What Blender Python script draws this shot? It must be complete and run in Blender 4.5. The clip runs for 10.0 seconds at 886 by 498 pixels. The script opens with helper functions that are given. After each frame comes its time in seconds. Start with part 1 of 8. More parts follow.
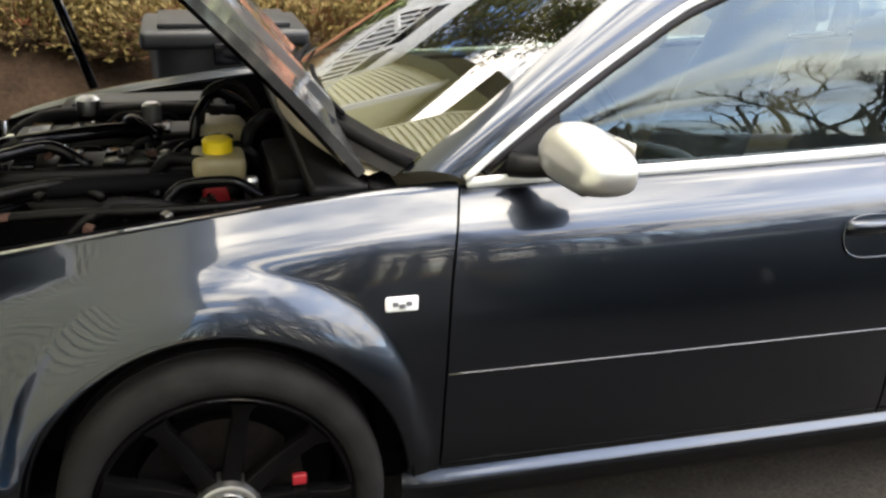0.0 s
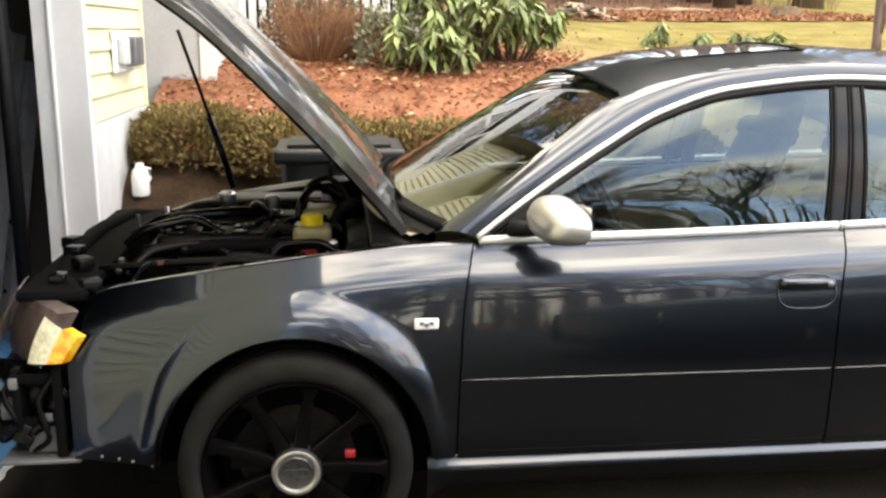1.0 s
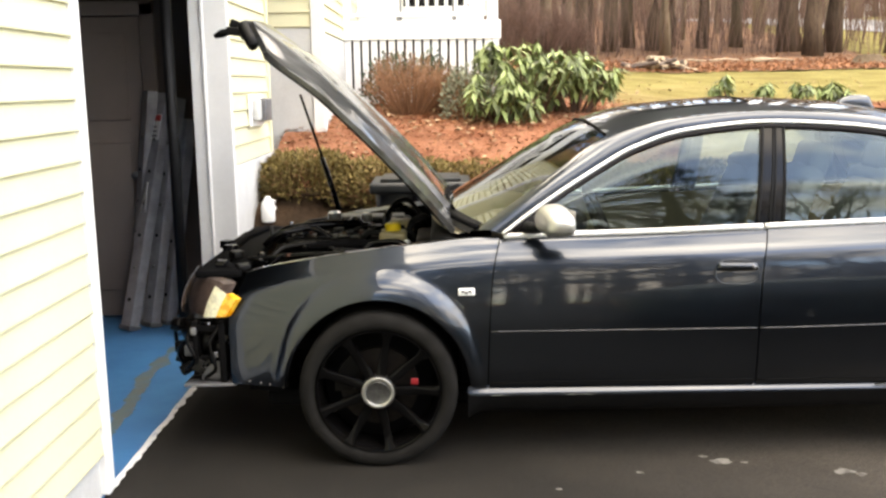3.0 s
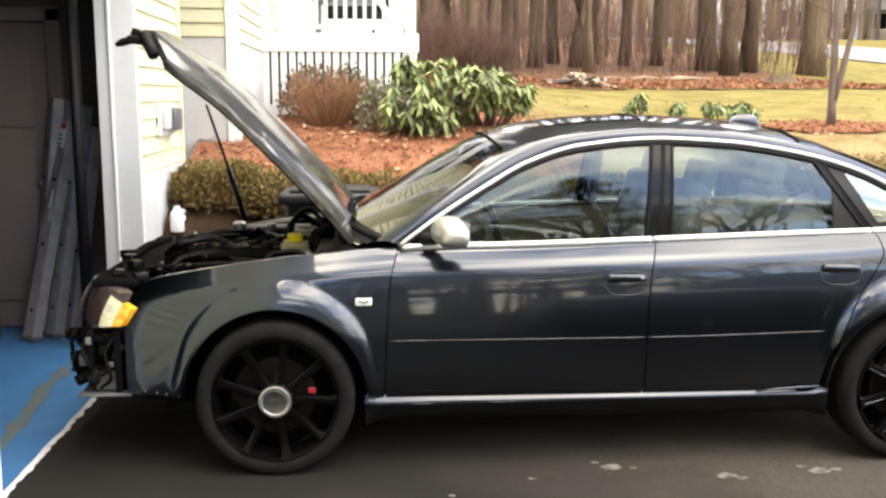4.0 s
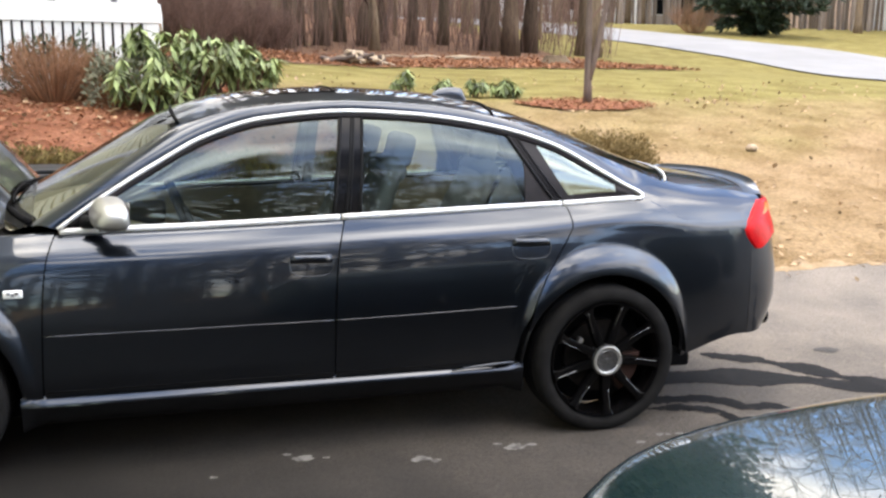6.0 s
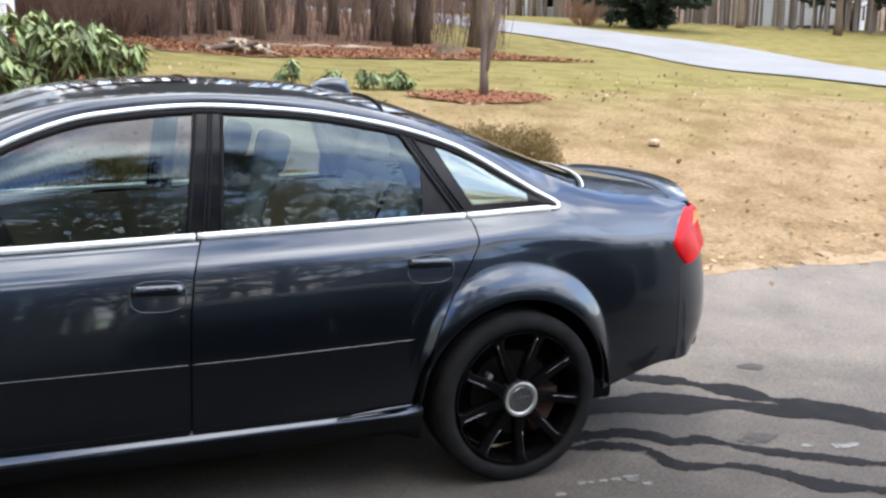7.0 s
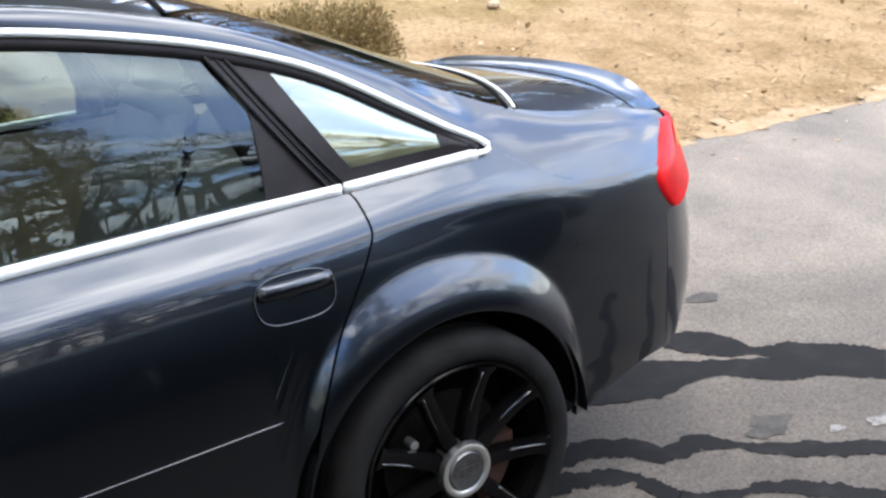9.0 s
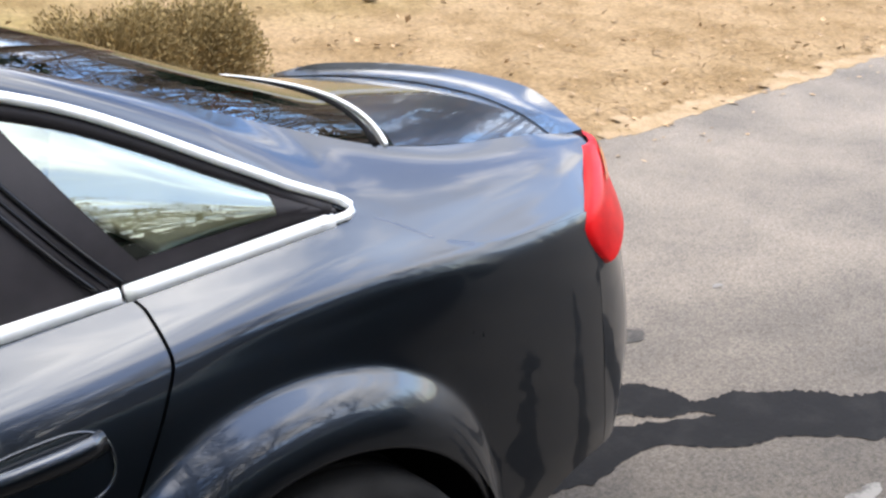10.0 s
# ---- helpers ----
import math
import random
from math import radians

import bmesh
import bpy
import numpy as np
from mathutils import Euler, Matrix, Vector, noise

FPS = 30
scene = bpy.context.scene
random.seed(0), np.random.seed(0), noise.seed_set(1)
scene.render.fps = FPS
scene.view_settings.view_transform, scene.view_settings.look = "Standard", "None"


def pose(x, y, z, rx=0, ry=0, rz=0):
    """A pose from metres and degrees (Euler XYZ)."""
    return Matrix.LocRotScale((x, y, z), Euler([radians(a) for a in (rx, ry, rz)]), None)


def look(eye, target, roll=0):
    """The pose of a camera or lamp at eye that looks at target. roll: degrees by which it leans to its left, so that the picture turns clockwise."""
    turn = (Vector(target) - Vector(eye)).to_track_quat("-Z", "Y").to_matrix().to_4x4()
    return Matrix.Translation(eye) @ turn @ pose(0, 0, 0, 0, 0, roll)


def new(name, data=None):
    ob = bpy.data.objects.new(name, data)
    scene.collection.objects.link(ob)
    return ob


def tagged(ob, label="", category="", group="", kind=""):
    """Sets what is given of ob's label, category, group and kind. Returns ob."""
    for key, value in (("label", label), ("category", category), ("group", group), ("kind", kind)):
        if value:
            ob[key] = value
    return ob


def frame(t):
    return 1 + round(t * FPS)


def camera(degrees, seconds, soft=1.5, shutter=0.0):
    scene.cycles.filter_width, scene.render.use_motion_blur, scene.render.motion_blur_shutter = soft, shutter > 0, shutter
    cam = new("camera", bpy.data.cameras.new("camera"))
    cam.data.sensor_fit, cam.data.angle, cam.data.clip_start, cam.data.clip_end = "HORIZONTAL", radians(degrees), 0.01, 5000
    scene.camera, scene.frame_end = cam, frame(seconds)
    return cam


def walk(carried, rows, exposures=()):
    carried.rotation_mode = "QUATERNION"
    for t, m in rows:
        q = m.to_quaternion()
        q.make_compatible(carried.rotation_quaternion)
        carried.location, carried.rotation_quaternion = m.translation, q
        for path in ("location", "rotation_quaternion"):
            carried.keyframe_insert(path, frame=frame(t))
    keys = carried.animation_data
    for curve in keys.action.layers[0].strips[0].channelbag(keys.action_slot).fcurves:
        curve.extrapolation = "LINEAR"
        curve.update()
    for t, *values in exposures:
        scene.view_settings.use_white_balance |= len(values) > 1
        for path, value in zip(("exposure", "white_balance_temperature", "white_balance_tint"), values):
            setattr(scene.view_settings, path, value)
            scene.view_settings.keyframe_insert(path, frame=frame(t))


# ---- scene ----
cam = camera(49.8, 10.0, soft=2.5)
PATH = [
    (0, (0.015, 0.036, 1.539), (0.509, 1.834, 0.814), 1.5),
    (0.5, (0.087, -0.374, 1.511), (0.373, 1.533, 0.982), -0.4),
    (1, (0.169, -0.795, 1.531), (0.381, 1.144, 1.088), 0.3),
    (1.5, (0.196, -1.203, 1.531), (0.492, 0.712, 1.037), 0.6),
    (1.6, (0.19, -1.308, 1.538), (0.454, 0.628, 1.112), 0.1),
    (2, (0.247, -1.608, 1.541), (0.373, 0.353, 1.169), 0.5),
    (3.3, (0.363, -2.136, 1.58), (0.339, -0.162, 1.261), -0.8),
    (3.5, (0.407, -2.146, 1.58), (0.394, -0.171, 1.271), -0.0),
    (4, (0.453, -2.149, 1.578), (0.594, -0.179, 1.264), 0.2),
    (4.5, (0.502, -2.143, 1.587), (0.819, -0.192, 1.283), -0.3),
    (5, (0.583, -2.144, 1.583), (1.011, -0.206, 1.332), -1.5),
    (5.5, (0.835, -2.149, 1.556), (1.214, -0.205, 1.277), 0.9),
    (6, (1.005, -1.998, 1.541), (1.536, -0.102, 1.189), 0.6),
    (6.2, (1.039, -1.899, 1.546), (1.694, -0.042, 1.192), 0.7),
    (7.3, (1.287, -1.134, 1.522), (2.035, 0.681, 1.138), 0.9),
    (7.5, (1.309, -0.993, 1.518), (2.048, 0.811, 1.07), 0.1),
    (8, (1.425, -0.579, 1.528), (2.335, 1.133, 1.04), -1.3),
    (8.5, (1.529, -0.241, 1.508), (2.518, 1.403, 0.944), -2.8),
    (9, (1.716, 0.097, 1.521), (2.757, 1.681, 0.882), -3.4),
    (9.5, (1.927, 0.446, 1.471), (3.117, 1.924, 0.839), -4.5),
    (10, (2.179, 0.634, 1.469), (3.388, 2.08, 0.8), -4.4),
]
walk(cam, [(t, look(eye, target, roll)) for t, eye, target, roll in PATH],
     exposures=[(0.0, 0.80, 8300, 10), (0.5, 0.54, 8500, 10), (1.0, 0.56, 8900, 10), (2.0, 0.60, 8900, 10), (3.5, 0.62, 8900, 11), (4.5, 0.64, 8300, 11), (5.5, 0.30, 8000, 12), (6.0, 0.20, 7500, 12), (7.3, 0.06, 6800, 10), (8.5, 0.20, 6700, 10), (9.0, 0.26, 6900, 10), (9.5, 0.12, 7000, 10), (10.0, 0.10, 7200, 11)])
SUN = Vector((0.62, -0.44, 0.65)).normalized()
world = bpy.data.worlds.new("world")
scene.world = world
world.use_nodes = True
wn, wl = world.node_tree.nodes, world.node_tree.links
wn.clear()
w_out = wn.new("ShaderNodeOutputWorld")
w_bg = wn.new("ShaderNodeBackground")
w_sky = wn.new("ShaderNodeTexSky")
w_sky.sky_type, w_sky.sun_disc = "NISHITA", False
w_sky.sun_elevation, w_sky.sun_rotation = math.asin(SUN.z), math.atan2(SUN.x, SUN.y)
w_sky.air_density, w_sky.dust_density = 1.0, 0.6
# broken cloud, thicker towards the horizon, blue above
w_co = wn.new("ShaderNodeTexCoord")
w_map = wn.new("ShaderNodeMapping")
w_map.inputs["Scale"].default_value = (1.5, 1.5, 3.6)
w_no = wn.new("ShaderNodeTexNoise")
w_no.inputs["Scale"].default_value, w_no.inputs["Detail"].default_value, w_no.inputs["Roughness"].default_value = 1.7, 6.0, 0.55
w_sep = wn.new("ShaderNodeSeparateXYZ")
w_low = wn.new("ShaderNodeMath")
w_low.operation, w_low.inputs[1].default_value, w_low.inputs[2].default_value = "MULTIPLY_ADD", -0.01, -0.005
w_add = wn.new("ShaderNodeMath")
w_ramp = wn.new("ShaderNodeValToRGB")
w_ramp.color_ramp.elements[0].position, w_ramp.color_ramp.elements[1].position = 0.42, 0.60
w_no2 = wn.new("ShaderNodeTexNoise")
w_no2.inputs["Scale"].default_value, w_no2.inputs["Detail"].default_value = 2.2, 4.0
w_shade = wn.new("ShaderNodeValToRGB")
w_shade.color_ramp.elements[0].position, w_shade.color_ramp.elements[1].position = 0.36, 0.62
w_shade.color_ramp.elements[0].color, w_shade.color_ramp.elements[1].color = (19.0, 20.5, 23.5, 1), (66.0, 66.5, 67.5, 1)
w_mix = wn.new("ShaderNodeMix")
w_mix.data_type = "RGBA"
wl.new(w_co.outputs["Generated"], w_map.inputs["Vector"])
wl.new(w_co.outputs["Generated"], w_sep.inputs["Vector"])
wl.new(w_map.outputs["Vector"], w_no.inputs["Vector"])
wl.new(w_map.outputs["Vector"], w_no2.inputs["Vector"])
wl.new(w_sep.outputs["Z"], w_low.inputs[0])
wl.new(w_no.outputs["Fac"], w_add.inputs[0])
wl.new(w_low.outputs["Value"], w_add.inputs[1])
wl.new(w_add.outputs["Value"], w_ramp.inputs["Fac"])
wl.new(w_no2.outputs["Fac"], w_shade.inputs["Fac"])
wl.new(w_ramp.outputs["Color"], w_mix.inputs["Factor"])
w_gain = wn.new("ShaderNodeMix")
w_gain.data_type, w_gain.blend_type = "RGBA", "MULTIPLY"
w_gain.inputs["Factor"].default_value, w_gain.inputs["B"].default_value = 1.0, (3.1, 4.1, 5.4, 1)
wl.new(w_sky.outputs["Color"], w_gain.inputs["A"])
wl.new(w_gain.outputs["Result"], w_mix.inputs["A"])
# thin cloud glows more overhead than towards the horizon
w_sq, w_rise = wn.new("ShaderNodeMath"), wn.new("ShaderNodeMath")
w_sq.operation, w_sq.inputs[1].default_value = "POWER", 2.0
w_rise.operation, w_rise.inputs[1].default_value, w_rise.inputs[2].default_value = "MULTIPLY_ADD", 1.35, 0.50
w_glow = wn.new("ShaderNodeVectorMath")
w_glow.operation = "SCALE"
wl.new(w_sep.outputs["Z"], w_sq.inputs[0])
wl.new(w_sq.outputs["Value"], w_rise.inputs[0])
wl.new(w_shade.outputs["Color"], w_glow.inputs[0])
wl.new(w_rise.outputs["Value"], w_glow.inputs["Scale"])
wl.new(w_glow.outputs["Vector"], w_mix.inputs["B"])
wl.new(w_mix.outputs["Result"], w_bg.inputs["Color"])
wl.new(w_bg.outputs["Background"], w_out.inputs["Surface"])
w_bg.inputs["Strength"].default_value = 0.12
sun = new("sun", bpy.data.lights.new("sun", "SUN"))
sun.data.energy, sun.data.angle, sun.data.color = 0.95, radians(80), (1.0, 0.86, 0.66)
sun.matrix_world = look((0, 0, 20), Vector((0, 0, 20)) - SUN)
# ---- materials ----
def material(name, color, rough=0.5, metal=0.0, spec=0.5, coat=0.0, coat_rough=0.03, vary=0.0, scale=8.0, color2=None,
             bump=0.0, bump_scale=60.0, grain=0.0, grain_scale=120.0, stretch=(1, 1, 1), island=0.0, rand=0.0, rough_vary=0.0, contrast=(0.35, 0.65), sheen=0.0):
    m = bpy.data.materials.new(name)
    m.use_nodes = True
    n, l = m.node_tree.nodes, m.node_tree.links
    b = n["Principled BSDF"]
    b.inputs["Base Color"].default_value = (*color, 1)
    b.inputs["Roughness"].default_value = rough
    b.inputs["Metallic"].default_value = metal
    b.inputs["Specular IOR Level"].default_value = spec
    b.inputs["Coat Weight"].default_value = coat
    b.inputs["Coat Roughness"].default_value = coat_rough
    if sheen:
        b.inputs["Sheen Weight"].default_value = sheen
    co = n.new("ShaderNodeTexCoord")
    mp = n.new("ShaderNodeMapping")
    mp.inputs["Scale"].default_value = stretch
    l.new(co.outputs["Object"], mp.inputs["Vector"])

    def noise_tex(s, detail=6.0):
        t = n.new("ShaderNodeTexNoise")
        t.inputs["Scale"].default_value, t.inputs["Detail"].default_value, t.inputs["Roughness"].default_value = s, detail, 0.6
        l.new(mp.outputs["Vector"], t.inputs["Vector"])
        return t

    col = None
    if vary or color2:
        t = noise_tex(scale)
        r = n.new("ShaderNodeValToRGB")
        r.color_ramp.elements[0].position, r.color_ramp.elements[1].position = contrast
        c2 = color2 or tuple(c * (1 - vary) for c in color)
        c1 = color if color2 else tuple(c * (1 + vary) for c in color)
        r.color_ramp.elements[0].color, r.color_ramp.elements[1].color = (*c1, 1), (*c2, 1)
        l.new(t.outputs["Fac"], r.inputs["Fac"])
        col = r.outputs["Color"]
        if rough_vary:
            mr = n.new("ShaderNodeMapRange")
            mr.inputs["To Min"].default_value, mr.inputs["To Max"].default_value = max(rough - rough_vary, 0.02), min(rough + rough_vary, 1)
            l.new(t.outputs["Fac"], mr.inputs["Value"])
            l.new(mr.outputs["Result"], b.inputs["Roughness"])

    def scaled(source, low, high):
        mr = n.new("ShaderNodeMapRange")
        mr.inputs["To Min"].default_value, mr.inputs["To Max"].default_value = low, high
        l.new(source, mr.inputs["Value"])
        return mr.outputs["Result"]

    def times(value):
        nonlocal col
        mx = n.new("ShaderNodeMix")
        mx.data_type, mx.blend_type = "RGBA", "MULTIPLY"
        mx.inputs["Factor"].default_value = 1
        if col is None:
            mx.inputs["A"].default_value = (*color, 1)
        else:
            l.new(col, mx.inputs["A"])
        l.new(value, mx.inputs["B"])
        col = mx.outputs["Result"]

    if grain:
        times(scaled(noise_tex(grain_scale, 3.0).outputs["Fac"], 1 - 2 * grain, 1 + 2 * grain))
    if island:
        g = n.new("ShaderNodeNewGeometry")
        times(scaled(g.outputs["Random Per Island"], 1 - island, 1 + island))
    if rand:
        g = n.new("ShaderNodeObjectInfo")
        times(scaled(g.outputs["Random"], 1 - rand, 1 + rand))
    if col is not None:
        l.new(col, b.inputs["Base Color"])
    if bump:
        bp = n.new("ShaderNodeBump")
        bp.inputs["Strength"].default_value, bp.inputs["Distance"].default_value = bump, 0.02
        l.new(noise_tex(bump_scale).outputs["Fac"], bp.inputs["Height"])
        l.new(bp.outputs["Normal"], b.inputs["Normal"])
    return m


def glass_material(name, tint, ior=1.5, rough=0.0, film=(0.95, 0.97, 1.0)):
    """A thin pane: tinted and clear straight on, mirror-like at a glance."""
    m = bpy.data.materials.new(name)
    m.use_nodes = True
    n, l = m.node_tree.nodes, m.node_tree.links
    n.clear()
    out, mix = n.new("ShaderNodeOutputMaterial"), n.new("ShaderNodeMixShader")
    clear, gloss, fres = n.new("ShaderNodeBsdfTransparent"), n.new("ShaderNodeBsdfGlossy"), n.new("ShaderNodeFresnel")
    clear.inputs["Color"].default_value = (*tint, 1)
    gloss.inputs["Roughness"].default_value = rough
    gloss.inputs["Color"].default_value = (*film, 1)
    fres.inputs["IOR"].default_value = ior
    l.new(fres.outputs["Fac"], mix.inputs["Fac"])
    l.new(clear.outputs["BSDF"], mix.inputs[1])
    l.new(gloss.outputs["BSDF"], mix.inputs[2])
    l.new(mix.outputs["Shader"], out.inputs["Surface"])
    return m


paint = material("car_paint", (0.029, 0.0355, 0.046), rough=0.30, metal=1.0, coat=1.0, coat_rough=0.04, grain=0.06, grain_scale=900, vary=0.05, scale=3)
paint.node_tree.nodes["Principled BSDF"].inputs["Coat IOR"].default_value = 1.5
paint_rim = material("moulding_highlight", (0.065, 0.068, 0.075), rough=0.25, metal=0.85, coat=1.0, vary=0.1, scale=20)
paint_dusty = material("hood_paint", (0.022, 0.023, 0.025), rough=0.40, metal=0.7, coat=0.9, coat_rough=0.05, color2=(0.075, 0.075, 0.077), scale=9, stretch=(1.0, 2.2, 1.0), contrast=(0.42, 0.72), grain=0.12, grain_scale=500)
black_plastic = material("black_plastic", (0.006, 0.006, 0.0065), rough=0.55, spec=0.14, vary=0.25, scale=20, bump=0.08, bump_scale=300)
pillar_plastic = material("pillar_plastic", (0.017, 0.0145, 0.016), rough=0.5, spec=0.22, vary=0.15, scale=20, bump=0.05, bump_scale=300)
trim_metal = material("satin_bright_trim", (0.88, 0.88, 0.87), rough=0.5, metal=0.55, vary=0.04, scale=30)
rim_black = material("wheel_black", (0.0026, 0.0025, 0.0026), rough=0.10, spec=0.12, vary=0.2, scale=10)
barrel_black = material("barrel_black", (0.004, 0.0038, 0.004), rough=0.16, spec=0.5, vary=0.3, scale=14)
spoke_edge = material("spoke_highlight", (0.20, 0.20, 0.20), rough=0.22, metal=1.0, vary=0.4, scale=40)
black_gloss = material("black_gloss", (0.003, 0.003, 0.0038), rough=0.12, spec=0.2, vary=0.2, scale=10)
seal_black = material("rubber_seal", (0.004, 0.004, 0.0045), rough=0.8, spec=0.06)
tyre_mat = material("tyre_rubber", (0.0115, 0.0110, 0.0106), rough=0.85, spec=0.07, vary=0.25, scale=12, bump=0.15, bump_scale=150)
chrome = material("brushed_trim", (0.84, 0.84, 0.84), rough=0.33, metal=1.0, vary=0.05, scale=30)
alloy_silver = material("satin_aluminium", (0.468, 0.459, 0.427), rough=0.34, metal=0.85, vary=0.05, scale=14, grain=0.05, grain_scale=400)
iron = material("cast_iron", (0.022, 0.018, 0.016), rough=0.55, metal=0.8, vary=0.3, scale=30, bump=0.2, bump_scale=120)
rust = material("rusty_iron", (0.045, 0.018, 0.011), rough=0.8, metal=0.2, vary=0.35, scale=25, bump=0.3, bump_scale=100)
red_badge = material("red_enamel", (0.28, 0.012, 0.018), rough=0.45)
white_badge = material("white_badge", (0.82, 0.83, 0.82), rough=0.3)
amber_lens = material("amber_lens", (0.80, 0.30, 0.012), rough=0.22, coat=1.0, color2=(0.95, 0.52, 0.06), scale=38, contrast=(0.45, 0.56))
clear_lens = material("clear_reflector", (0.80, 0.76, 0.55), rough=0.25, metal=0.1, coat=1.0, vary=0.22, scale=45)
lamp_inner = material("lamp_inner", (0.130, 0.096, 0.088), rough=0.45, metal=0.3, coat=0.5, vary=0.5, scale=12)
red_lens = material("red_lens", (0.40, 0.002, 0.005), rough=0.35, spec=0.12, coat=0.12, coat_rough=0.05, color2=(0.54, 0.006, 0.008), scale=16, contrast=(0.42, 0.62))
orange_lens = material("orange_lens", (0.85, 0.16, 0.02), rough=0.2, coat=1.0)
engine_black = material("engine_black", (0.003, 0.0028, 0.0028), rough=0.36, spec=0.16, vary=0.4, scale=14, bump=0.1, bump_scale=80)
engine_metal = material("engine_metal", (0.17, 0.17, 0.165), rough=0.35, metal=0.9, vary=0.3, scale=20)
fluid_tank = material("cream_tank", (0.30, 0.25, 0.14), rough=0.45, vary=0.12, scale=20)
yellow_cap = material("yellow_cap", (0.85, 0.62, 0.03), rough=0.4)
tan_leather = material("cream_leather", (0.46, 0.41, 0.30), rough=0.5, vary=0.1, scale=10, bump=0.1, bump_scale=200)
grey_leather = material("grey_leather", (0.17, 0.18, 0.18), rough=0.5, vary=0.1, scale=10, bump=0.1, bump_scale=200)
interior_dark = material("interior_dark", (0.03, 0.03, 0.032), rough=0.65, vary=0.2, scale=15)
quarter_glass = glass_material("quarter_glass", (0.66, 0.76, 0.72), 2.7, 0.0, (0.78, 0.90, 0.84))
window_glass = glass_material("window_glass", (0.48, 0.56, 0.53), 1.66, 0.0, (0.72, 0.89, 1.0))
screen_glass = glass_material("screen_glass", (0.36, 0.41, 0.32), 2.3)
lens_glass = glass_material("lens_glass", (0.85, 0.82, 0.8), 1.5)

cap_metal = material("hub_cap_metal", (0.15, 0.15, 0.15), rough=0.30, metal=0.9, vary=0.25, scale=50)
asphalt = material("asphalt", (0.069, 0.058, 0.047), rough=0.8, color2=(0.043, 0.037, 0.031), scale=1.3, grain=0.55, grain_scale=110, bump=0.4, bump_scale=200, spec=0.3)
def shade_graded_asphalt(m):
    """Darkens the drive towards garage and near side: shade put into the colour."""
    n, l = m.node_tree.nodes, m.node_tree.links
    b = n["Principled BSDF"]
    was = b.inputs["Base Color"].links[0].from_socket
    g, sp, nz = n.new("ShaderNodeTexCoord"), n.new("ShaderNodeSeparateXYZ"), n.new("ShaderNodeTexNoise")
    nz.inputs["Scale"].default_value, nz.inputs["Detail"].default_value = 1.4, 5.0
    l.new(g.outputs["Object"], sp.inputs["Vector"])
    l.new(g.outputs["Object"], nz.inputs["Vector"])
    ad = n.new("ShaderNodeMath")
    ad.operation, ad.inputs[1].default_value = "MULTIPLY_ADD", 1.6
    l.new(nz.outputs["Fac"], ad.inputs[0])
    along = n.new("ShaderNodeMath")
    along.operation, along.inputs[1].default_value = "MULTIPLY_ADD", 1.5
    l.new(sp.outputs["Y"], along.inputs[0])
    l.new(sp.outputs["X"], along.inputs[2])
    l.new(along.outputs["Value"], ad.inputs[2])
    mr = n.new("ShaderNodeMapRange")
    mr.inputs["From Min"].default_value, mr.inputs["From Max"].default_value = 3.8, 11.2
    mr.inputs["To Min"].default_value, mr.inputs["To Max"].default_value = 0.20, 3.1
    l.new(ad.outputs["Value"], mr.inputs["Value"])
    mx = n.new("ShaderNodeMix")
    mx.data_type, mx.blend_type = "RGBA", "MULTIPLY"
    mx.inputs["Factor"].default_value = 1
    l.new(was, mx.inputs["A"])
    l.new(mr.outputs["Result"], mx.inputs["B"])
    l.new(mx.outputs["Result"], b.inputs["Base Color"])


shade_graded_asphalt(asphalt)
tar_mat = material("crack_sealer", (0.008, 0.0076, 0.0078), rough=0.8, spec=0.14, color2=(0.018, 0.017, 0.0165), scale=7, contrast=(0.50, 0.78), grain=0.2, grain_scale=140, bump=0.1, bump_scale=60)
oil_mat = material("oil_stain", (0.036, 0.032, 0.028), rough=0.7, spec=0.3, color2=(0.062, 0.054, 0.045), scale=22, contrast=(0.42, 0.66), grain=0.3, grain_scale=95, bump=0.3, bump_scale=260)
asphalt_mark = material("paint_splash", (0.175, 0.165, 0.150), rough=0.85, color2=(0.075, 0.068, 0.060), scale=24, contrast=(0.46, 0.60))
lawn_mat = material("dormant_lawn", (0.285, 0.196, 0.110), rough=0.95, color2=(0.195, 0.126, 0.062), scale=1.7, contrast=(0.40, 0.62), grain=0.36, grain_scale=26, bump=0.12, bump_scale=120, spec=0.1)


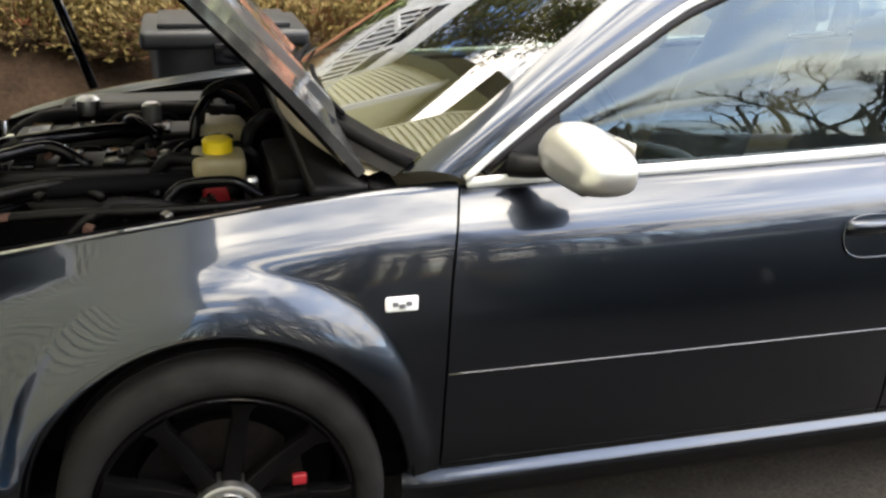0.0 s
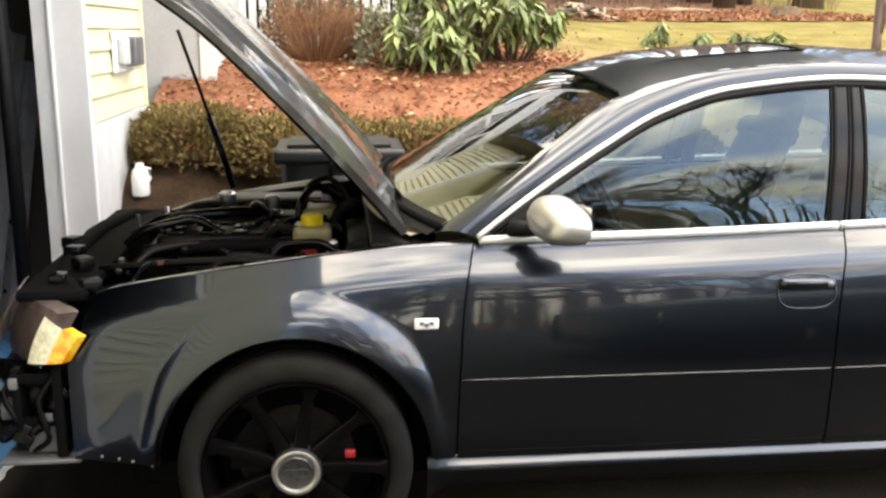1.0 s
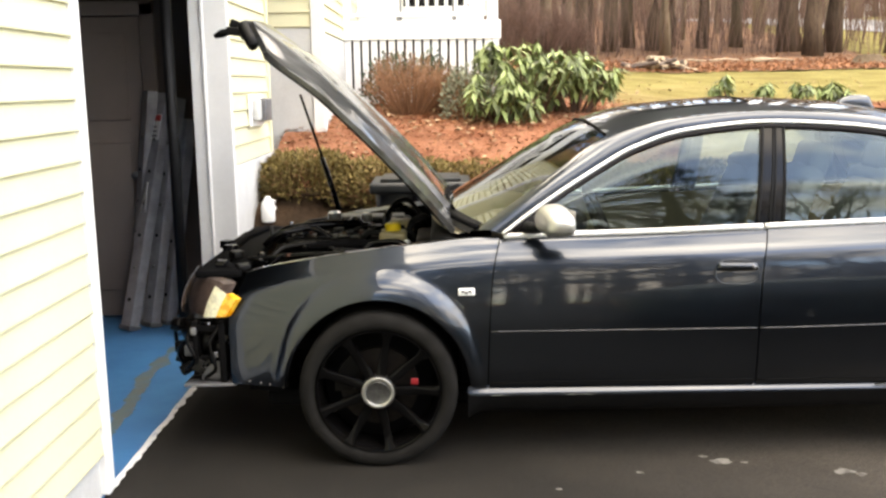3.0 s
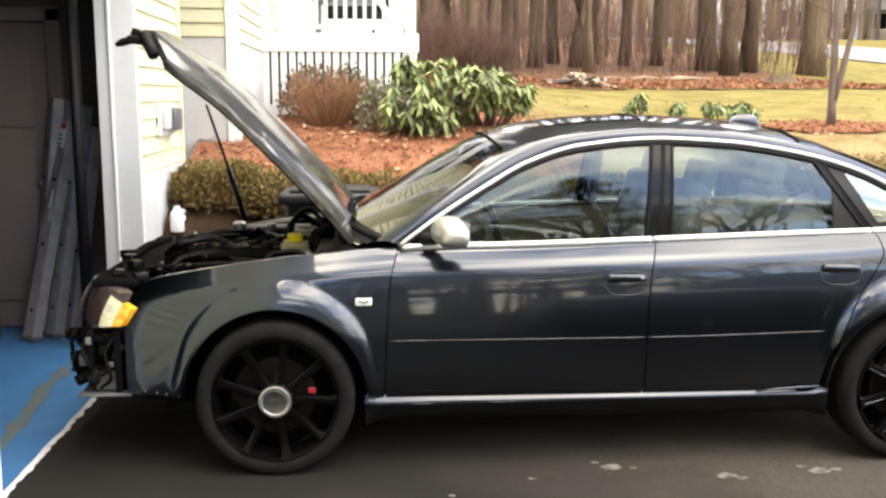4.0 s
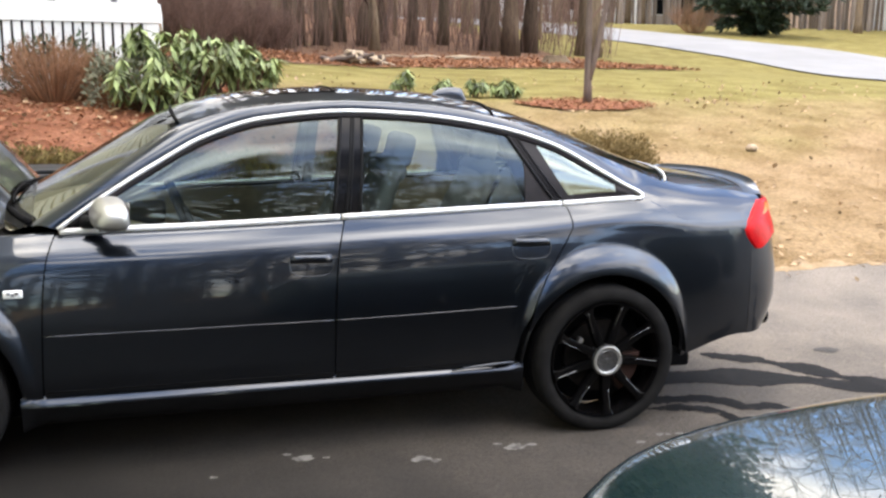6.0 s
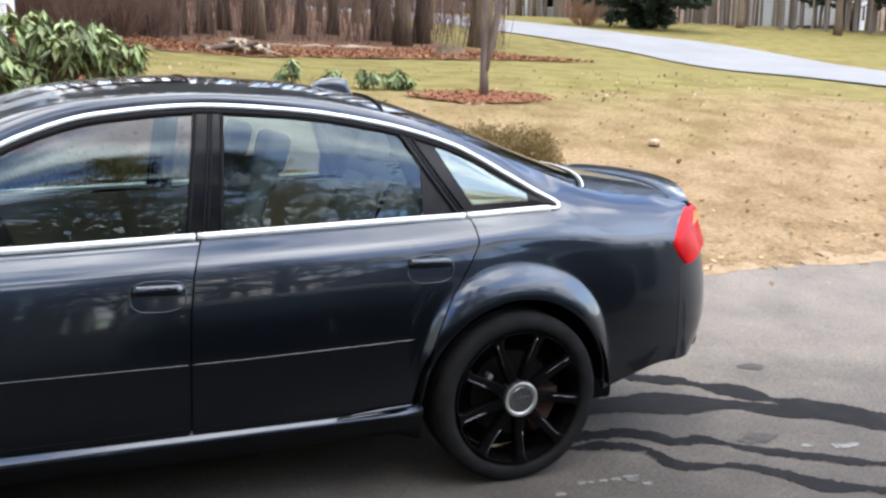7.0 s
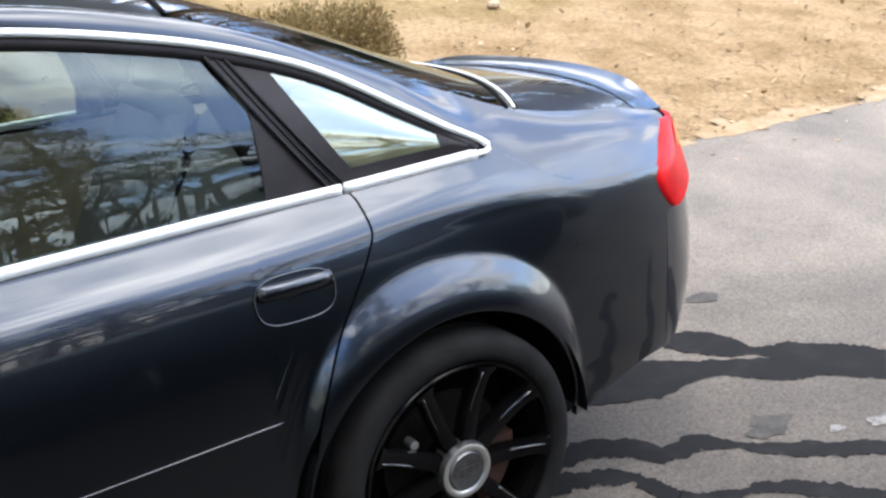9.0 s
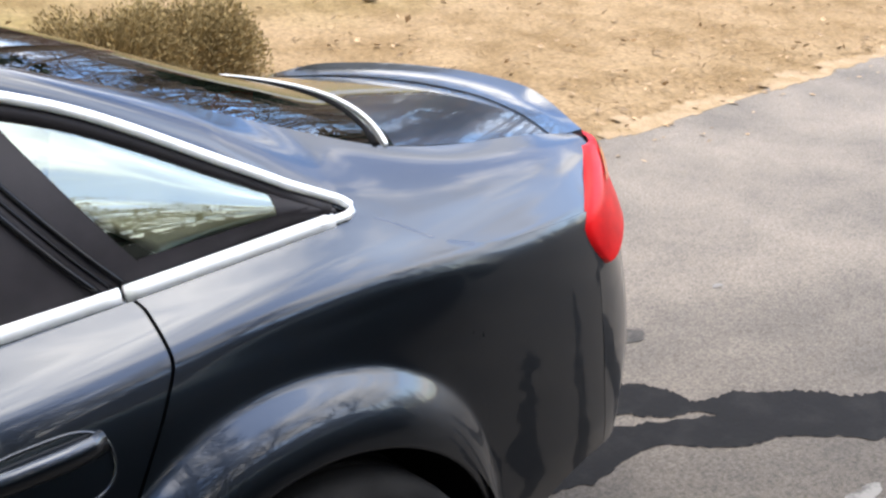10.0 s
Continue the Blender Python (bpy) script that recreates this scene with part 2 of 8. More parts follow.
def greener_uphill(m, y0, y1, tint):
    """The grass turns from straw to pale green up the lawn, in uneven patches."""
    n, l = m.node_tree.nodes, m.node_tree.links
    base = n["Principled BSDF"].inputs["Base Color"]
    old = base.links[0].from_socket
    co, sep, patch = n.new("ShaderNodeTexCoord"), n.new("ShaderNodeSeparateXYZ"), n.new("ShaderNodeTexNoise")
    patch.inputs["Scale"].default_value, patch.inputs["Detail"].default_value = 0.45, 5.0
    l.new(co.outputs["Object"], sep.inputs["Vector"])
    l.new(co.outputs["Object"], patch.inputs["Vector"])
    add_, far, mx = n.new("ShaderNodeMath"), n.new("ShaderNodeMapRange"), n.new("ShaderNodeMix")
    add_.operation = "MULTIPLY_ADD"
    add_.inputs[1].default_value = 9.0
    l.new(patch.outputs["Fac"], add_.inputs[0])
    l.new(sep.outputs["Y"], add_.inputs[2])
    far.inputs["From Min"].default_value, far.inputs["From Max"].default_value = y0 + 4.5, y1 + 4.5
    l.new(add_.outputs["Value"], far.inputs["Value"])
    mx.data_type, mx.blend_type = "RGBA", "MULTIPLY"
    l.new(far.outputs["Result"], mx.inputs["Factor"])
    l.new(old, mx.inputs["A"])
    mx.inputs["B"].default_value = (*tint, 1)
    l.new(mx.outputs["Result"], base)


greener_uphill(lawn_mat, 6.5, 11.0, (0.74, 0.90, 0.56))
sand_mat = material("sandy_verge", (0.335, 0.240, 0.150), rough=0.95, color2=(0.255, 0.178, 0.100), scale=6, contrast=(0.40, 0.60), grain=0.2, grain_scale=60, bump=0.3, bump_scale=90, spec=0.1)
soil_mat = material("dark_soil", (0.059, 0.036, 0.022), rough=0.95, color2=(0.032, 0.021, 0.014), scale=4.0, grain=0.25, grain_scale=40, bump=0.9, bump_scale=30, spec=0.1)
mulch_mat = material("red_bark_mulch", (0.330, 0.150, 0.090), rough=0.95, color2=(0.218, 0.083, 0.046), scale=3.0, grain=0.25, grain_scale=30, bump=0.9, bump_scale=30, spec=0.1)
litter_mat = material("leaf_litter", (0.215, 0.115, 0.066), rough=0.95, color2=(0.150, 0.084, 0.052), scale=0.8, grain=0.25, grain_scale=12, bump=0.8, bump_scale=12, spec=0.1)
road_mat = material("road_asphalt", (0.215, 0.211, 0.208), rough=0.9, vary=0.08, scale=0.6, grain=0.05, grain_scale=20)
siding_mat = material("cream_siding", (0.650, 0.622, 0.425), rough=0.55, vary=0.03, scale=1.5, grain=0.02, grain_scale=60, rand=0.02)
white_paint = material("white_trim_paint", (0.760, 0.760, 0.750), rough=0.5, vary=0.04, scale=4, grain=0.02, grain_scale=40)
concrete = material("painted_concrete", (0.527, 0.527, 0.518), rough=0.85, vary=0.1, scale=2.5, grain=0.06, grain_scale=60, bump=0.2, bump_scale=90)
scuff_mat = material("floor_scuff", (0.062, 0.118, 0.149), rough=0.6, color2=(0.099, 0.105, 0.093), scale=12, grain=0.15, grain_scale=60)
blue_floor = material("blue_floor_paint", (0.028, 0.155, 0.329), rough=0.5, color2=(0.022, 0.112, 0.260), scale=1.6, grain=0.06, grain_scale=90, rough_vary=0.15)
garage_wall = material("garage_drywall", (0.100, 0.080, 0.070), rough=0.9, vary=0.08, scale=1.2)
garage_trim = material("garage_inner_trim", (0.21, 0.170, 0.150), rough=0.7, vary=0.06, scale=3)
rail_steel = material("dull_rail_steel", (0.30, 0.30, 0.32), rough=0.5, metal=0.3, vary=0.2, scale=9)
steel_grey = material("grey_steel", (0.17, 0.17, 0.18), rough=0.45, metal=0.5, vary=0.2, scale=10)
cardboard = material("brown_cardboard", (0.210, 0.119, 0.063), rough=0.9, vary=0.1, scale=6)
bark = material("pine_bark", (0.192, 0.139, 0.090), rough=0.95, color2=(0.112, 0.078, 0.050), scale=16, stretch=(1, 1, 0.12), bump=0.6, bump_scale=30, rand=0.35, spec=0.1)
bark_dark = material("dark_pine_bark", (0.128, 0.088, 0.060), rough=0.95, color2=(0.066, 0.045, 0.031), scale=16, stretch=(1, 1, 0.12), bump=0.8, bump_scale=22, rand=0.35, spec=0.1)
hill_mat = material("far_wooded_hill", (0.245, 0.180, 0.130), rough=1.0, color2=(0.135, 0.096, 0.070), scale=0.55, stretch=(2.2, 2.2, 0.22), grain=0.16, grain_scale=2.0, spec=0.05)
bark_light = material("maple_bark", (0.187, 0.144, 0.119), rough=0.95, color2=(0.108, 0.079, 0.065), scale=14, stretch=(1, 1, 0.2), bump=0.6, bump_scale=40, rand=0.2, spec=0.1)
bark_far = material("far_grey_bark", (0.290, 0.235, 0.190), rough=0.95, color2=(0.200, 0.155, 0.125), scale=3, stretch=(1, 1, 0.15), rand=0.2, island=0.3, spec=0.05)
house_grey = material("weathered_grey_siding", (0.33, 0.29, 0.26), rough=0.8, vary=0.08, scale=2, grain=0.04, grain_scale=30)
twig_mat = material("bare_twigs", (0.160, 0.099, 0.076), rough=0.95, island=0.35, spec=0.1)
red_twig = material("russet_twigs", (0.300, 0.165, 0.098), rough=0.95, island=0.4, spec=0.1)
brown_leaf = material("brown_shrub_leaf", (0.265, 0.192, 0.088), rough=0.9, island=0.45, spec=0.1)
bark_chip = material("bark_chip", (0.262, 0.122, 0.066), rough=0.95, island=0.55, spec=0.1)
hedge_leaf = material("hedge_leaf", (0.190, 0.142, 0.055), rough=0.85, island=0.5, spec=0.15)
rhodo_leaf = material("rhododendron_leaf", (0.178, 0.222, 0.082), rough=0.5, island=0.75, spec=0.4)
holly_leaf = material("dark_green_leaf", (0.060, 0.085, 0.050), rough=0.5, island=0.6, spec=0.4)
juniper_leaf = material("grey_green_leaf", (0.230, 0.235, 0.160), rough=0.8, island=0.4)
# bark of the reflected trees, their dark silhouette put into the colour
shade_bark = material("silhouette_bark", (0.050, 0.040, 0.034), rough=0.95, vary=0.3, scale=10, spec=0.1)
pine_leaf = material("evergreen_needles", (0.022, 0.038, 0.017), rough=0.7, island=0.5)
grass_blade = material("dry_grass_blade", (0.310, 0.212, 0.118), rough=0.9, color2=(0.255, 0.182, 0.096), scale=0.7, contrast=(0.45, 0.68), island=0.22, spec=0.1)
dead_leaf = material("dead_leaf", (0.360, 0.250, 0.150), rough=0.85, island=0.5, spec=0.15)
log_mat = material("cut_log", (0.396, 0.302, 0.202), rough=0.9, vary=0.2, scale=12)
teal_paint = material("teal_car_paint", (0.004, 0.026, 0.028), rough=0.25, metal=0.7, coat=1.0, coat_rough=0.01, vary=0.1, scale=4)
bottle_white = material("white_plastic", (0.82, 0.82, 0.80), rough=0.4)
red_label = material("red_label", (0.55, 0.05, 0.04), rough=0.5)
bin_mat = material("dark_grey_bin", (0.006, 0.007, 0.008), rough=0.45, vary=0.2, scale=8)
roof_shingle = material("grey_shingle", (0.12, 0.115, 0.11), rough=0.9, vary=0.2, scale=4, rand=0.2)
# ---- mesh helpers ----
def link_mesh(name, bm, mat, smooth=True):
    me = bpy.data.meshes.new(name)
    bm.to_mesh(me)
    bm.free()
    me.materials.append(mat)
    if smooth:
        me.polygons.foreach_set("use_smooth", [True] * len(me.polygons))
    return new(name, me)


def thing(name, x, y, z, label, category, group="", kind=""):
    ob = new(name)
    ob.empty_display_size = 0.1
    ob.location = (x, y, z)
    return tagged(ob, label, category, group, kind)


def part(name, bm, mat, parent, label="", smooth=True, crisp=None):
    """One mesh object under a thing or part, in the thing's own axes."""
    ob = link_mesh(name, bm, mat, smooth)
    ob.parent = parent
    if crisp is not None:
        ob.data.set_sharp_from_angle(angle=radians(crisp))
    return tagged(ob, label)


def solo(name, bm, mat, label, category, group="", kind="", smooth=True, crisp=None):
    ob = link_mesh(name, bm, mat, smooth)
    if crisp is not None:
        ob.data.set_sharp_from_angle(angle=radians(crisp))
    return tagged(ob, label, category, group, kind)


def curve(*pts):
    """A smooth function through (a, b) pairs."""
    xs, ys = [p[0] for p in pts], [p[1] for p in pts]
    sl = [(ys[i + 1] - ys[i]) / (xs[i + 1] - xs[i]) for i in range(len(xs) - 1)]
    tan = [sl[0]]
    for i in range(1, len(sl)):
        tan.append(0.0 if sl[i - 1] * sl[i] <= 0 else 2 * sl[i - 1] * sl[i] / (sl[i - 1] + sl[i]))
    tan.append(sl[-1])

    def f(x):
        if x <= xs[0]:
            return ys[0] + tan[0] * (x - xs[0])
        if x >= xs[-1]:
            return ys[-1] + tan[-1] * (x - xs[-1])
        i = next(k for k in range(len(xs) - 1) if x <= xs[k + 1])
        h = xs[i + 1] - xs[i]
        t = (x - xs[i]) / h
        return ((2 * t**3 - 3 * t**2 + 1) * ys[i] + (t**3 - 2 * t**2 + t) * h * tan[i]
                + (-2 * t**3 + 3 * t**2) * ys[i + 1] + (t**3 - t**2) * h * tan[i + 1])
    return f


def curve3(pts):
    """A smooth path through points, by a parameter 0..1 along its length."""
    ks = [0.0]
    for a, b in zip(pts, pts[1:]):
        ks.append(ks[-1] + (Vector(b) - Vector(a)).length)
    fs = [curve(*[(k / ks[-1], p[i]) for k, p in zip(ks, pts)]) for i in range(3)]
    return lambda t: Vector([f(t) for f in fs])


def smoothstep(a, b, x):
    t = min(max((x - a) / (b - a), 0.0), 1.0)
    return t * t * (3 - 2 * t)


def lerp(a, b, t):
    return a + (b - a) * t


def grid(fn, nu, nv, bm=None, us=None, vs=None):
    bm = bm or bmesh.new()
    us = us or [i / nu for i in range(nu + 1)]
    vs = vs or [j / nv for j in range(nv + 1)]
    rows = [[bm.verts.new(fn(u, v)) for v in vs] for u in us]
    for i in range(len(us) - 1):
        for j in range(len(vs) - 1):
            bm.faces.new((rows[i][j], rows[i + 1][j], rows[i + 1][j + 1], rows[i][j + 1]))
    return bm


def rim(bm, offset):
    """Folds the open border of a sheet inwards, so that it shows a thickness."""
    edges = [e for e in bm.edges if e.is_boundary]
    got = bmesh.ops.extrude_edge_only(bm, edges=edges)["geom"]
    for v in got:
        if isinstance(v, bmesh.types.BMVert):
            v.co += Vector(offset(v.co) if callable(offset) else offset)
    return bm


def facing(bm, way):
    """Turns a sheet's faces towards a direction, or outward where it is closed."""
    bmesh.ops.recalc_face_normals(bm, faces=bm.faces)
    bm.normal_update()
    if sum((f.normal * f.calc_area()).dot(Vector(way)) for f in bm.faces) < 0:
        bmesh.ops.reverse_faces(bm, faces=bm.faces)
    return bm


def box(x0, x1, y0, y1, z0, z1, bevel=0.0, seg=2, bm=None, m=None):
    own = bmesh.new()
    vs = [own.verts.new((x, y, z)) for x in (x0, x1) for y in (y0, y1) for z in (z0, z1)]
    for q in ((0, 1, 3, 2), (4, 6, 7, 5), (0, 4, 5, 1), (2, 3, 7, 6), (0, 2, 6, 4), (1, 5, 7, 3)):
        own.faces.new([vs[i] for i in q])
    bmesh.ops.recalc_face_normals(own, faces=own.faces)
    if bevel:
        bmesh.ops.bevel(own, geom=list(own.edges), offset=bevel, segments=seg, profile=0.6, affect="EDGES")
    if m is not None:
        own.transform(m)
    return own if bm is None else join(bm, own)


def join(bm, other):
    base = len(bm.verts)
    made = [bm.verts.new(v.co) for v in other.verts]
    other.verts.index_update()
    for f in other.faces:
        bm.faces.new([made[v.index] for v in f.verts])
    other.free()
    return bm


def lathe(profile, n=32, bm=None, m=None, close=False):
    """Turns (radius, along) pairs about the y axis."""
    own = bmesh.new()
    rings = []
    for r, a in profile:
        rings.append([own.verts.new((max(r, 1e-5) * math.cos(2 * math.pi * k / n), a, max(r, 1e-5) * math.sin(2 * math.pi * k / n))) for k in range(n)])
    pairs = list(zip(rings, rings[1:])) + ([(rings[-1], rings[0])] if close else [])
    for p, q in pairs:
        for k in range(n):
            own.faces.new((p[k], p[(k + 1) % n], q[(k + 1) % n], q[k]))
    bmesh.ops.remove_doubles(own, verts=own.verts, dist=1e-4)
    bmesh.ops.recalc_face_normals(own, faces=own.faces)
    if m is not None:
        own.transform(m)
    return own if bm is None else join(bm, own)


def tube(pts, radius, n=10, bm=None, cap=True, flat=1.0, up=(0, 0, 1)):
    """A round bar along points; radius may be a list."""
    bm = bm or bmesh.new()
    pts = [Vector(p) for p in pts]
    rings = []
    for i, p in enumerate(pts):
        d = (pts[min(i + 1, len(pts) - 1)] - pts[max(i - 1, 0)]).normalized()
        a = d.cross(Vector(up))
        a = d.cross(Vector((0.3, 1, 0))) if a.length < 1e-3 else a
        a.normalize()
        b = a.cross(d).normalized()
        r = radius[i] if isinstance(radius, (list, tuple)) else radius
        rings.append([bm.verts.new(p + r * (math.cos(2 * math.pi * k / n) * a + flat * math.sin(2 * math.pi * k / n) * b)) for k in range(n)])
    for p, q in zip(rings, rings[1:]):
        for k in range(n):
            bm.faces.new((p[k], p[(k + 1) % n], q[(k + 1) % n], q[k]))
    if cap:
        bm.faces.new(rings[0][::-1])
        bm.faces.new(rings[-1])
    return bm


def path_points(path, n, a=0.0, b=1.0):
    return [path(a + (b - a) * i / n) for i in range(n + 1)]


def raw_mesh(name, verts, faces, mat, smooth=False):
    me = bpy.data.meshes.new(name)
    me.from_pydata(verts, [], faces)
    me.materials.append(mat)
    if smooth:
        me.polygons.foreach_set("use_smooth", [True] * len(me.polygons))
    me.update()
    return me


# ---- ground ----
rise_left = curve((3.0, 0.0), (4.15, 0.15), (4.6, 0.55), (5.1, 0.88), (6.0, 1.2), (8.0, 1.38), (10.0, 1.5), (16.0, 1.9), (20.0, 2.2), (30.0, 3.1), (45.0, 4.2), (90.0, 6.0))
rise_right = curve((3.0, 0.0), (4.15, 0.15), (5.0, 0.36), (7.2, 0.82), (8.3, 1.08), (10.0, 1.3), (16.0, 1.75), (20.0, 1.95), (24.0, 2.22), (30.0, 2.85), (36.0, 3.5), (45.0, 4.4), (60.0, 5.4), (90.0, 6.6))


def ground_z(x, y):
    if y <= 3.0 or (x < -1.04 and y < 5.9):
        return 0.0
    y = min(y, 90.0)
    low = 1 - 0.14 * smoothstep(10.0, 18.0, x) * smoothstep(30.0, 20.0, y)
    heap = 0.25 * smoothstep(-0.25, -0.70, x) * smoothstep(4.12, 4.35, y) * smoothstep(5.1, 4.4, y)
    return lerp(rise_left(y), rise_right(y), smoothstep(1.5, 5.0, x)) * low + heap


def sheet(name, xs, ys, lift, mat, label, category, keep=None, wobble=0.0, kind="structure"):
    verts, faces, at = [], [], {}
    for i, x in enumerate(xs):
        for j, y in enumerate(ys):
            at[i, j] = len(verts)
            w = wobble * noise.noise((x * 1.3, y * 1.3, 3.7))
            verts.append((x, y, ground_z(x, y) + lift + w))
    for i in range(len(xs) - 1):
        for j in range(len(ys) - 1):
            if keep is None or keep((xs[i] + xs[i + 1]) / 2, (ys[j] + ys[j + 1]) / 2):
                faces.append((at[i, j], at[i + 1, j], at[i + 1, j + 1], at[i, j + 1]))
    return tagged(new(name, raw_mesh(name, verts, faces, mat, True)), label, category, kind=kind)


def steps(a, b, n):
    return [a + (b - a) * i / n for i in range(n + 1)]


gx = steps(-400, -40, 6)[:-1] + steps(-40, -6, 8)[:-1] + steps(-6, 14, 80)[:-1] + steps(14, 60, 46)[:-1] + steps(60, 500, 8)
gy = steps(-400, -40, 6)[:-1] + steps(-40, 3, 12)[:-1] + steps(3, 12, 60)[:-1] + steps(12, 50, 38)[:-1] + steps(50, 100, 10)[:-1] + steps(100, 600, 6)
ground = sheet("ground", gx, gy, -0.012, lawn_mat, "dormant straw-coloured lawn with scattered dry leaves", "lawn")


def drive_edge(x):
    return 4.12 + 0.05 * noise.noise((x * 0.9, 0.3, 0)) + 0.025 * noise.noise((x * 4.1, 1.3, 0))


# the driveway, with a slightly ragged far edge
verts, faces = [], []
dx = steps(-1.05, 12, 130)[:-1] + steps(12, 40, 56)
rows_y = [-30, -12, -5, 0, 3.0, 3.3, 3.6, 3.9, None]
for x in dx:
    for y in rows_y:
        y = drive_edge(x) if y is None else y
        verts.append((x, y, ground_z(x, y) + 0.004))
k = len(rows_y)
for i in range(len(dx) - 1):
    for j in range(k - 1):
        faces.append((i * k + j, (i + 1) * k + j, (i + 1) * k + j + 1, i * k + j + 1))
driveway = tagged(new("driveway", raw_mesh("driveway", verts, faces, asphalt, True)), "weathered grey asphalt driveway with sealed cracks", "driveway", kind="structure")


def ribbon(name, pts, width, lift, mat, label, category, seed=0):
    """A thin strip with ragged edges that lies on the ground."""
    path = curve3([(x, y, 0) for x, y in pts])
    n = 320
    verts, faces = [], []
    for i in range(n + 1):
        u = i * 60 / n
        p, d = path(i / n), (path(min(i / n + 0.01, 1)) - path(max(i / n - 0.01, 0))).normalized()
        side = Vector((-d.y, d.x, 0))
        w = width * (0.75 + 0.7 * noise.noise((u * 0.21, seed, 0.5))) * min(1, (n - i) / 18 + 0.2, i / 18 + 0.2)
        p = p + side * 0.05 * noise.noise((u * 0.13, seed + 7, 0))
        for s in (-1, 1):
            ragged = 0.020 * noise.noise((u * 0.5, seed + 3 + s, 0)) + 0.016 * noise.noise((u * 1.7, seed + 5 + s, 0)) + 0.010 * noise.noise((u * 4.1, seed + 8 + s, 0))
            q = p + side * (s * w / 2 + ragged)
            verts.append((q.x, q.y, ground_z(q.x, q.y) + lift))
    for i in range(n):
        faces.append((2 * i, 2 * i + 1, 2 * i + 3, 2 * i + 2))
    return tagged(new(name, raw_mesh(name, verts, faces, mat)), label, category)


def splash(name, x, y, r, mat, label, seed):
    verts, faces = [(x, y, ground_z(x, y) + 0.0075)], []
    n = 26
    for i in range(n):
        a = 2 * math.pi * i / n
        q = r * (0.85 + 0.55 * noise.noise((math.cos(a) * 1.1 + seed, math.sin(a) * 1.1, seed)) + 0.25 * noise.noise((math.cos(a) * 4, math.sin(a) * 4, seed)))
        verts.append((x + 1.5 * q * math.cos(a), y + q * math.sin(a), ground_z(x, y) + 0.0075))
    for i in range(n):
        faces.append((0, 1 + i, 1 + (i + 1) % n))
    return tagged(new(name, raw_mesh(name, verts, faces, mat)), label, "stain", "stains on the driveway")


# ---- the grey saloon: x runs from the front axle to the rear, y from its middle line, near side negative ----
CAR_X, CAR_Y = 0.033, 2.62
AXLES, HUB_Z = (0.0, 2.76), 0.33
ARCHES = {0.0: 0.386, 2.76: 0.386}  # radius of each wheel opening
belt = curve((0.3, 0.935), (0.52, 0.945), (1.05, 0.955), (1.63, 0.973), (2.2, 0.992), (2.57, 1.004), (2.92, 1.022), (3.3, 1.03), (3.65, 1.0))
fender_top = curve((-0.62, 0.775), (-0.49, 0.82), (-0.10, 0.888), (0.32, 0.935), (0.56, 0.95))
half_width = curve((-0.95, 0.58), (-0.75, 0.728), (-0.6, 0.802), (-0.45, 0.846), (-0.25, 0.873), (0.0, 0.885), (0.5, 0.888), (1.6, 0.893), (2.4, 0.892), (2.76, 0.888),
                   (3.1, 0.880), (3.35, 0.865), (3.52, 0.842), (3.66, 0.79), (3.76, 0.70))
section_rear = curve((0.18, -0.045), (0.28, -0.018), (0.42, 0.0), (0.56, 0.0), (0.68, -0.004), (0.78, -0.010), (0.845, -0.017), (0.872, -0.029), (0.893, -0.049), (0.915, -0.073), (0.937, -0.099), (0.96, -0.124), (1.0, -0.165), (1.05, -0.25))
section = curve((0.18, -0.045), (0.28, -0.018), (0.42, 0.0), (0.58, 0.0), (0.68, -0.0055), (0.74, -0.0125), (0.80, -0.0220), (0.845, -0.0315), (0.872, -0.0400), (0.893, -0.052), (0.915, -0.073), (0.937, -0.099), (0.96, -0.124), (1.0, -0.165), (1.05, -0.25))


def top_at(x):
    return fender_top(x) if x < 0.45 else lerp(fender_top(x), belt(x), smoothstep(0.45, 0.6, x))


def flank(x, z):
    """The half width of the body at a place along it and a height."""
    lift = (top_at(x) - 0.965) * smoothstep(0.45, 0.8, z)
    lift = lerp(lift, 0.040, smoothstep(2.92, 3.3, x))
    s = half_width(x) + lerp(section(z - lift), section_rear(z - lift), smoothstep(2.6, 3.15, x)) + 0.030 * smoothstep(2.3, 2.95, x) * smoothstep(0.89, 1.02, z)
    for ax in AXLES:
        d = math.hypot(x - ax, z - HUB_Z)
        # a domed flare with a crease where it meets the flank
        up = max(z - HUB_Z, 0.0) / max(d, 0.01)
        wide = 0.028 + 0.086 * smoothstep(0.20, 1.0, up) if ax else 0.056 + 0.056 * smoothstep(0.25, 1.05, up)
        q = 1 - (max(d - ARCHES[ax], 0.0) / wide) ** 2
        q = max(q, -6.0)
        s += 0.036 * (wide / 0.10) ** 0.7 * (q + math.sqrt(q * q + 0.02)) / 2 * smoothstep(0.20, 0.45, z)
    return s


def under(x, floor_z, gap=0.0):
    """The lower edge of a side panel: the sill, or the wheel arch."""
    for ax in AXLES:
        if abs(x - ax) < ARCHES[ax] + gap:
            return max(floor_z, HUB_Z + math.sqrt((ARCHES[ax] + gap) ** 2 - (x - ax) ** 2))
    return floor_z


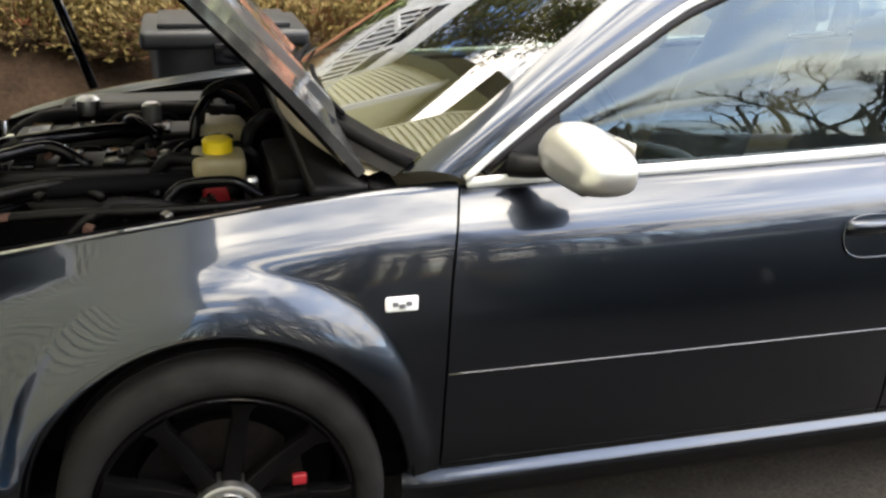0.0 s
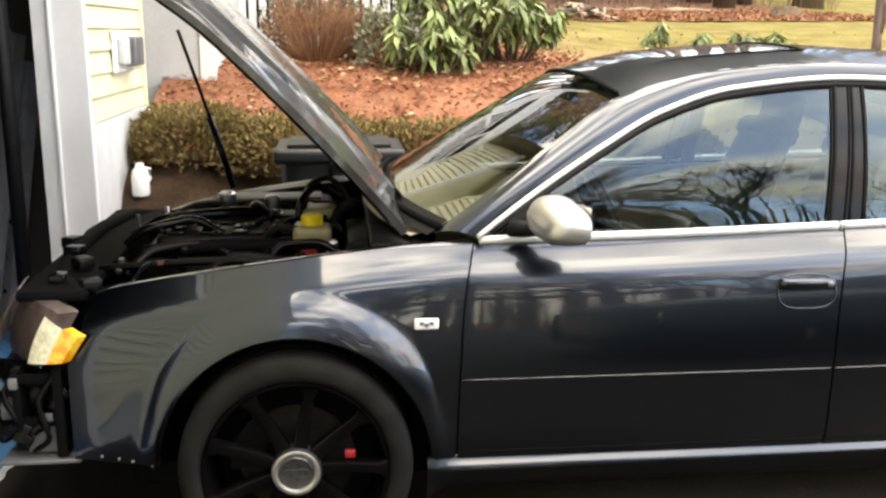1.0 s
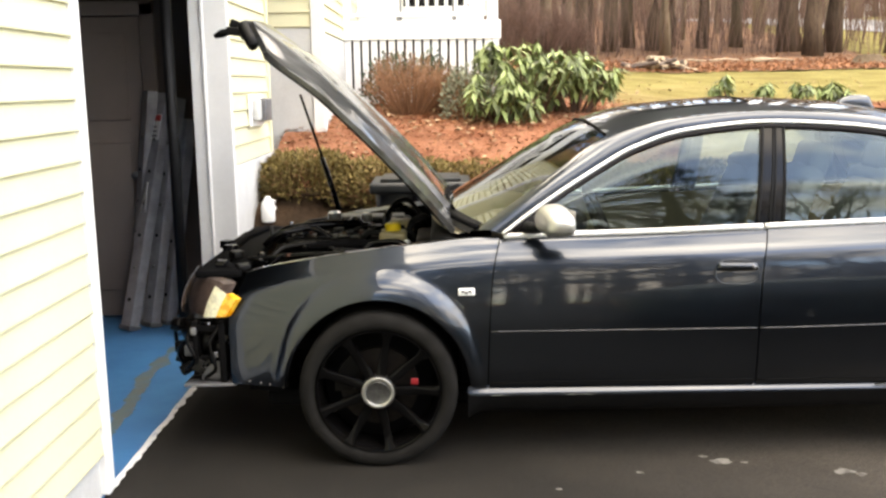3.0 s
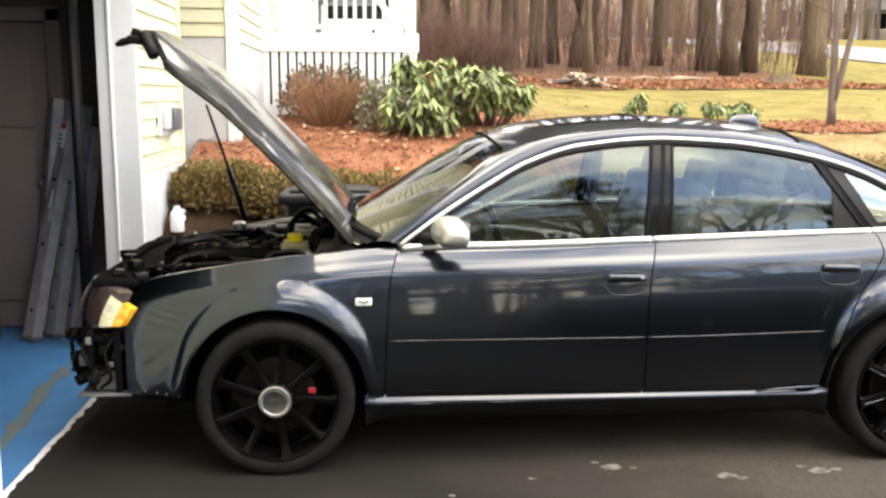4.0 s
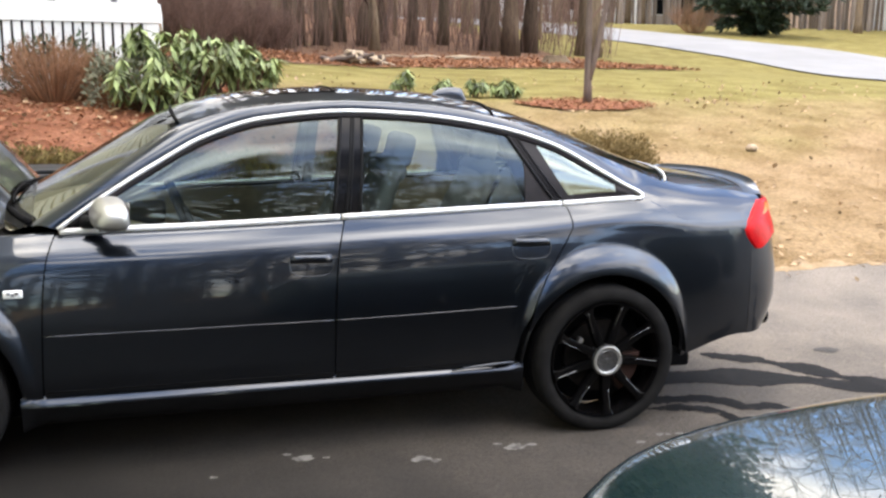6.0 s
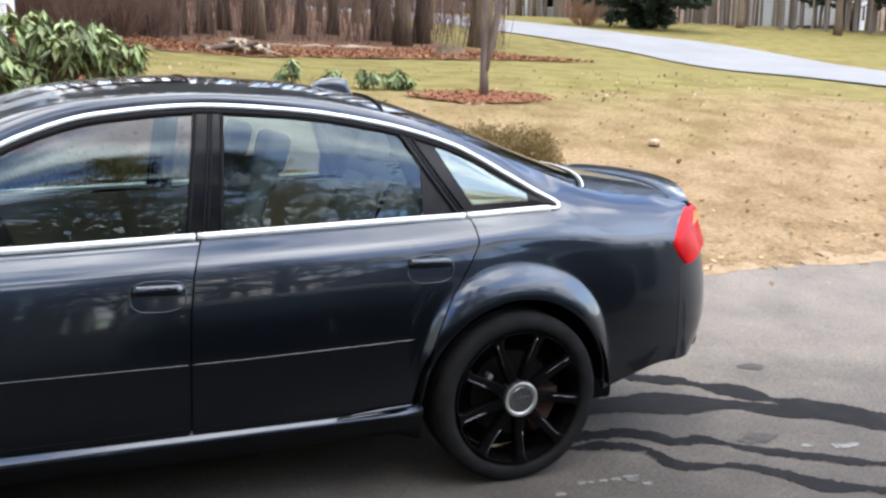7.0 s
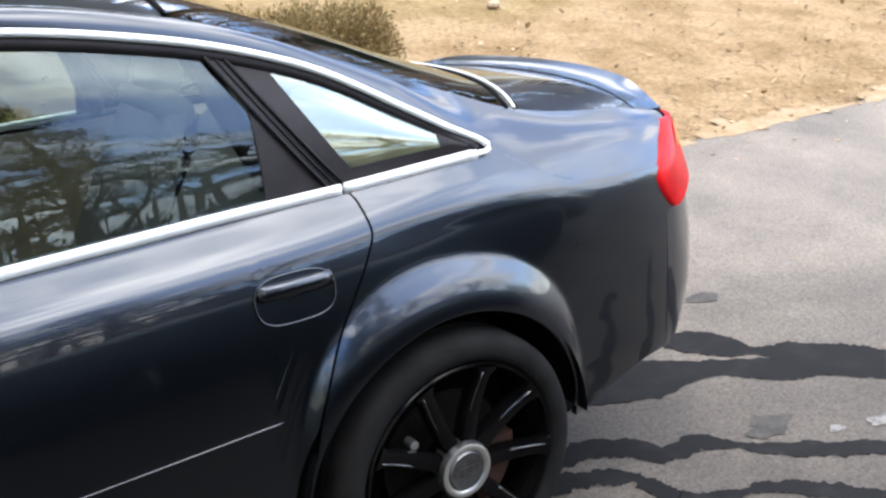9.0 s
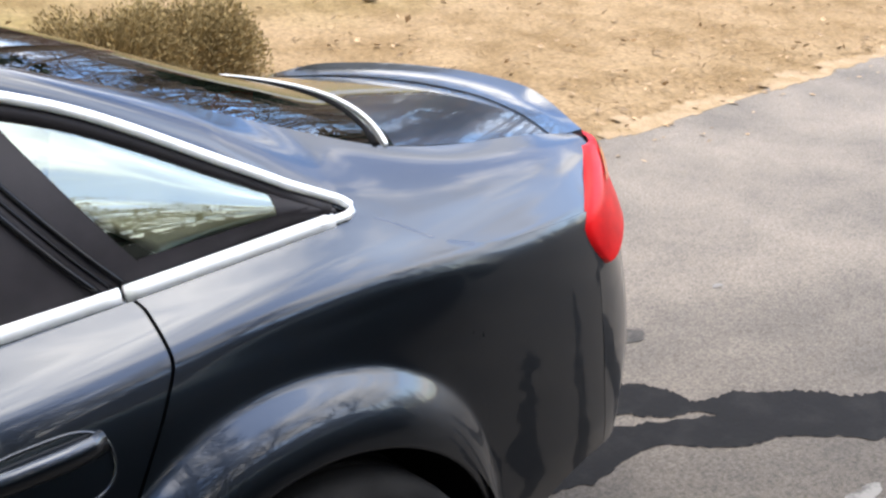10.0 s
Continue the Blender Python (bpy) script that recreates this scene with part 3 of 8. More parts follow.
def side_panel(xl, xr, lo, hi, side, nx=40, nz=26, arch=None, inset=0.0):
    """A panel of the body side between two upright curves xl(z), xr(z) and two lying ones lo(x), hi(x)."""
    us = [i / nx for i in range(nx + 1)]
    if arch is not None:
        a0, a1 = xl(0.5), xr(0.5)
        extra = [(arch + ARCHES[arch] * math.cos(radians(a)) - a0) / (a1 - a0) for a in range(0, 181, 5)]
        us = sorted(set(us + [u for u in extra if 0 < u < 1]))
        us = [u for k, u in enumerate(us) if k == 0 or u - us[k - 1] > 0.002]
        us[-1] = 1.0

    def at(u, v):
        x, z = lerp(xl(0.6), xr(0.6), u), 0.6
        for _ in range(14):
            x = 0.5 * x + 0.5 * lerp(xl(z), xr(z), u)
            z = lerp(lo(x), hi(x), v)
        return Vector((x, side * (flank(x, z) - inset), z))

    bm = grid(at, 0, nz, us=us)
    facing(bm, (0, side, 0))
    return bm


def fold(bm, side, depth=0.018):
    rim(bm, (0, -side * depth, 0))
    return bm


seam_a = curve((0.2, 0.452), (0.34, 0.455), (0.55, 0.462), (0.75, 0.474), (0.85, 0.487), (0.95, 0.517))
seam_b = curve((0.2, 1.562), (0.35, 1.565), (0.65, 1.572), (0.85, 1.59), (0.98, 1.632))
seam_c = curve((0.2, 2.36), (0.34, 2.375), (0.54, 2.41), (0.69, 2.468), (0.80, 2.538), (0.87, 2.583), (0.93, 2.61), (0.98, 2.607), (1.03, 2.57))
GAP = 0.0028
SILL = 0.335

# lower and upper edges of the side glass, from the mirror to the rear quarter
WIN_TOP = curve3([(0.525, 0.762, 0.955), (0.68, 0.728, 1.065), (0.91, 0.672, 1.205), (1.09, 0.635, 1.300), (1.32, 0.612, 1.368), (1.67, 0.600, 1.398), (1.97, 0.606, 1.384),
                  (2.29, 0.622, 1.338), (2.56, 0.660, 1.262), (2.80, 0.730, 1.132), (2.960, 0.795, 1.034)])
# edge of the windscreen, roof and rear window
ROOF_EDGE = curve3([(0.40, 0.715, 0.962), (0.585, 0.672, 1.085), (0.80, 0.610, 1.232), (0.985, 0.560, 1.345), (1.25, 0.545, 1.418), (1.65, 0.540, 1.446), (2.0, 0.540, 1.432),
                    (2.33, 0.550, 1.380), (2.66, 0.590, 1.272), (2.96, 0.640, 1.148), (3.14, 0.672, 1.084), (3.30, 0.680, 1.056), (3.45, 0.688, 1.042), (3.60, 0.690, 1.016)])


def belt_side(x):
    return flank(x, belt(x)) - 0.006


def glass_at(x, v, inset=0.0):
    """A point of the side glass: v from the belt line to the top edge."""
    lo, hi = 0.0, 1.0
    for _ in range(30):
        mid = (lo + hi) / 2
        if WIN_TOP(mid).x < x:
            lo = mid
        else:
            hi = mid
    top = WIN_TOP(lo)
    b = Vector((x, belt_side(x), belt(x) + 0.004))
    p = b.lerp(top, v)
    p.y += 0.022 * math.sin(math.pi * v) - inset
    return p


def sided(bm, side):
    """Mirrors a mesh that was made with positive y onto a side."""
    if side < 0:
        for v in bm.verts:
            v.co.y = -v.co.y
        bmesh.ops.reverse_faces(bm, faces=bm.faces)
    return bm


def window_pane(xa, xb, bottom=0.0, top=1.0, inset=0.014, n=26):
    """A pane between two slanted edges, each (x at the belt, x at the top edge)."""
    def at(u, v):
        w = lerp(bottom, top, v)
        x = lerp(lerp(xa[0], xa[1], w), lerp(xb[0], xb[1], w), u)
        return glass_at(x, w, inset)
    return facing(grid(at, n, 10), (0, 1, 0.2))


def wheel(parent, x, y, side, front):
    """Tyre, nine-spoke black rim, hub cap and brake; the face turns to the given side."""
    hub = new("wheel")
    hub.parent = parent
    hub.location = (x, y, HUB_Z)
    flip = Matrix.Identity(4) if side < 0 else Matrix.Rotation(math.pi, 4, "Z")
    # y is negative towards the outside
    prof = [(0.262, 0.0), (0.268, -0.012), (0.285, -0.017), (0.305, -0.015), (0.320, -0.006), (0.3275, 0.008), (0.330, 0.03), (0.330, 0.055), (0.323, 0.058), (0.323, 0.066), (0.330, 0.069), (0.330, 0.105), (0.323, 0.108), (0.323, 0.116), (0.330, 0.119), (0.330, 0.155), (0.323, 0.158), (0.323, 0.166), (0.330, 0.169), (0.3285, 0.20), (0.322, 0.22), (0.30, 0.235), (0.262, 0.225)]
    bm = lathe(prof, 72, close=True)
    bm.transform(flip)
    part("tyre", bm, tyre_mat, hub, "worn black low-profile tyre", crisp=50)
    bm = lathe([(0.263, -0.004), (0.257, -0.012), (0.251, -0.010), (0.247, 0.0)], 72)
    bm.transform(flip)
    rim_ = part("rim", bm, rim_black, hub, "gloss black wheel rim", crisp=40)
    bm = lathe([(0.247, 0.0), (0.240, 0.03), (0.236, 0.10), (0.245, 0.19), (0.263, 0.22)], 72)
    bm.transform(flip)
    part("barrel", bm, barrel_black, rim_, crisp=40)
    spokes, turn = 9, radians(90 if front else 57)
    for k in range(spokes):
        m = flip @ Matrix.Rotation(turn + 2 * math.pi * k / spokes, 4, "Y")

        def spoke(u, v):
            r = lerp(0.055, 0.252, u)
            half = lerp(0.021, 0.0155, u) + 0.014 * smoothstep(0.85, 1.0, u)
            a = v * 2 * math.pi
            depth = -0.012 + 0.020 * math.sin(u * math.pi) * 0.6 + 0.012 * (1 - u)
            c, s_ = math.cos(a), math.sin(a)
            sx = math.copysign(abs(c) ** 0.22, c) * half
            sy = math.copysign(abs(s_) ** 0.35, s_) * 0.020
            return Vector((sx, depth + 0.012 + sy, r))
        bm = grid(spoke, 8, 14)
        bmesh.ops.remove_doubles(bm, verts=bm.verts, dist=1e-5)
        bmesh.ops.recalc_face_normals(bm, faces=bm.faces)
        bm.transform(m)
        arm = part("spoke", bm, rim_black, hub, crisp=35)
        if not front:
            # highlight along the spoke, added as a thin bright strip
            bm = tube([Vector((-0.6 * lerp(0.021, 0.0155, u), -0.0205 + 0.012 * math.sin(u * math.pi) + 0.012 * (1 - u), lerp(0.055, 0.252, u))) for u in steps(0.42, 0.93, 6)], 0.0016, 6)
            bm.transform(m)
            part("spoke_edge", bm, spoke_edge, arm, "bright strip for the highlight on a spoke")
    bm = lathe([(0.0, -0.022), (0.040, -0.022), (0.046, -0.024), (0.050, -0.018), (0.055, -0.018), (0.060, -0.023), (0.066, -0.021), (0.070, -0.010), (0.070, 0.03), (0.0, 0.03)], 48)
    bm.transform(flip)
    cap = part("hub_cap", bm, cap_metal, hub, "silver hub cap with a raised ring", crisp=30)
    bm = lathe([(0.050, -0.0185), (0.056, -0.0235), (0.062, -0.0238), (0.0665, -0.0215)], 48)
    bm.transform(flip)
    part("cap_ring", bm, alloy_silver, cap, "bright ring round the hub cap")
    # the maker's mark as four plain interlocking shapes
    bm = bmesh.new()
    for k in range(4):
        lathe([(0.0095, -0.0235), (0.0118, -0.0245), (0.0135, -0.0235)], 20, bm, Matrix.Translation((-0.0225 + 0.015 * k, 0, 0)))
    bm.transform(flip)
    part("cap_mark", bm, cap_metal, cap)
    bm = lathe([(0.05, 0.075), (0.165, 0.075), (0.165, 0.105), (0.05, 0.105)], 48, close=True)
    bm.transform(flip)
    part("brake_disc", bm, iron, hub, "brown-grey brake disc", crisp=30)
    # dark disc added to keep the space behind the spokes unlit
    bm = lathe([(0.0, 0.125), (0.228, 0.125), (0.234, 0.135), (0.0, 0.135)], 40)
    bm.transform(flip)
    part("dust_shield", bm, seal_black, hub)
    ang = radians(-62 if front else 118)
    bm = bmesh.new()
    grid(lambda u, v: Vector((lerp(0.105, 0.185, v) * math.sin(ang + lerp(-0.55, 0.55, u)), 0.045, lerp(0.105, 0.185, v) * math.cos(ang + lerp(-0.55, 0.55, u)))), 10, 3, bm)
    facing(bm, (0, -1, 0))
    rim(bm, (0, 0.09, 0))
    bm.transform(flip)
    cal = part("brake_caliper", bm, engine_black if front else rust, hub, "black brake caliper" if front else "rusty brake caliper", crisp=30)
    if front:
        m = flip @ Matrix.Rotation(0.0, 4, "Y") @ Matrix.Translation((0.150, 0.02, 0.035))
        bm = box(-0.015, 0.015, -0.006, 0.006, -0.012, 0.012, 0.003)
        bm.transform(m)
        part("caliper_badge", bm, red_badge, cal, "red badge on the brake caliper")
    else:
        for dx_, dz_, r in ((-0.110, 0.088, 0.011), (-0.045, 0.125, 0.009), (-0.118, 0.066, 0.007)):
            bm = lathe([(0.0, 0.0), (r, 0.0), (r, 0.03), (0.0, 0.03)], 14)
            bm.transform(flip @ Matrix.Translation((dx_, 0.022, dz_)))
            part("caliper_bolt", bm, alloy_silver, cal, "bright caliper bolt", crisp=30)
    return hub


car = thing("saloon_car", CAR_X, CAR_Y, 0, "dark grey metallic saloon car, bonnet open, front bumper off, black wheels", "car")

for side in (-1, 1):
    top = lambda x: top_at(x)
    # front wing
    bm = side_panel(lambda z: lerp(-0.632, -0.590, smoothstep(0.61, 0.72, z)) + 0.02 * smoothstep(0.72, 0.80, z), lambda z: seam_a(z) - GAP, lambda x: under(x, 0.335), top, side, 70, 56, arch=0.0)
    fold(bm, side)
    wing = part("front_wing", bm, paint, car, crisp=50)
    # a narrow ledge along the bonnet opening
    bm = grid(lambda u, v: Vector((lerp(-0.57, 0.50, u), side * lerp(flank(lerp(-0.57, 0.50, u), top_at(lerp(-0.57, 0.50, u))) + 0.0, flank(lerp(-0.57, 0.50, u), top_at(lerp(-0.57, 0.50, u))) - 0.085, v),
                                   top_at(lerp(-0.57, 0.50, u)) + lerp(-0.002, 0.012 if v < 0.5 else -0.02, v))), 30, 4)
    facing(bm, (0, 0, 1))
    part("wing_ledge", bm, paint, car)
    # side lamp badge on the wing
    xb, zb = 0.369, 0.737
    bm = box(-0.034, 0.034, -0.006, 0.006, -0.016, 0.016, 0.006)
    bm.transform(Matrix.Translation((xb, side * (flank(xb, zb) + 0.002), zb)))
    lamp = part("side_repeater", bm, white_badge, wing, "small white rectangular side repeater lamp")
    for dx_, dz_ in ((-0.014, 0.003), (0.0, -0.002), (0.014, 0.003)):
        bm = box(-0.006, 0.006, -0.002, 0.002, -0.005, 0.005, 0.001)
        bm.transform(Matrix.Translation((xb + dx_, side * (flank(xb, zb) + 0.0085), zb + dz_)))
        part("repeater_mark", bm, steel_grey, lamp)
    # doors
    bm = side_panel(lambda z: seam_a(z) + GAP, lambda z: seam_b(z) - GAP, lambda x: SILL, lambda x: belt(x) - 0.004, side, 36, 28)
    fold(bm, side)
    front_door = part("front_door", bm, paint, car, crisp=50)
    bm = side_panel(lambda z: seam_b(z) + GAP, lambda z: min(seam_c(z) - GAP, 3.0), lambda x: under(x, SILL, 0.03), lambda x: belt(x) - 0.004, side, 64, 56)
    fold(bm, side)
    rear_door = part("rear_door", bm, paint, car, crisp=50)
    # rear quarter with the shoulder rolled over to the boot
    deck = curve((2.4, 1.0), (2.63, 1.018), (2.955, 1.034), (3.02, 1.006), (3.12, 0.950), (3.25, 0.916), (3.45, 0.904), (3.62, 0.898))
    bm = side_panel(lambda z: seam_c(z) + GAP, lambda z: lerp(3.502, 3.565, smoothstep(0.77, 0.80, z)), lambda x: under(x, lerp(0.300, 0.388, smoothstep(3.08, 3.46, x))), deck, side, 84, 60, arch=2.76)
    fold(bm, side)
    part("rear_quarter", bm, paint, car, crisp=55)
    # pillars and roof rail, one piece from the windscreen foot to the boot
    low_edge = curve3([WIN_TOP(t) for t in steps(0, 0.96, 24)] + [Vector((x, flank(x, deck(x) - 0.008) - 0.0008, deck(x) - 0.008)) for x in [2.975] + steps(3.0, 3.60, 20)])

    def rail_at(u, v):
        w, r = low_edge(u), ROOF_EDGE(u)
        p = w.lerp(r, v)
        out = 0.020 * math.sin(math.pi * v) * smoothstep(0.98, 0.80, u)
        p = Vector((p.x, p.y + out * 0.75, p.z + out * 0.8))
        k = smoothstep(2.89, 3.0, w.x)
        if k > 0:
            # the pillar flows into the shoulder in one curve
            ln = (r - w).length
            up = Vector((0, (flank(w.x, w.z + 0.004) - flank(w.x, w.z - 0.012)) / 0.016, 1)).normalized() * ln * 1.0
            inn = Vector((0, -1, lerp(0.75, 0.10, smoothstep(3.02, 3.26, w.x)))).normalized() * ln * 1.1
            h = w * (2 * v**3 - 3 * v**2 + 1) + up * (v**3 - 2 * v**2 + v) + r * (-2 * v**3 + 3 * v**2) + inn * (v**3 - v**2)
            p = p.lerp(h, k)
        p.x = min(p.x, lerp(3.548, 3.600, smoothstep(0.95, 1.01, p.z)))
        return p
    bm = facing(grid(rail_at, 130, 0, vs=[0, 0.012, 0.03, 0.06, 0.1, 0.15, 0.2, 0.27, 0.34, 0.42, 0.5, 0.58, 0.66, 0.75, 0.84, 0.92, 1.0]), (0, 1, 0.4))
    edge = {v for e in bm.edges if e.is_boundary for v in e.verts}
    tail_end = [v for v in bm.verts if v not in edge and v.co.x > 2.80]
    for _ in range(30):
        bmesh.ops.smooth_vert(bm, verts=tail_end, factor=0.5, use_axis_x=True, use_axis_y=True, use_axis_z=True)
    rail = part("roof_rail", sided(bm, side), paint, car)
    # the shading runs on from the quarter without a crease
    normals = []
    for v in rail.data.vertices:
        x, z, n_ = v.co.x, v.co.z, v.normal.copy()
        k = smoothstep(0.075, 0.0, z - deck(x) + 0.008) * smoothstep(2.93, 2.98, x)
        if k > 0:
            sx, sz = (flank(x + 0.01, z) - flank(x - 0.01, z)) / 0.02, (flank(x, z + 0.006) - flank(x, z - 0.006)) / 0.012
            n_ = n_.lerp(Vector((-sx, side, -sz)).normalized(), k).normalized()
        normals.append(n_)
    rail.data.normals_split_custom_set_from_vertices(normals)
    # glass
    bm = window_pane((0.74, 0.74), (1.585, 1.64), inset=0.014)
    pane = part("side_window", sided(bm, side), window_glass, car, "tinted side window")
    pane.visible_shadow = False
    bm = window_pane((1.70, 1.735), (2.455, 2.455), inset=0.014)
    pane = part("side_window", sided(bm, side), window_glass, car, "tinted side window")
    pane.visible_shadow = False
    bm = window_pane((2.640, 2.480), (2.885, 2.885), inset=0.014)
    pane = part("quarter_window", sided(bm, side), quarter_glass, car, "small tinted rear quarter window")
    pane.visible_shadow = False
    # black sail behind the mirror, pillar covers and rear divider
    bm = window_pane((0.545, 0.66), (0.742, 0.742), inset=0.009, n=10)
    part("mirror_sail", sided(bm, side), black_plastic, car)
    bm = window_pane((1.580, 1.635), (1.705, 1.74), inset=0.006, n=8)
    cover = part("centre_pillar_cover", sided(bm, side), black_gloss, car, "black centre pillar cover")
    for a, b, r in ((1.590, 1.645, 0.006), (1.638, 1.690, 0.004), (1.652, 1.700, 0.004), (1.697, 1.733, 0.006)):
        bm = tube([glass_at(lerp(a, b, v), v, 0.004) for v in steps(0.0, 0.98, 10)], r, 8)
        part("pillar_ridge", sided(bm, side), black_plastic, cover)
    bm = window_pane((2.562, 2.357), (2.607, 2.405), inset=0.007, n=8)
    divider = part("rear_divider", sided(bm, side), pillar_plastic, car, "dark upright behind the rear door window")
    for a, b, o, r in ((2.566, 2.361, 0.005, 0.0055), (2.585, 2.382, 0.006, 0.003), (2.604, 2.402, 0.004, 0.0045)):
        bm = tube([glass_at(lerp(a, b, v), v, o) for v in steps(0.0, 0.97, 12)], r, 8)
        part("pillar_ridge", sided(bm, side), black_gloss, divider)
    bm = window_pane((2.607, 2.405), (2.646, 2.486), inset=0.0115, n=6)
    part("quarter_window_border", sided(bm, side), pillar_plastic, car, "dark border of the quarter window")
    bm = window_pane((2.424, 2.434), (2.568, 2.360), top=0.655, inset=0.010, n=8)
    part("door_corner_cover", sided(bm, side), pillar_plastic, car)

    def low_band(u, v):
        x = lerp(2.625, 2.935, u)
        return glass_at(x, v * min(0.034 / max(glass_at(x, 1.0).z - belt(x), 0.035), 1.0), 0.0112)
    bm = facing(grid(low_band, 20, 2), (0, 1, 0))
    part("quarter_window_border", sided(bm, side), pillar_plastic, car)
    bm = window_pane((2.84, 2.84), (2.935, 2.935), inset=0.0125, n=8)
    part("quarter_window_frame", sided(bm, side), pillar_plastic, car)
    # seals along the glass
    bm = tube([WIN_TOP(t) + Vector((0, -0.004, -0.016)) for t in steps(0.02, 0.985, 80)], 0.015, 8)
    part("window_seal", sided(bm, side), pillar_plastic, car)
    # bright trim: belt line and upper edge
    bm = tube([Vector((x, belt_side(x) + 0.008, belt(x) + 0.003)) for x in steps(0.53, 1.610, 40)], 0.0072, 8, flat=1.8)
    part("belt_trim", sided(bm, side), trim_metal, front_door, "bright metal strip")
    bm = tube([Vector((x, belt_side(x) + 0.008, belt(x) + 0.003)) for x in steps(1.618, 2.583, 40)], 0.0072, 8, flat=1.8)
    part("belt_trim", sided(bm, side), trim_metal, rear_door, "bright metal strip")
    bm = tube([Vector((x, belt_side(x) + 0.008, belt(x) + 0.003)) for x in steps(2.590, 2.930, 16)], 0.0080, 8, flat=1.7)
    part("belt_trim", sided(bm, side), trim_metal, car, "bright metal strip")
    bm = tube([WIN_TOP(t) + Vector((0, 0.007, 0.004)) for t in steps(0.0, 0.958, 110)] + [Vector((2.952, belt_side(2.95) - 0.002, 1.052)), Vector((2.966, belt_side(2.95) + 0.003, 1.041)), Vector((2.966, belt_side(2.95) + 0.006, 1.031)), Vector((2.957, belt_side(2.95) + 0.008, 1.026)), Vector((2.940, belt_side(2.94) + 0.008, belt(2.94) + 0.003)), Vector((2.90, belt_side(2.90) + 0.008, belt(2.90) + 0.003))], 0.0082, 8)
    part("window_trim", sided(bm, side), trim_metal, car, "bright metal strip round the windows")
    # moulding edge and its line low on the doors, highlight put in as lighter paint
    for xa, xb, who in ((0.468, 1.560, front_door), (1.572, 2.345, rear_door)):
        line = curve((0.46, 0.572), (1.57, 0.574), (2.41, 0.590))
        bm = tube([Vector((x, flank(x, line(x)) + 0.001, line(x))) for x in steps(xa, xb, 26)], 0.0020, 8)
        part("door_moulding", sided(bm, side), paint_rim, who, "thin moulding line, its highlight in lighter paint")
        bm = tube([Vector((x, flank(x, 0.352) + 0.0005, 0.352)) for x in steps(xa, xb, 16)], 0.003, 6)
        part("door_lower_lip", sided(bm, side), seal_black, who)
    # handles: a shallow bowl and a thick grip
    for hx, hz, who in ((1.476, 0.812, front_door), (2.412, 0.846, rear_door)):
        def bowl(u, v):
            a = 2 * math.pi * u
            ex, ez = 0.088 * math.copysign(abs(math.cos(a)) ** 0.6, math.cos(a)), 0.049 * math.copysign(abs(math.sin(a)) ** 0.8, math.sin(a))
            x, z = hx + ex * v, hz - 0.008 + ez * v
            return Vector((x, flank(x, z) + 0.0015 - 0.050 * (1 - v ** 5), z))
        bm = grid(bowl, 36, 8, vs=[0.02, 0.3, 0.5, 0.7, 0.82, 0.9, 0.96, 1.0])
        facing(bm, (0, 1, 0))
        part("handle_recess", sided(bm, side), paint, who)
        rim_pts = [bowl(k / 40, 1.0) + Vector((0, 0.001, 0)) for k in range(41)]
        part("handle_surround", sided(tube(rim_pts, 0.0022, 6, cap=False), side), paint, who)
        bm = bmesh.new()
        tube([Vector((hx + dx_, flank(hx + dx_, hz + 0.010) + o, hz + 0.014)) for dx_, o in ((-0.080, 0.000), (-0.062, 0.006), (-0.03, 0.009), (0.03, 0.009), (0.062, 0.006), (0.080, 0.000))], 0.0105, 10, bm, flat=1.6)
        part("door_handle", sided(bm, side), paint, who, "body-coloured pull handle")
        if who is front_door:
            bm = lathe([(0.0, -0.003), (0.009, -0.003), (0.010, 0.004)], 16)
            bm.transform(Matrix.Translation((hx + 0.066, -(flank(hx + 0.066, hz + 0.014) + 0.016), hz + 0.014)))
            if side > 0:
                for v in bm.verts:
                    v.co.y = -v.co.y
            part("lock_cylinder", bm, steel_grey, who)
    # sill with a bright upper edge
    def sill_at(u, v):
        x = lerp(0.372, 2.385, u)
        prof = [(0.338, -0.014), (0.331, -0.010), (0.321, -0.003), (0.309, 0.008), (0.298, 0.010), (0.265, -0.008), (0.225, -0.035), (0.195, -0.10)]
        k = v * (len(prof) - 1)
        i = min(int(k), len(prof) - 2)
        z, o = (lerp(prof[i][j], prof[i + 1][j], k - i) for j in (0, 1))
        taper = smoothstep(0, 0.03, u) * smoothstep(1.0, 0.965, u)
        return Vector((x, half_width(x) - 0.012 + o * lerp(0.2, 1, taper), z + 0.012 * (u - 0.5) * 0.6))
    bm = grid(lambda u, v: sill_at(u, v * 0.57), 60, 9)
    facing(bm, (0, 1, 0))
    part("sill", sided(bm, side), paint, car, crisp=60)
    # lower sill face in black: the shade below its edge put into the colour
    bm = grid(lambda u, v: sill_at(u, 0.57 + 0.43 * v), 60, 7)
    facing(bm, (0, 1, 0))
    part("sill_underside", sided(bm, side), black_plastic, car, "lower face of the sill, its shade put in as black")
    bm = tube([Vector((x, half_width(x) - 0.012 + o, z)) for x, o, z in ((2.06, 0.010, 0.325), (2.14, 0.016, 0.335), (2.24, 0.016, 0.341), (2.33, 0.010, 0.343), (2.37, 0.000, 0.342))], [0.003, 0.006, 0.007, 0.006, 0.003], 8)
    part("sill_fin", sided(bm, side), paint, car)
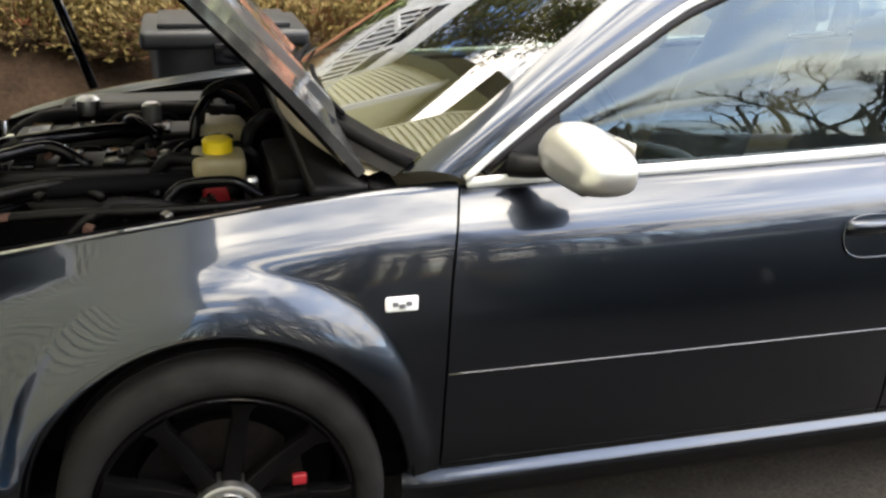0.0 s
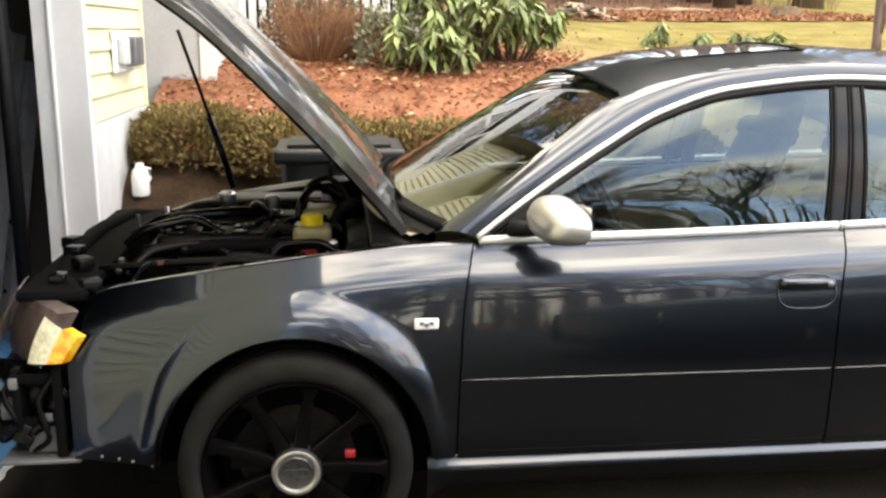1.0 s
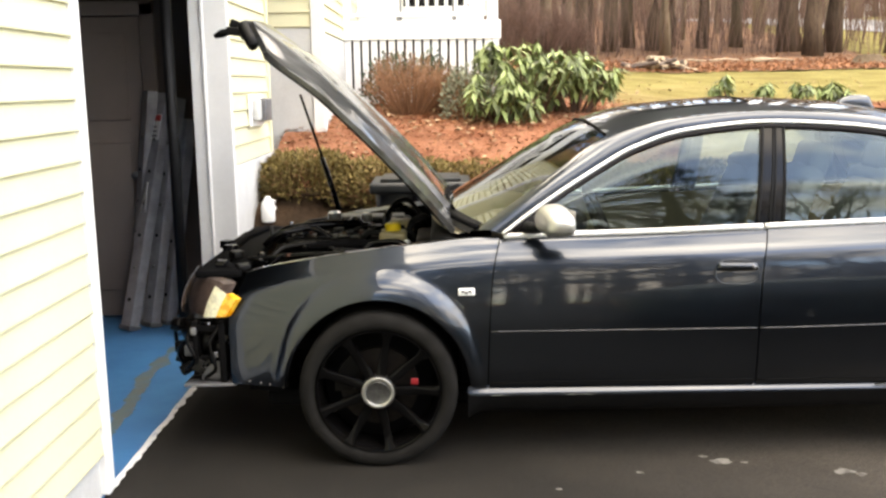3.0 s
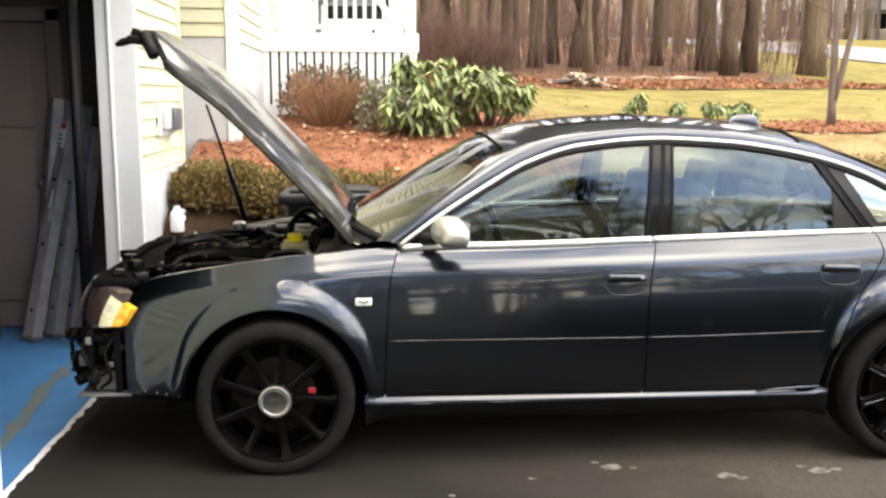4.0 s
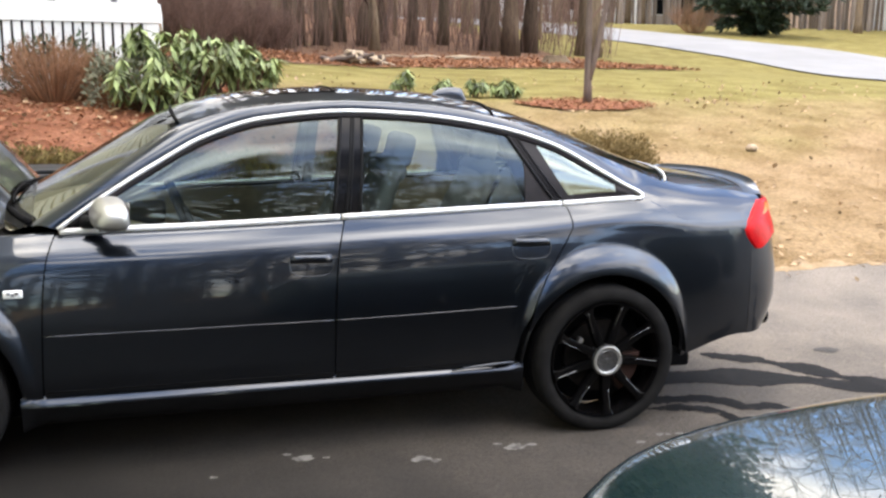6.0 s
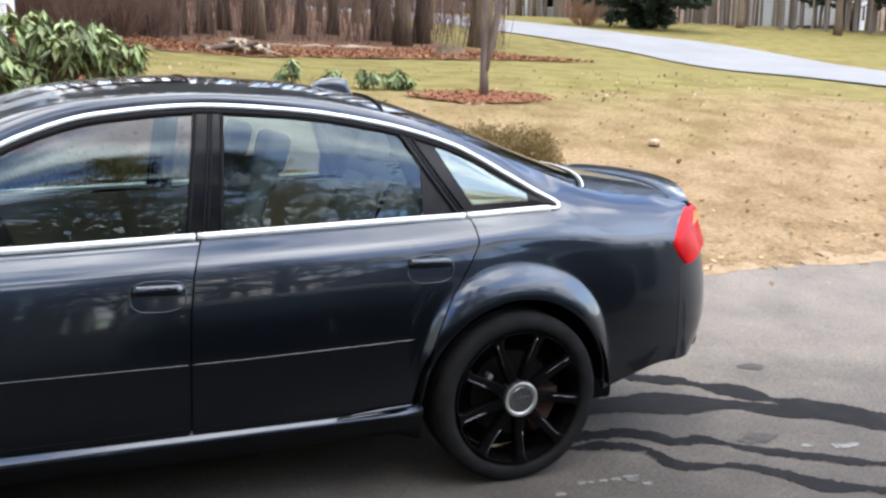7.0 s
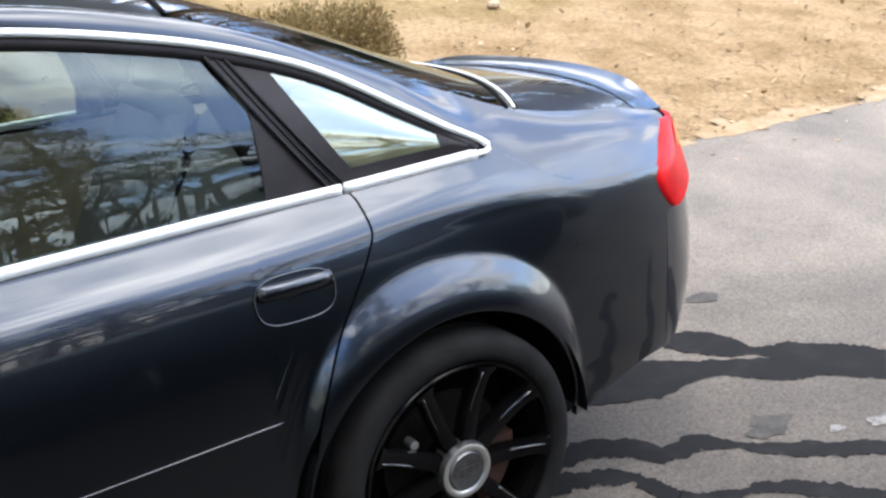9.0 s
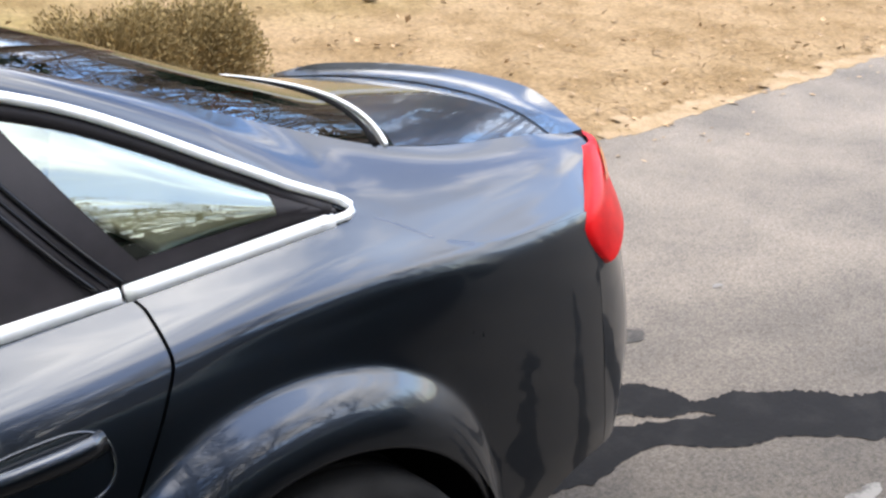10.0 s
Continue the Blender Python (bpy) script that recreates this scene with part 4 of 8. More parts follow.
    # dark inner shell behind the gaps and the wheel arches
    bm = side_panel(lambda z: -0.56, lambda z: 3.47, lambda x: max(under(x, 0.30, 0.012), lerp(0.30, 0.43, smoothstep(3.0, 3.40, x))), lambda x: top_at(x) - 0.03 if x < 0.5 else belt(x) - 0.03, side, 90, 10, inset=0.035)
    part("inner_shell", bm, seal_black, car)
    for ax in AXLES:
        def liner(u, v):
            a = radians(lerp(1, 179, u))
            return Vector((ax + (ARCHES[ax] + 0.008) * math.cos(a), side * lerp(0.50, flank(ax, 0.5) - 0.02, v), HUB_Z + (ARCHES[ax] + 0.008) * math.sin(a)))
        bm = grid(liner, 36, 3)
        part("wheel_arch_liner", bm, seal_black, car)
        bm = bmesh.new()
        c = bm.verts.new((ax, side * 0.52, HUB_Z))
        ring = [bm.verts.new((ax + (ARCHES[ax] + 0.008) * math.cos(radians(a)), side * 0.52, HUB_Z + (ARCHES[ax] + 0.008) * math.sin(radians(a)))) for a in range(-20, 201, 10)]
        for p, q in zip(ring, ring[1:]):
            bm.faces.new((c, p, q))
        part("wheel_arch_back", bm, seal_black, car)
        # turned-in lip of the arch
        bm = tube([Vector((ax + ARCHES[ax] * math.cos(radians(a)), flank(ax + ARCHES[ax] * math.cos(radians(a)), HUB_Z + ARCHES[ax] * math.sin(radians(a))) - 0.006, HUB_Z + ARCHES[ax] * math.sin(radians(a)))) for a in range(2, 179, 4)], 0.006, 6)
        part("arch_lip", sided(bm, side), paint, car)
        wheel(car, ax, side * 0.910, side, ax < 1)
    # tail lamp wrapped round the corner
    def tail_at(u, v, inset=0.0):
        z = lerp(0.785 + 0.060 * smoothstep(0.05, 0.45, u), 1.000, v)
        front_x = 3.468 + 0.062 * (max(0.42 - v, 0) / 0.42) ** 1.6 + 0.118 * (max(v - 0.42, 0) / 0.58) ** 1.25
        a = lerp(0, 1, u)
        x = front_x + (3.750 - 0.05 * v ** 2 - front_x) * math.sin(a * math.pi / 2) ** 1.05
        y = lerp(flank(front_x, z) + 0.004 + 0.012 * smoothstep(0.50, 0.95, v), 0.53, 1 - math.cos(a * math.pi / 2))
        return Vector((x - inset, y - inset, z))
    bm = facing(grid(tail_at, 24, 12), (1, 1, 0))
    rim(bm, (-0.01, -0.01, 0))
    tail = part("tail_lamp", sided(bm, side), red_lens, car, "red wrap-round tail lamp", crisp=60)
    bm = facing(grid(lambda u, v: tail_at(lerp(0.22, 0.98, u), lerp(0.66, 0.93, v)) + Vector((0.003, 0.002, 0)), 14, 3), (1, 1, 0))
    part("indicator_lens", sided(bm, side), orange_lens, tail, "orange indicator strip")
    # mirror
    def shell(u, v):
        a, b = 2 * math.pi * u, math.pi * (v - 0.5)
        c, s_ = math.cos(a), math.sin(a)
        cb = max(math.cos(b), 0.0) ** 0.42
        px = 0.064 * math.copysign(abs(math.sin(b)) ** 0.8, math.sin(b))
        py = 0.100 * math.copysign(abs(c) ** 0.55, c) * cb
        pz = (0.050 if s_ > 0 else 0.054) * math.copysign(abs(s_) ** 0.7, s_) * cb * (1.0 - 0.16 * py / 0.1)
        return Vector((0.724 + px * (1 - 0.18 * max(pz, 0) / 0.05) + 0.22 * py + 0.012 * max(pz, 0) / 0.05, 0.925 + py, 1.033 + pz - 0.15 * py))
    bm = grid(shell, 36, 18)
    bmesh.ops.remove_doubles(bm, verts=bm.verts, dist=1e-4)
    facing(bm, (0, 1, 0))
    mirror = part("door_mirror", sided(bm, side), alloy_silver, front_door, "satin silver door mirror on a black foot")
    bm = tube([(0.625, 0.765, 0.985), (0.66, 0.79, 0.985), (0.69, 0.83, 0.992), (0.715, 0.87, 1.0)], [0.036, 0.032, 0.026, 0.022], 14, flat=0.75)
    part("mirror_foot", sided(bm, side), black_plastic, mirror)
    bm = grid(lambda u, v: Vector((0.778 + 0.022 * u, lerp(0.862, 0.975, u), lerp(1.0, 1.075, v))), 4, 4)
    facing(bm, (1, 0, 0))
    part("mirror_glass", sided(bm, side), chrome, mirror)
    bm = facing(grid(lambda u, v: Vector((lerp(0.672, 0.765, u) + 0.02 * v, lerp(0.85, 0.985, v), 0.980 - 0.012 * math.sin(math.pi * u) * math.sin(math.pi * v))), 6, 6), (0, 0, -1))
    rim(bm, (0, 0, 0.018))
    part("mirror_underside", sided(bm, side), black_plastic, mirror)
    # headlamp: amber corner, bright reflector and clear cover
    def lamp_face(u, v, push=0.0):
        z = lerp(lerp(0.632, 0.595, u), lerp(0.705 + 0.065 * min(u * 4, 1), 0.772, u), v)
        a = u * math.pi / 2
        x = lerp(-0.592 - 0.048 * (1 - v), -0.925 + 0.075 * v ** 2, math.sin(a) ** 0.9)
        y = lerp(half_width(-0.58) + 0.0, 0.36, (1 - math.cos(a)) ** 0.9)
        return Vector((x + push, y - push * 0.6, z))
    bm = facing(grid(lambda u, v: lamp_face(lerp(0.20, 1, u), v, 0.03), 24, 6), (-1, 0.6, 0))
    rim(bm, (0.05, -0.02, 0))
    head = part("headlamp", sided(bm, side), lamp_inner, car, "clear-fronted headlamp with a smoky pinkish inside", crisp=50)
    bm = facing(grid(lambda u, v: lamp_face(lerp(0.20, 1, u), v), 24, 6), (-1, 0.6, 0))
    cover = part("lamp_cover", sided(bm, side), lens_glass, head)
    cover.visible_shadow = False
    bm = facing(grid(lambda u, v: lamp_face(lerp(0.0, 0.075, u), v) + Vector((0, 0.004, 0)), 8, 6), (-0.3, 1, 0))
    rim(bm, (0.02, -0.02, 0))
    part("corner_lens", sided(bm, side), amber_lens, head, "amber corner lens", crisp=50)
    bm = facing(grid(lambda u, v: lamp_face(lerp(0.075, 0.20, u), v) + Vector((0, 0.004, 0)), 8, 6), (-0.3, 1, 0))
    part("clear_corner_lens", sided(bm, side), clear_lens, head)

# roof, screens
def across(edge_t, v, crown, bow):
    p = ROOF_EDGE(edge_t)
    s = lerp(-1, 1, v)
    k = 1 - abs(s) ** 2.3
    return Vector((p.x + bow * k, p.y * s, p.z + crown * k))

def t_of(x):
    lo, hi = 0.0, 1.0
    for _ in range(30):
        mid = (lo + hi) / 2
        lo, hi = (mid, hi) if ROOF_EDGE(mid).x < x else (lo, mid)
    return lo
t_head, t_back, t_cowl, t_deck = t_of(0.99), t_of(2.33), t_of(0.42), t_of(3.15)
bm = facing(grid(lambda u, v: across(lerp(t_head, t_back, u), v, lerp(0.052, 0.050, u), lerp(-0.035, 0.04, u)), 40, 30), (0, 0, 1))
part("roof", bm, paint, car)
bm = facing(grid(lambda u, v: across(lerp(t_cowl, t_head - 0.004, u), v, lerp(0.03, 0.050, u), lerp(-0.16, -0.035, u)), 30, 26), (-0.4, 0, 1))
pane = part("windscreen", bm, screen_glass, car, "tinted windscreen")
pane.visible_shadow = False
bm = facing(grid(lambda u, v: across(lerp(t_cowl - 0.012, t_cowl + 0.010, u), v, lerp(0.03, 0.032, u), lerp(-0.165, -0.155, u)) + Vector((-0.002, 0, 0.004)), 4, 26), (-0.4, 0, 1))
part("screen_edge_band", bm, black_plastic, car, "black band along the foot of the windscreen")
bm = facing(grid(lambda u, v: across(lerp(t_back + 0.004, t_deck, u), v, lerp(0.050, 0.03, u), lerp(0.04, 0.17, u)), 30, 26), (0.4, 0, 1))
pane = part("rear_window", bm, screen_glass, car, "tinted rear window")
pane.visible_shadow = False
for a, b, nm in ((t_head - 0.006, t_head + 0.004, "roof_seam"), (t_back - 0.004, t_back + 0.008, "roof_seam")):
    f = 0 if a < 0.4 else 1
    bm = tube([across((a + b) / 2, v, 0.052, -0.035 if f == 0 else 0.04) + Vector((0, 0, 0.001)) for v in steps(0.02, 0.98, 26)], 0.007, 6)
    part(nm, bm, seal_black, car)
bm = tube([across(t_deck - 0.005, v, 0.03, 0.17) + Vector((0, 0, 0.004)) for v in steps(0.0, 1.0, 30)], 0.0042, 8)
part("rear_window_trim", bm, trim_metal, car, "bright strip below the rear window")
bm = tube([across(t_deck - 0.012, v, 0.03, 0.165) + Vector((0, 0, 0.000)) for v in steps(0.0, 1.0, 30)], 0.006, 8)
part("rear_window_seal", bm, seal_black, car)
# sliding roof panel line
for v in (0.17, 0.83):
    bm = tube([across(lerp(t_head, t_back, u), v, 0.052, 0) + Vector((0, 0, 0.0015)) for u in steps(0.08, 0.5, 14)], 0.003, 6)
    part("sunroof_seam", bm, seal_black, car)
for u in (0.09, 0.5):
    bm = tube([across(lerp(t_head, t_back, u), v, 0.052, 0) + Vector((0, 0, 0.0015)) for v in steps(0.17, 0.83, 20)], 0.003, 6)
    part("sunroof_seam", bm, seal_black, car)
# aerial housing
def fin_at(u, v):
    a = math.pi * v
    h = 0.062 * math.sin(min(u * 1.15, 1) * math.pi * 0.5) ** 0.6 * smoothstep(1.02, 0.86, u)
    return Vector((lerp(2.20, 2.37, u), 0.045 * math.cos(a) * lerp(0.6, 1, u), 1.462 + (-0.05 * u) * 0.7 + h * math.sin(a) ** 0.8))
bm = facing(grid(fin_at, 16, 12), (0, 0, 1))
part("aerial_housing", bm, paint, car, "small grey aerial housing on the roof")

# boot lid, lip spoiler, rear bumper
def deck_at(u, v):
    s = lerp(-1, 1, v)
    x = lerp(3.145 + 0.17 * (1 - abs(s) ** 2.3), 3.60 + 0.17 * (1 - abs(s) ** 2.2), u)
    half = lerp(0.668, 0.684, u)
    z = lerp(1.082, 1.014, min(u * 1.05, 1) ** 0.9) + 0.030 * (1 - abs(s) ** 2.2)
    return Vector((x, half * s, z))
bm = facing(grid(deck_at, 20, 34), (0, 0, 1))
rim(bm, (0, 0, -0.03))
boot = part("boot_lid", bm, paint, car, crisp=50)
for v in (0.0, 1.0):
    bm = tube([deck_at(u, v) + Vector((0, 0, -0.004)) for u in steps(0.0, 1.0, 16)], 0.005, 6)
    part("boot_seal", bm, seal_black, boot)
def lip_at(u, v):
    s = lerp(-1, 1, v)
    base = deck_at(0.88 + 0.12 * u, v)
    end = smoothstep(1.0, 0.60, abs(s))
    return base + Vector((0.035 * u, 0, 0.003 + 0.028 * end * u ** 1.4))
bm = facing(grid(lip_at, 8, 40), (0, 0, 1))
rim(bm, (0.004, 0, -0.022))
part("lip_spoiler", bm, paint, boot, "thin lip spoiler on the boot lid", crisp=40)
bm = facing(grid(lambda u, v: Vector((deck_at(1, v).x + lerp(0.03, 0.05, u), deck_at(1, v).y, lerp(0.70, 1.0 + 0.03 * (1 - abs(lerp(-1, 1, v)) ** 2.2), u))), 8, 30), (1, 0, 0))
part("boot_face", bm, paint, boot)
rear_plan = curve3([(3.504, 0.845, 0), (3.55, 0.832, 0), (3.62, 0.798, 0), (3.688, 0.742, 0), (3.738, 0.660, 0), (3.772, 0.54, 0), (3.795, 0.38, 0), (3.806, 0.20, 0), (3.81, 0.0, 0)])
bulge_at = curve((0.30, -0.13), (0.36, -0.095), (0.40, -0.058), (0.46, -0.010), (0.56, 0.024), (0.66, 0.022), (0.75, 0.006), (0.79, -0.004))


def bumper_at(u, v):
    """u goes round the tail from one side to the other, v upwards."""
    z = lerp(lerp(0.386, 0.365, smoothstep(0.05, 0.5, 1 - abs(lerp(-1, 1, u)))), 0.785 + 0.062 * smoothstep(0.03, 0.20, 1 - abs(lerp(-1, 1, u))), v)
    s = lerp(-1, 1, u)
    k = 1 - abs(s)
    p = rear_plan(k)
    q = rear_plan(min(k + 0.01, 1)) - rear_plan(max(k - 0.01, 0))
    out = Vector((-q.y, q.x, 0)).normalized()
    off = lerp(section_rear(z - 0.04) + 0.0005, bulge_at(z) - 0.004, smoothstep(0.0, 0.45, k))
    p = p + out * off
    return Vector((p.x, math.copysign(max(p.y, 0.0), s), z))


bm = facing(grid(bumper_at, 0, 16, us=steps(0.0, 1.0, 96)), (1, 0, 0))
rim(bm, lambda co: (-0.02 if co.x > 3.55 else 0.0, -math.copysign(0.012, co.y), 0.0))
part("rear_bumper", bm, paint, car, crisp=50)
for sy in (-0.58, 0.58):
    bm = lathe([(0.043, -0.10), (0.046, 0.0), (0.043, 0.004), (0.038, 0.0), (0.036, -0.10)], 28)
    bm.transform(Matrix.Translation((3.765, sy, 0.40)) @ Matrix.Rotation(radians(-90), 4, "Z"))
    part("tailpipe", bm, black_gloss, car, "dark oval tailpipe")
# floor pan
bm = box(-0.50, 3.30, -0.70, 0.70, 0.20, 0.27, 0.02)
part("floor_pan", bm, seal_black, car)
# ---- bonnet, engine bay, front end, cabin ----
HINGE, OPEN = Vector((0.335, 0, 0.958)), radians(52.5)


def bonnet_at(u, v, under_by=0.0):
    """The bonnet as it lies shut, swung up about its hinge."""
    s = lerp(-1, 1, v)
    half = lerp(0.700, 0.57, u ** 1.5) - 0.05 * smoothstep(0.90, 1.0, u)
    ln = 1.28 - 0.17 * smoothstep(0.50, 1.0, abs(s)) - 0.02 * abs(s)
    k = 1 - abs(s) ** 2.2
    x = -u * ln - 0.01 + 0.10 * (1 - u) * k * -1
    z = -0.145 * u ** 1.6 + 0.022 * k * (1 - 0.3 * u) - 0.026 * smoothstep(0.70, 1.0, u) + 0.018 * math.exp(-((abs(s) - 0.55) / 0.07) ** 2) * (1 - u)
    p = Vector((x, half * s, z - under_by))
    c, n_ = math.cos(OPEN), math.sin(OPEN)
    return HINGE + Vector((p.x * c + p.z * n_, p.y, -p.x * n_ + p.z * c))


bonnet_skin = facing(grid(bonnet_at, 36, 30), (0.6, 0, 0.8))
bonnet_in = Vector((-math.sin(OPEN), 0, -math.cos(OPEN)))
rim(bonnet_skin, bonnet_in * 0.022)
bonnet = part("bonnet", bonnet_skin, paint_dusty, car, "dusty grey bonnet propped open", crisp=40)
bm = facing(grid(lambda u, v: bonnet_at(lerp(0.02, 0.985, u), lerp(0.015, 0.985, v), 0.034 + 0.018 * (1 if 0.15 < u < 0.85 and (0.12 < v < 0.44 or 0.56 < v < 0.88) else 0)), 30, 30), (-0.6, 0, -0.8))
part("bonnet_lining", bm, engine_black, bonnet, "black underside lining")
# grille and latch left on the nose of the bonnet
bm = bmesh.new()
tube([bonnet_at(0.985, v, 0.03) + Vector((-0.03, 0, 0.005)) for v in steps(0.10, 0.90, 24)], 0.026, 8, bm)
part("bonnet_nose_bar", bm, black_plastic, bonnet)
for v in steps(0.30, 0.70, 6):
    bm = box(-0.05, 0.02, -0.05, 0.05, -0.018, 0.018, 0.006)
    bm.transform(Matrix.Translation(bonnet_at(1.0, v, 0.06) + Vector((-0.03, 0, -0.012 - 0.02 * math.sin(v * 31)))) @ Matrix.Rotation(0.5 + 0.4 * math.sin(v * 17), 4, "Y"))
    part("bonnet_latch", bm, black_plastic, bonnet)
for v, ln, dz in ((0.40, 0.20, -0.03), (0.56, 0.15, 0.012), (0.62, 0.10, -0.01)):
    p = bonnet_at(0.99, v, 0.03)
    bm = tube([p, p + Vector((-0.5 * ln, 0, 0.4 * dz)), p + Vector((-0.85 * ln, 0, dz)), p + Vector((-ln, 0, dz - 0.012))], [0.026, 0.020, 0.024, 0.012], 8, flat=0.8)
    part("latch_arm", bm, black_plastic, bonnet)
# gas strut on the far side
bm = tube([(-0.30, 0.56, 0.90), (-0.385, 0.559, 1.19)], 0.015, 10)
strut = part("bonnet_strut", bm, black_gloss, car, "black gas strut holding the bonnet")
bm = tube([(-0.385, 0.559, 1.19), (-0.492, 0.555, 1.535)], 0.0075, 8)
part("strut_rod", bm, black_gloss, strut)

# engine bay
bm = box(-0.80, 0.36, -0.70, 0.70, 0.45, 0.50, 0.01)
part("engine_bay_floor", bm, seal_black, car)
bm = box(0.34, 0.40, -0.72, 0.72, 0.30, 0.93, 0.01)
part("bulkhead", bm, seal_black, car)
for side in (-1, 1):
    bm = facing(grid(lambda u, v: Vector((lerp(-0.62, 0.36, u), side * (lerp(flank(lerp(-0.57, 0.36, u), top_at(lerp(-0.57, 0.36, u))) - 0.08, 0.60, v)), lerp(top_at(lerp(-0.57, 0.36, u)) - 0.015, 0.48, v))), 20, 8), (0, -side, 0.3))
    part("inner_wing", bm, seal_black, car)
bm = box(0.22, 0.40, -0.66, 0.66, 0.885, 0.925, 0.012)
part("scuttle_tray", bm, black_plastic, car)
# V-engine with plenum, covers and caps
bm = box(-0.55, 0.12, -0.26, 0.26, 0.50, 0.80, 0.05)
engine = part("engine", bm, engine_black, car, "black engine under an open bonnet")
for sy in (-0.15, 0.15):
    bm = box(-0.48, 0.08, sy - 0.085, sy + 0.085, 0.79, 0.868, 0.03, 3)
    part("engine_cover", bm, engine_black, engine, "ribbed black engine cover", crisp=40)
    for k in range(5):
        bm = box(-0.44 + 0.105 * k, -0.385 + 0.105 * k, sy - 0.07, sy + 0.07, 0.866, 0.876, 0.004)
        part("cover_rib", bm, black_gloss, engine)
for x, y, r, z, mt in ((-0.30, 0.33, 0.034, 0.90, chrome), (-0.12, 0.20, 0.026, 0.905, chrome), (-0.40, -0.02, 0.022, 0.885, engine_metal), (0.02, 0.05, 0.022, 0.90, engine_metal), (-0.18, -0.30, 0.018, 0.84, engine_metal), (0.11, -0.42, 0.018, 0.86, chrome)):
    bm = lathe([(0.0, 0.022), (r * 0.7, 0.022), (r, 0.014), (r, -0.02), (r * 0.9, -0.03), (0, -0.03)], 20)
    bm.transform(Matrix.Translation((x, y, z)) @ Matrix.Rotation(radians(90), 4, "X"))
    part("filler_cap", bm, mt, engine, "shiny round filler cap", crisp=30)
rng = random.Random(5)
for pts, r, mt in ((((-0.50, -0.30, 0.83), (-0.2, -0.34, 0.855), (0.08, -0.33, 0.85)), 0.022, seal_black),
                   (((-0.58, -0.05, 0.83), (-0.45, -0.10, 0.90), (-0.25, -0.05, 0.91), (-0.1, 0.06, 0.88)), 0.020, black_gloss),
                   (((-0.02, -0.12, 0.80), (0.0, -0.10, 0.95), (0.05, 0.0, 0.99), (0.14, 0.08, 0.93), (0.20, 0.10, 0.86)), 0.014, black_gloss),
                   (((0.10, -0.18, 0.82), (0.13, -0.15, 0.93), (0.18, -0.05, 0.94), (0.22, 0.05, 0.88)), 0.016, black_plastic),
                   (((-0.56, 0.30, 0.78), (-0.40, 0.36, 0.86), (-0.15, 0.40, 0.86), (0.12, 0.42, 0.84)), 0.024, black_plastic),
                   (((-0.62, -0.40, 0.80), (-0.30, -0.46, 0.83), (0.05, -0.50, 0.84), (0.25, -0.50, 0.86)), 0.012, engine_black),
                   (((-0.20, 0.10, 0.88), (-0.16, 0.0, 0.93), (-0.10, -0.10, 0.90)), 0.012, black_gloss)):
    p = curve3(pts)
    part("hose", tube(path_points(p, 18), r, 10), mt, engine)
rng = random.Random(15)
for k in range(16):
    x0, y0 = rng.uniform(-0.55, 0.05), rng.uniform(-0.55, 0.40)
    a, ln, lift = rng.uniform(-0.6, 0.6) + (0 if k % 3 else 1.4), rng.uniform(0.15, 0.40), rng.uniform(0.02, 0.07)
    z = 0.84 if abs(y0) < 0.3 else 0.78
    pts = [(x0, y0, z), (x0 + 0.3 * ln * math.cos(a), y0 + 0.3 * ln * math.sin(a), z + lift), (x0 + 0.75 * ln * math.cos(a), y0 + 0.75 * ln * math.sin(a), z + lift * 0.8), (min(x0 + ln * math.cos(a), 0.28), y0 + ln * math.sin(a), z - 0.03)]
    part("hose", tube(path_points(curve3(pts), 14), rng.uniform(0.006, 0.015), 8), (black_gloss, engine_black, black_plastic)[k % 3], engine)
for k in range(18):
    x, y = rng.uniform(-0.60, 0.22), rng.uniform(-0.56, 0.36)
    r = rng.uniform(0.005, 0.011)
    bm = lathe([(0.0, 0.012), (r, 0.012), (r * 1.1, 0.0), (r, -0.03)], 8)
    bm.transform(Matrix.Translation((x, y, (0.885 if abs(y) < 0.24 and x < 0.08 else 0.83) - 0.01)) @ Matrix.Rotation(radians(90) + rng.uniform(-0.5, 0.5), 4, "X"))
    part("hose_clip", bm, chrome if k % 2 else engine_metal, engine, crisp=30)
# pipes, unions and looms lying over the near bank
for pts, r, mt in ((((-0.52, -0.40, 0.80), (-0.46, -0.36, 0.845), (-0.30, -0.33, 0.860), (-0.22, -0.36, 0.83)), 0.014, engine_black),
                   (((-0.58, -0.18, 0.83), (-0.50, -0.20, 0.885), (-0.36, -0.16, 0.905), (-0.26, -0.20, 0.86)), 0.016, black_gloss),
                   (((-0.10, -0.44, 0.82), (-0.04, -0.42, 0.87), (0.06, -0.44, 0.88), (0.14, -0.46, 0.84)), 0.013, black_gloss),
                   (((0.00, -0.05, 0.88), (0.03, -0.03, 1.00), (0.09, 0.00, 1.02), (0.15, 0.02, 0.96), (0.18, 0.02, 0.88)), 0.011, black_plastic)):
    part("hose", tube(path_points(curve3(pts), 18), r, 10), mt, engine)
for k in range(26):
    x, y = rng.uniform(-0.62, 0.20), rng.uniform(-0.56, -0.10)
    bm = box(-0.014, 0.014, -0.010, 0.010, -0.008, 0.008, 0.003)
    bm.transform(Matrix.Translation((x, y, rng.uniform(0.80, 0.85) if y < -0.26 else 0.885)) @ Matrix.Rotation(rng.uniform(0, 3), 4, "Z") @ Matrix.Rotation(rng.uniform(-0.6, 0.6), 4, "X"))
    part("connector", bm, (engine_black, black_gloss, engine_metal, rust, black_gloss)[k % 5], engine)
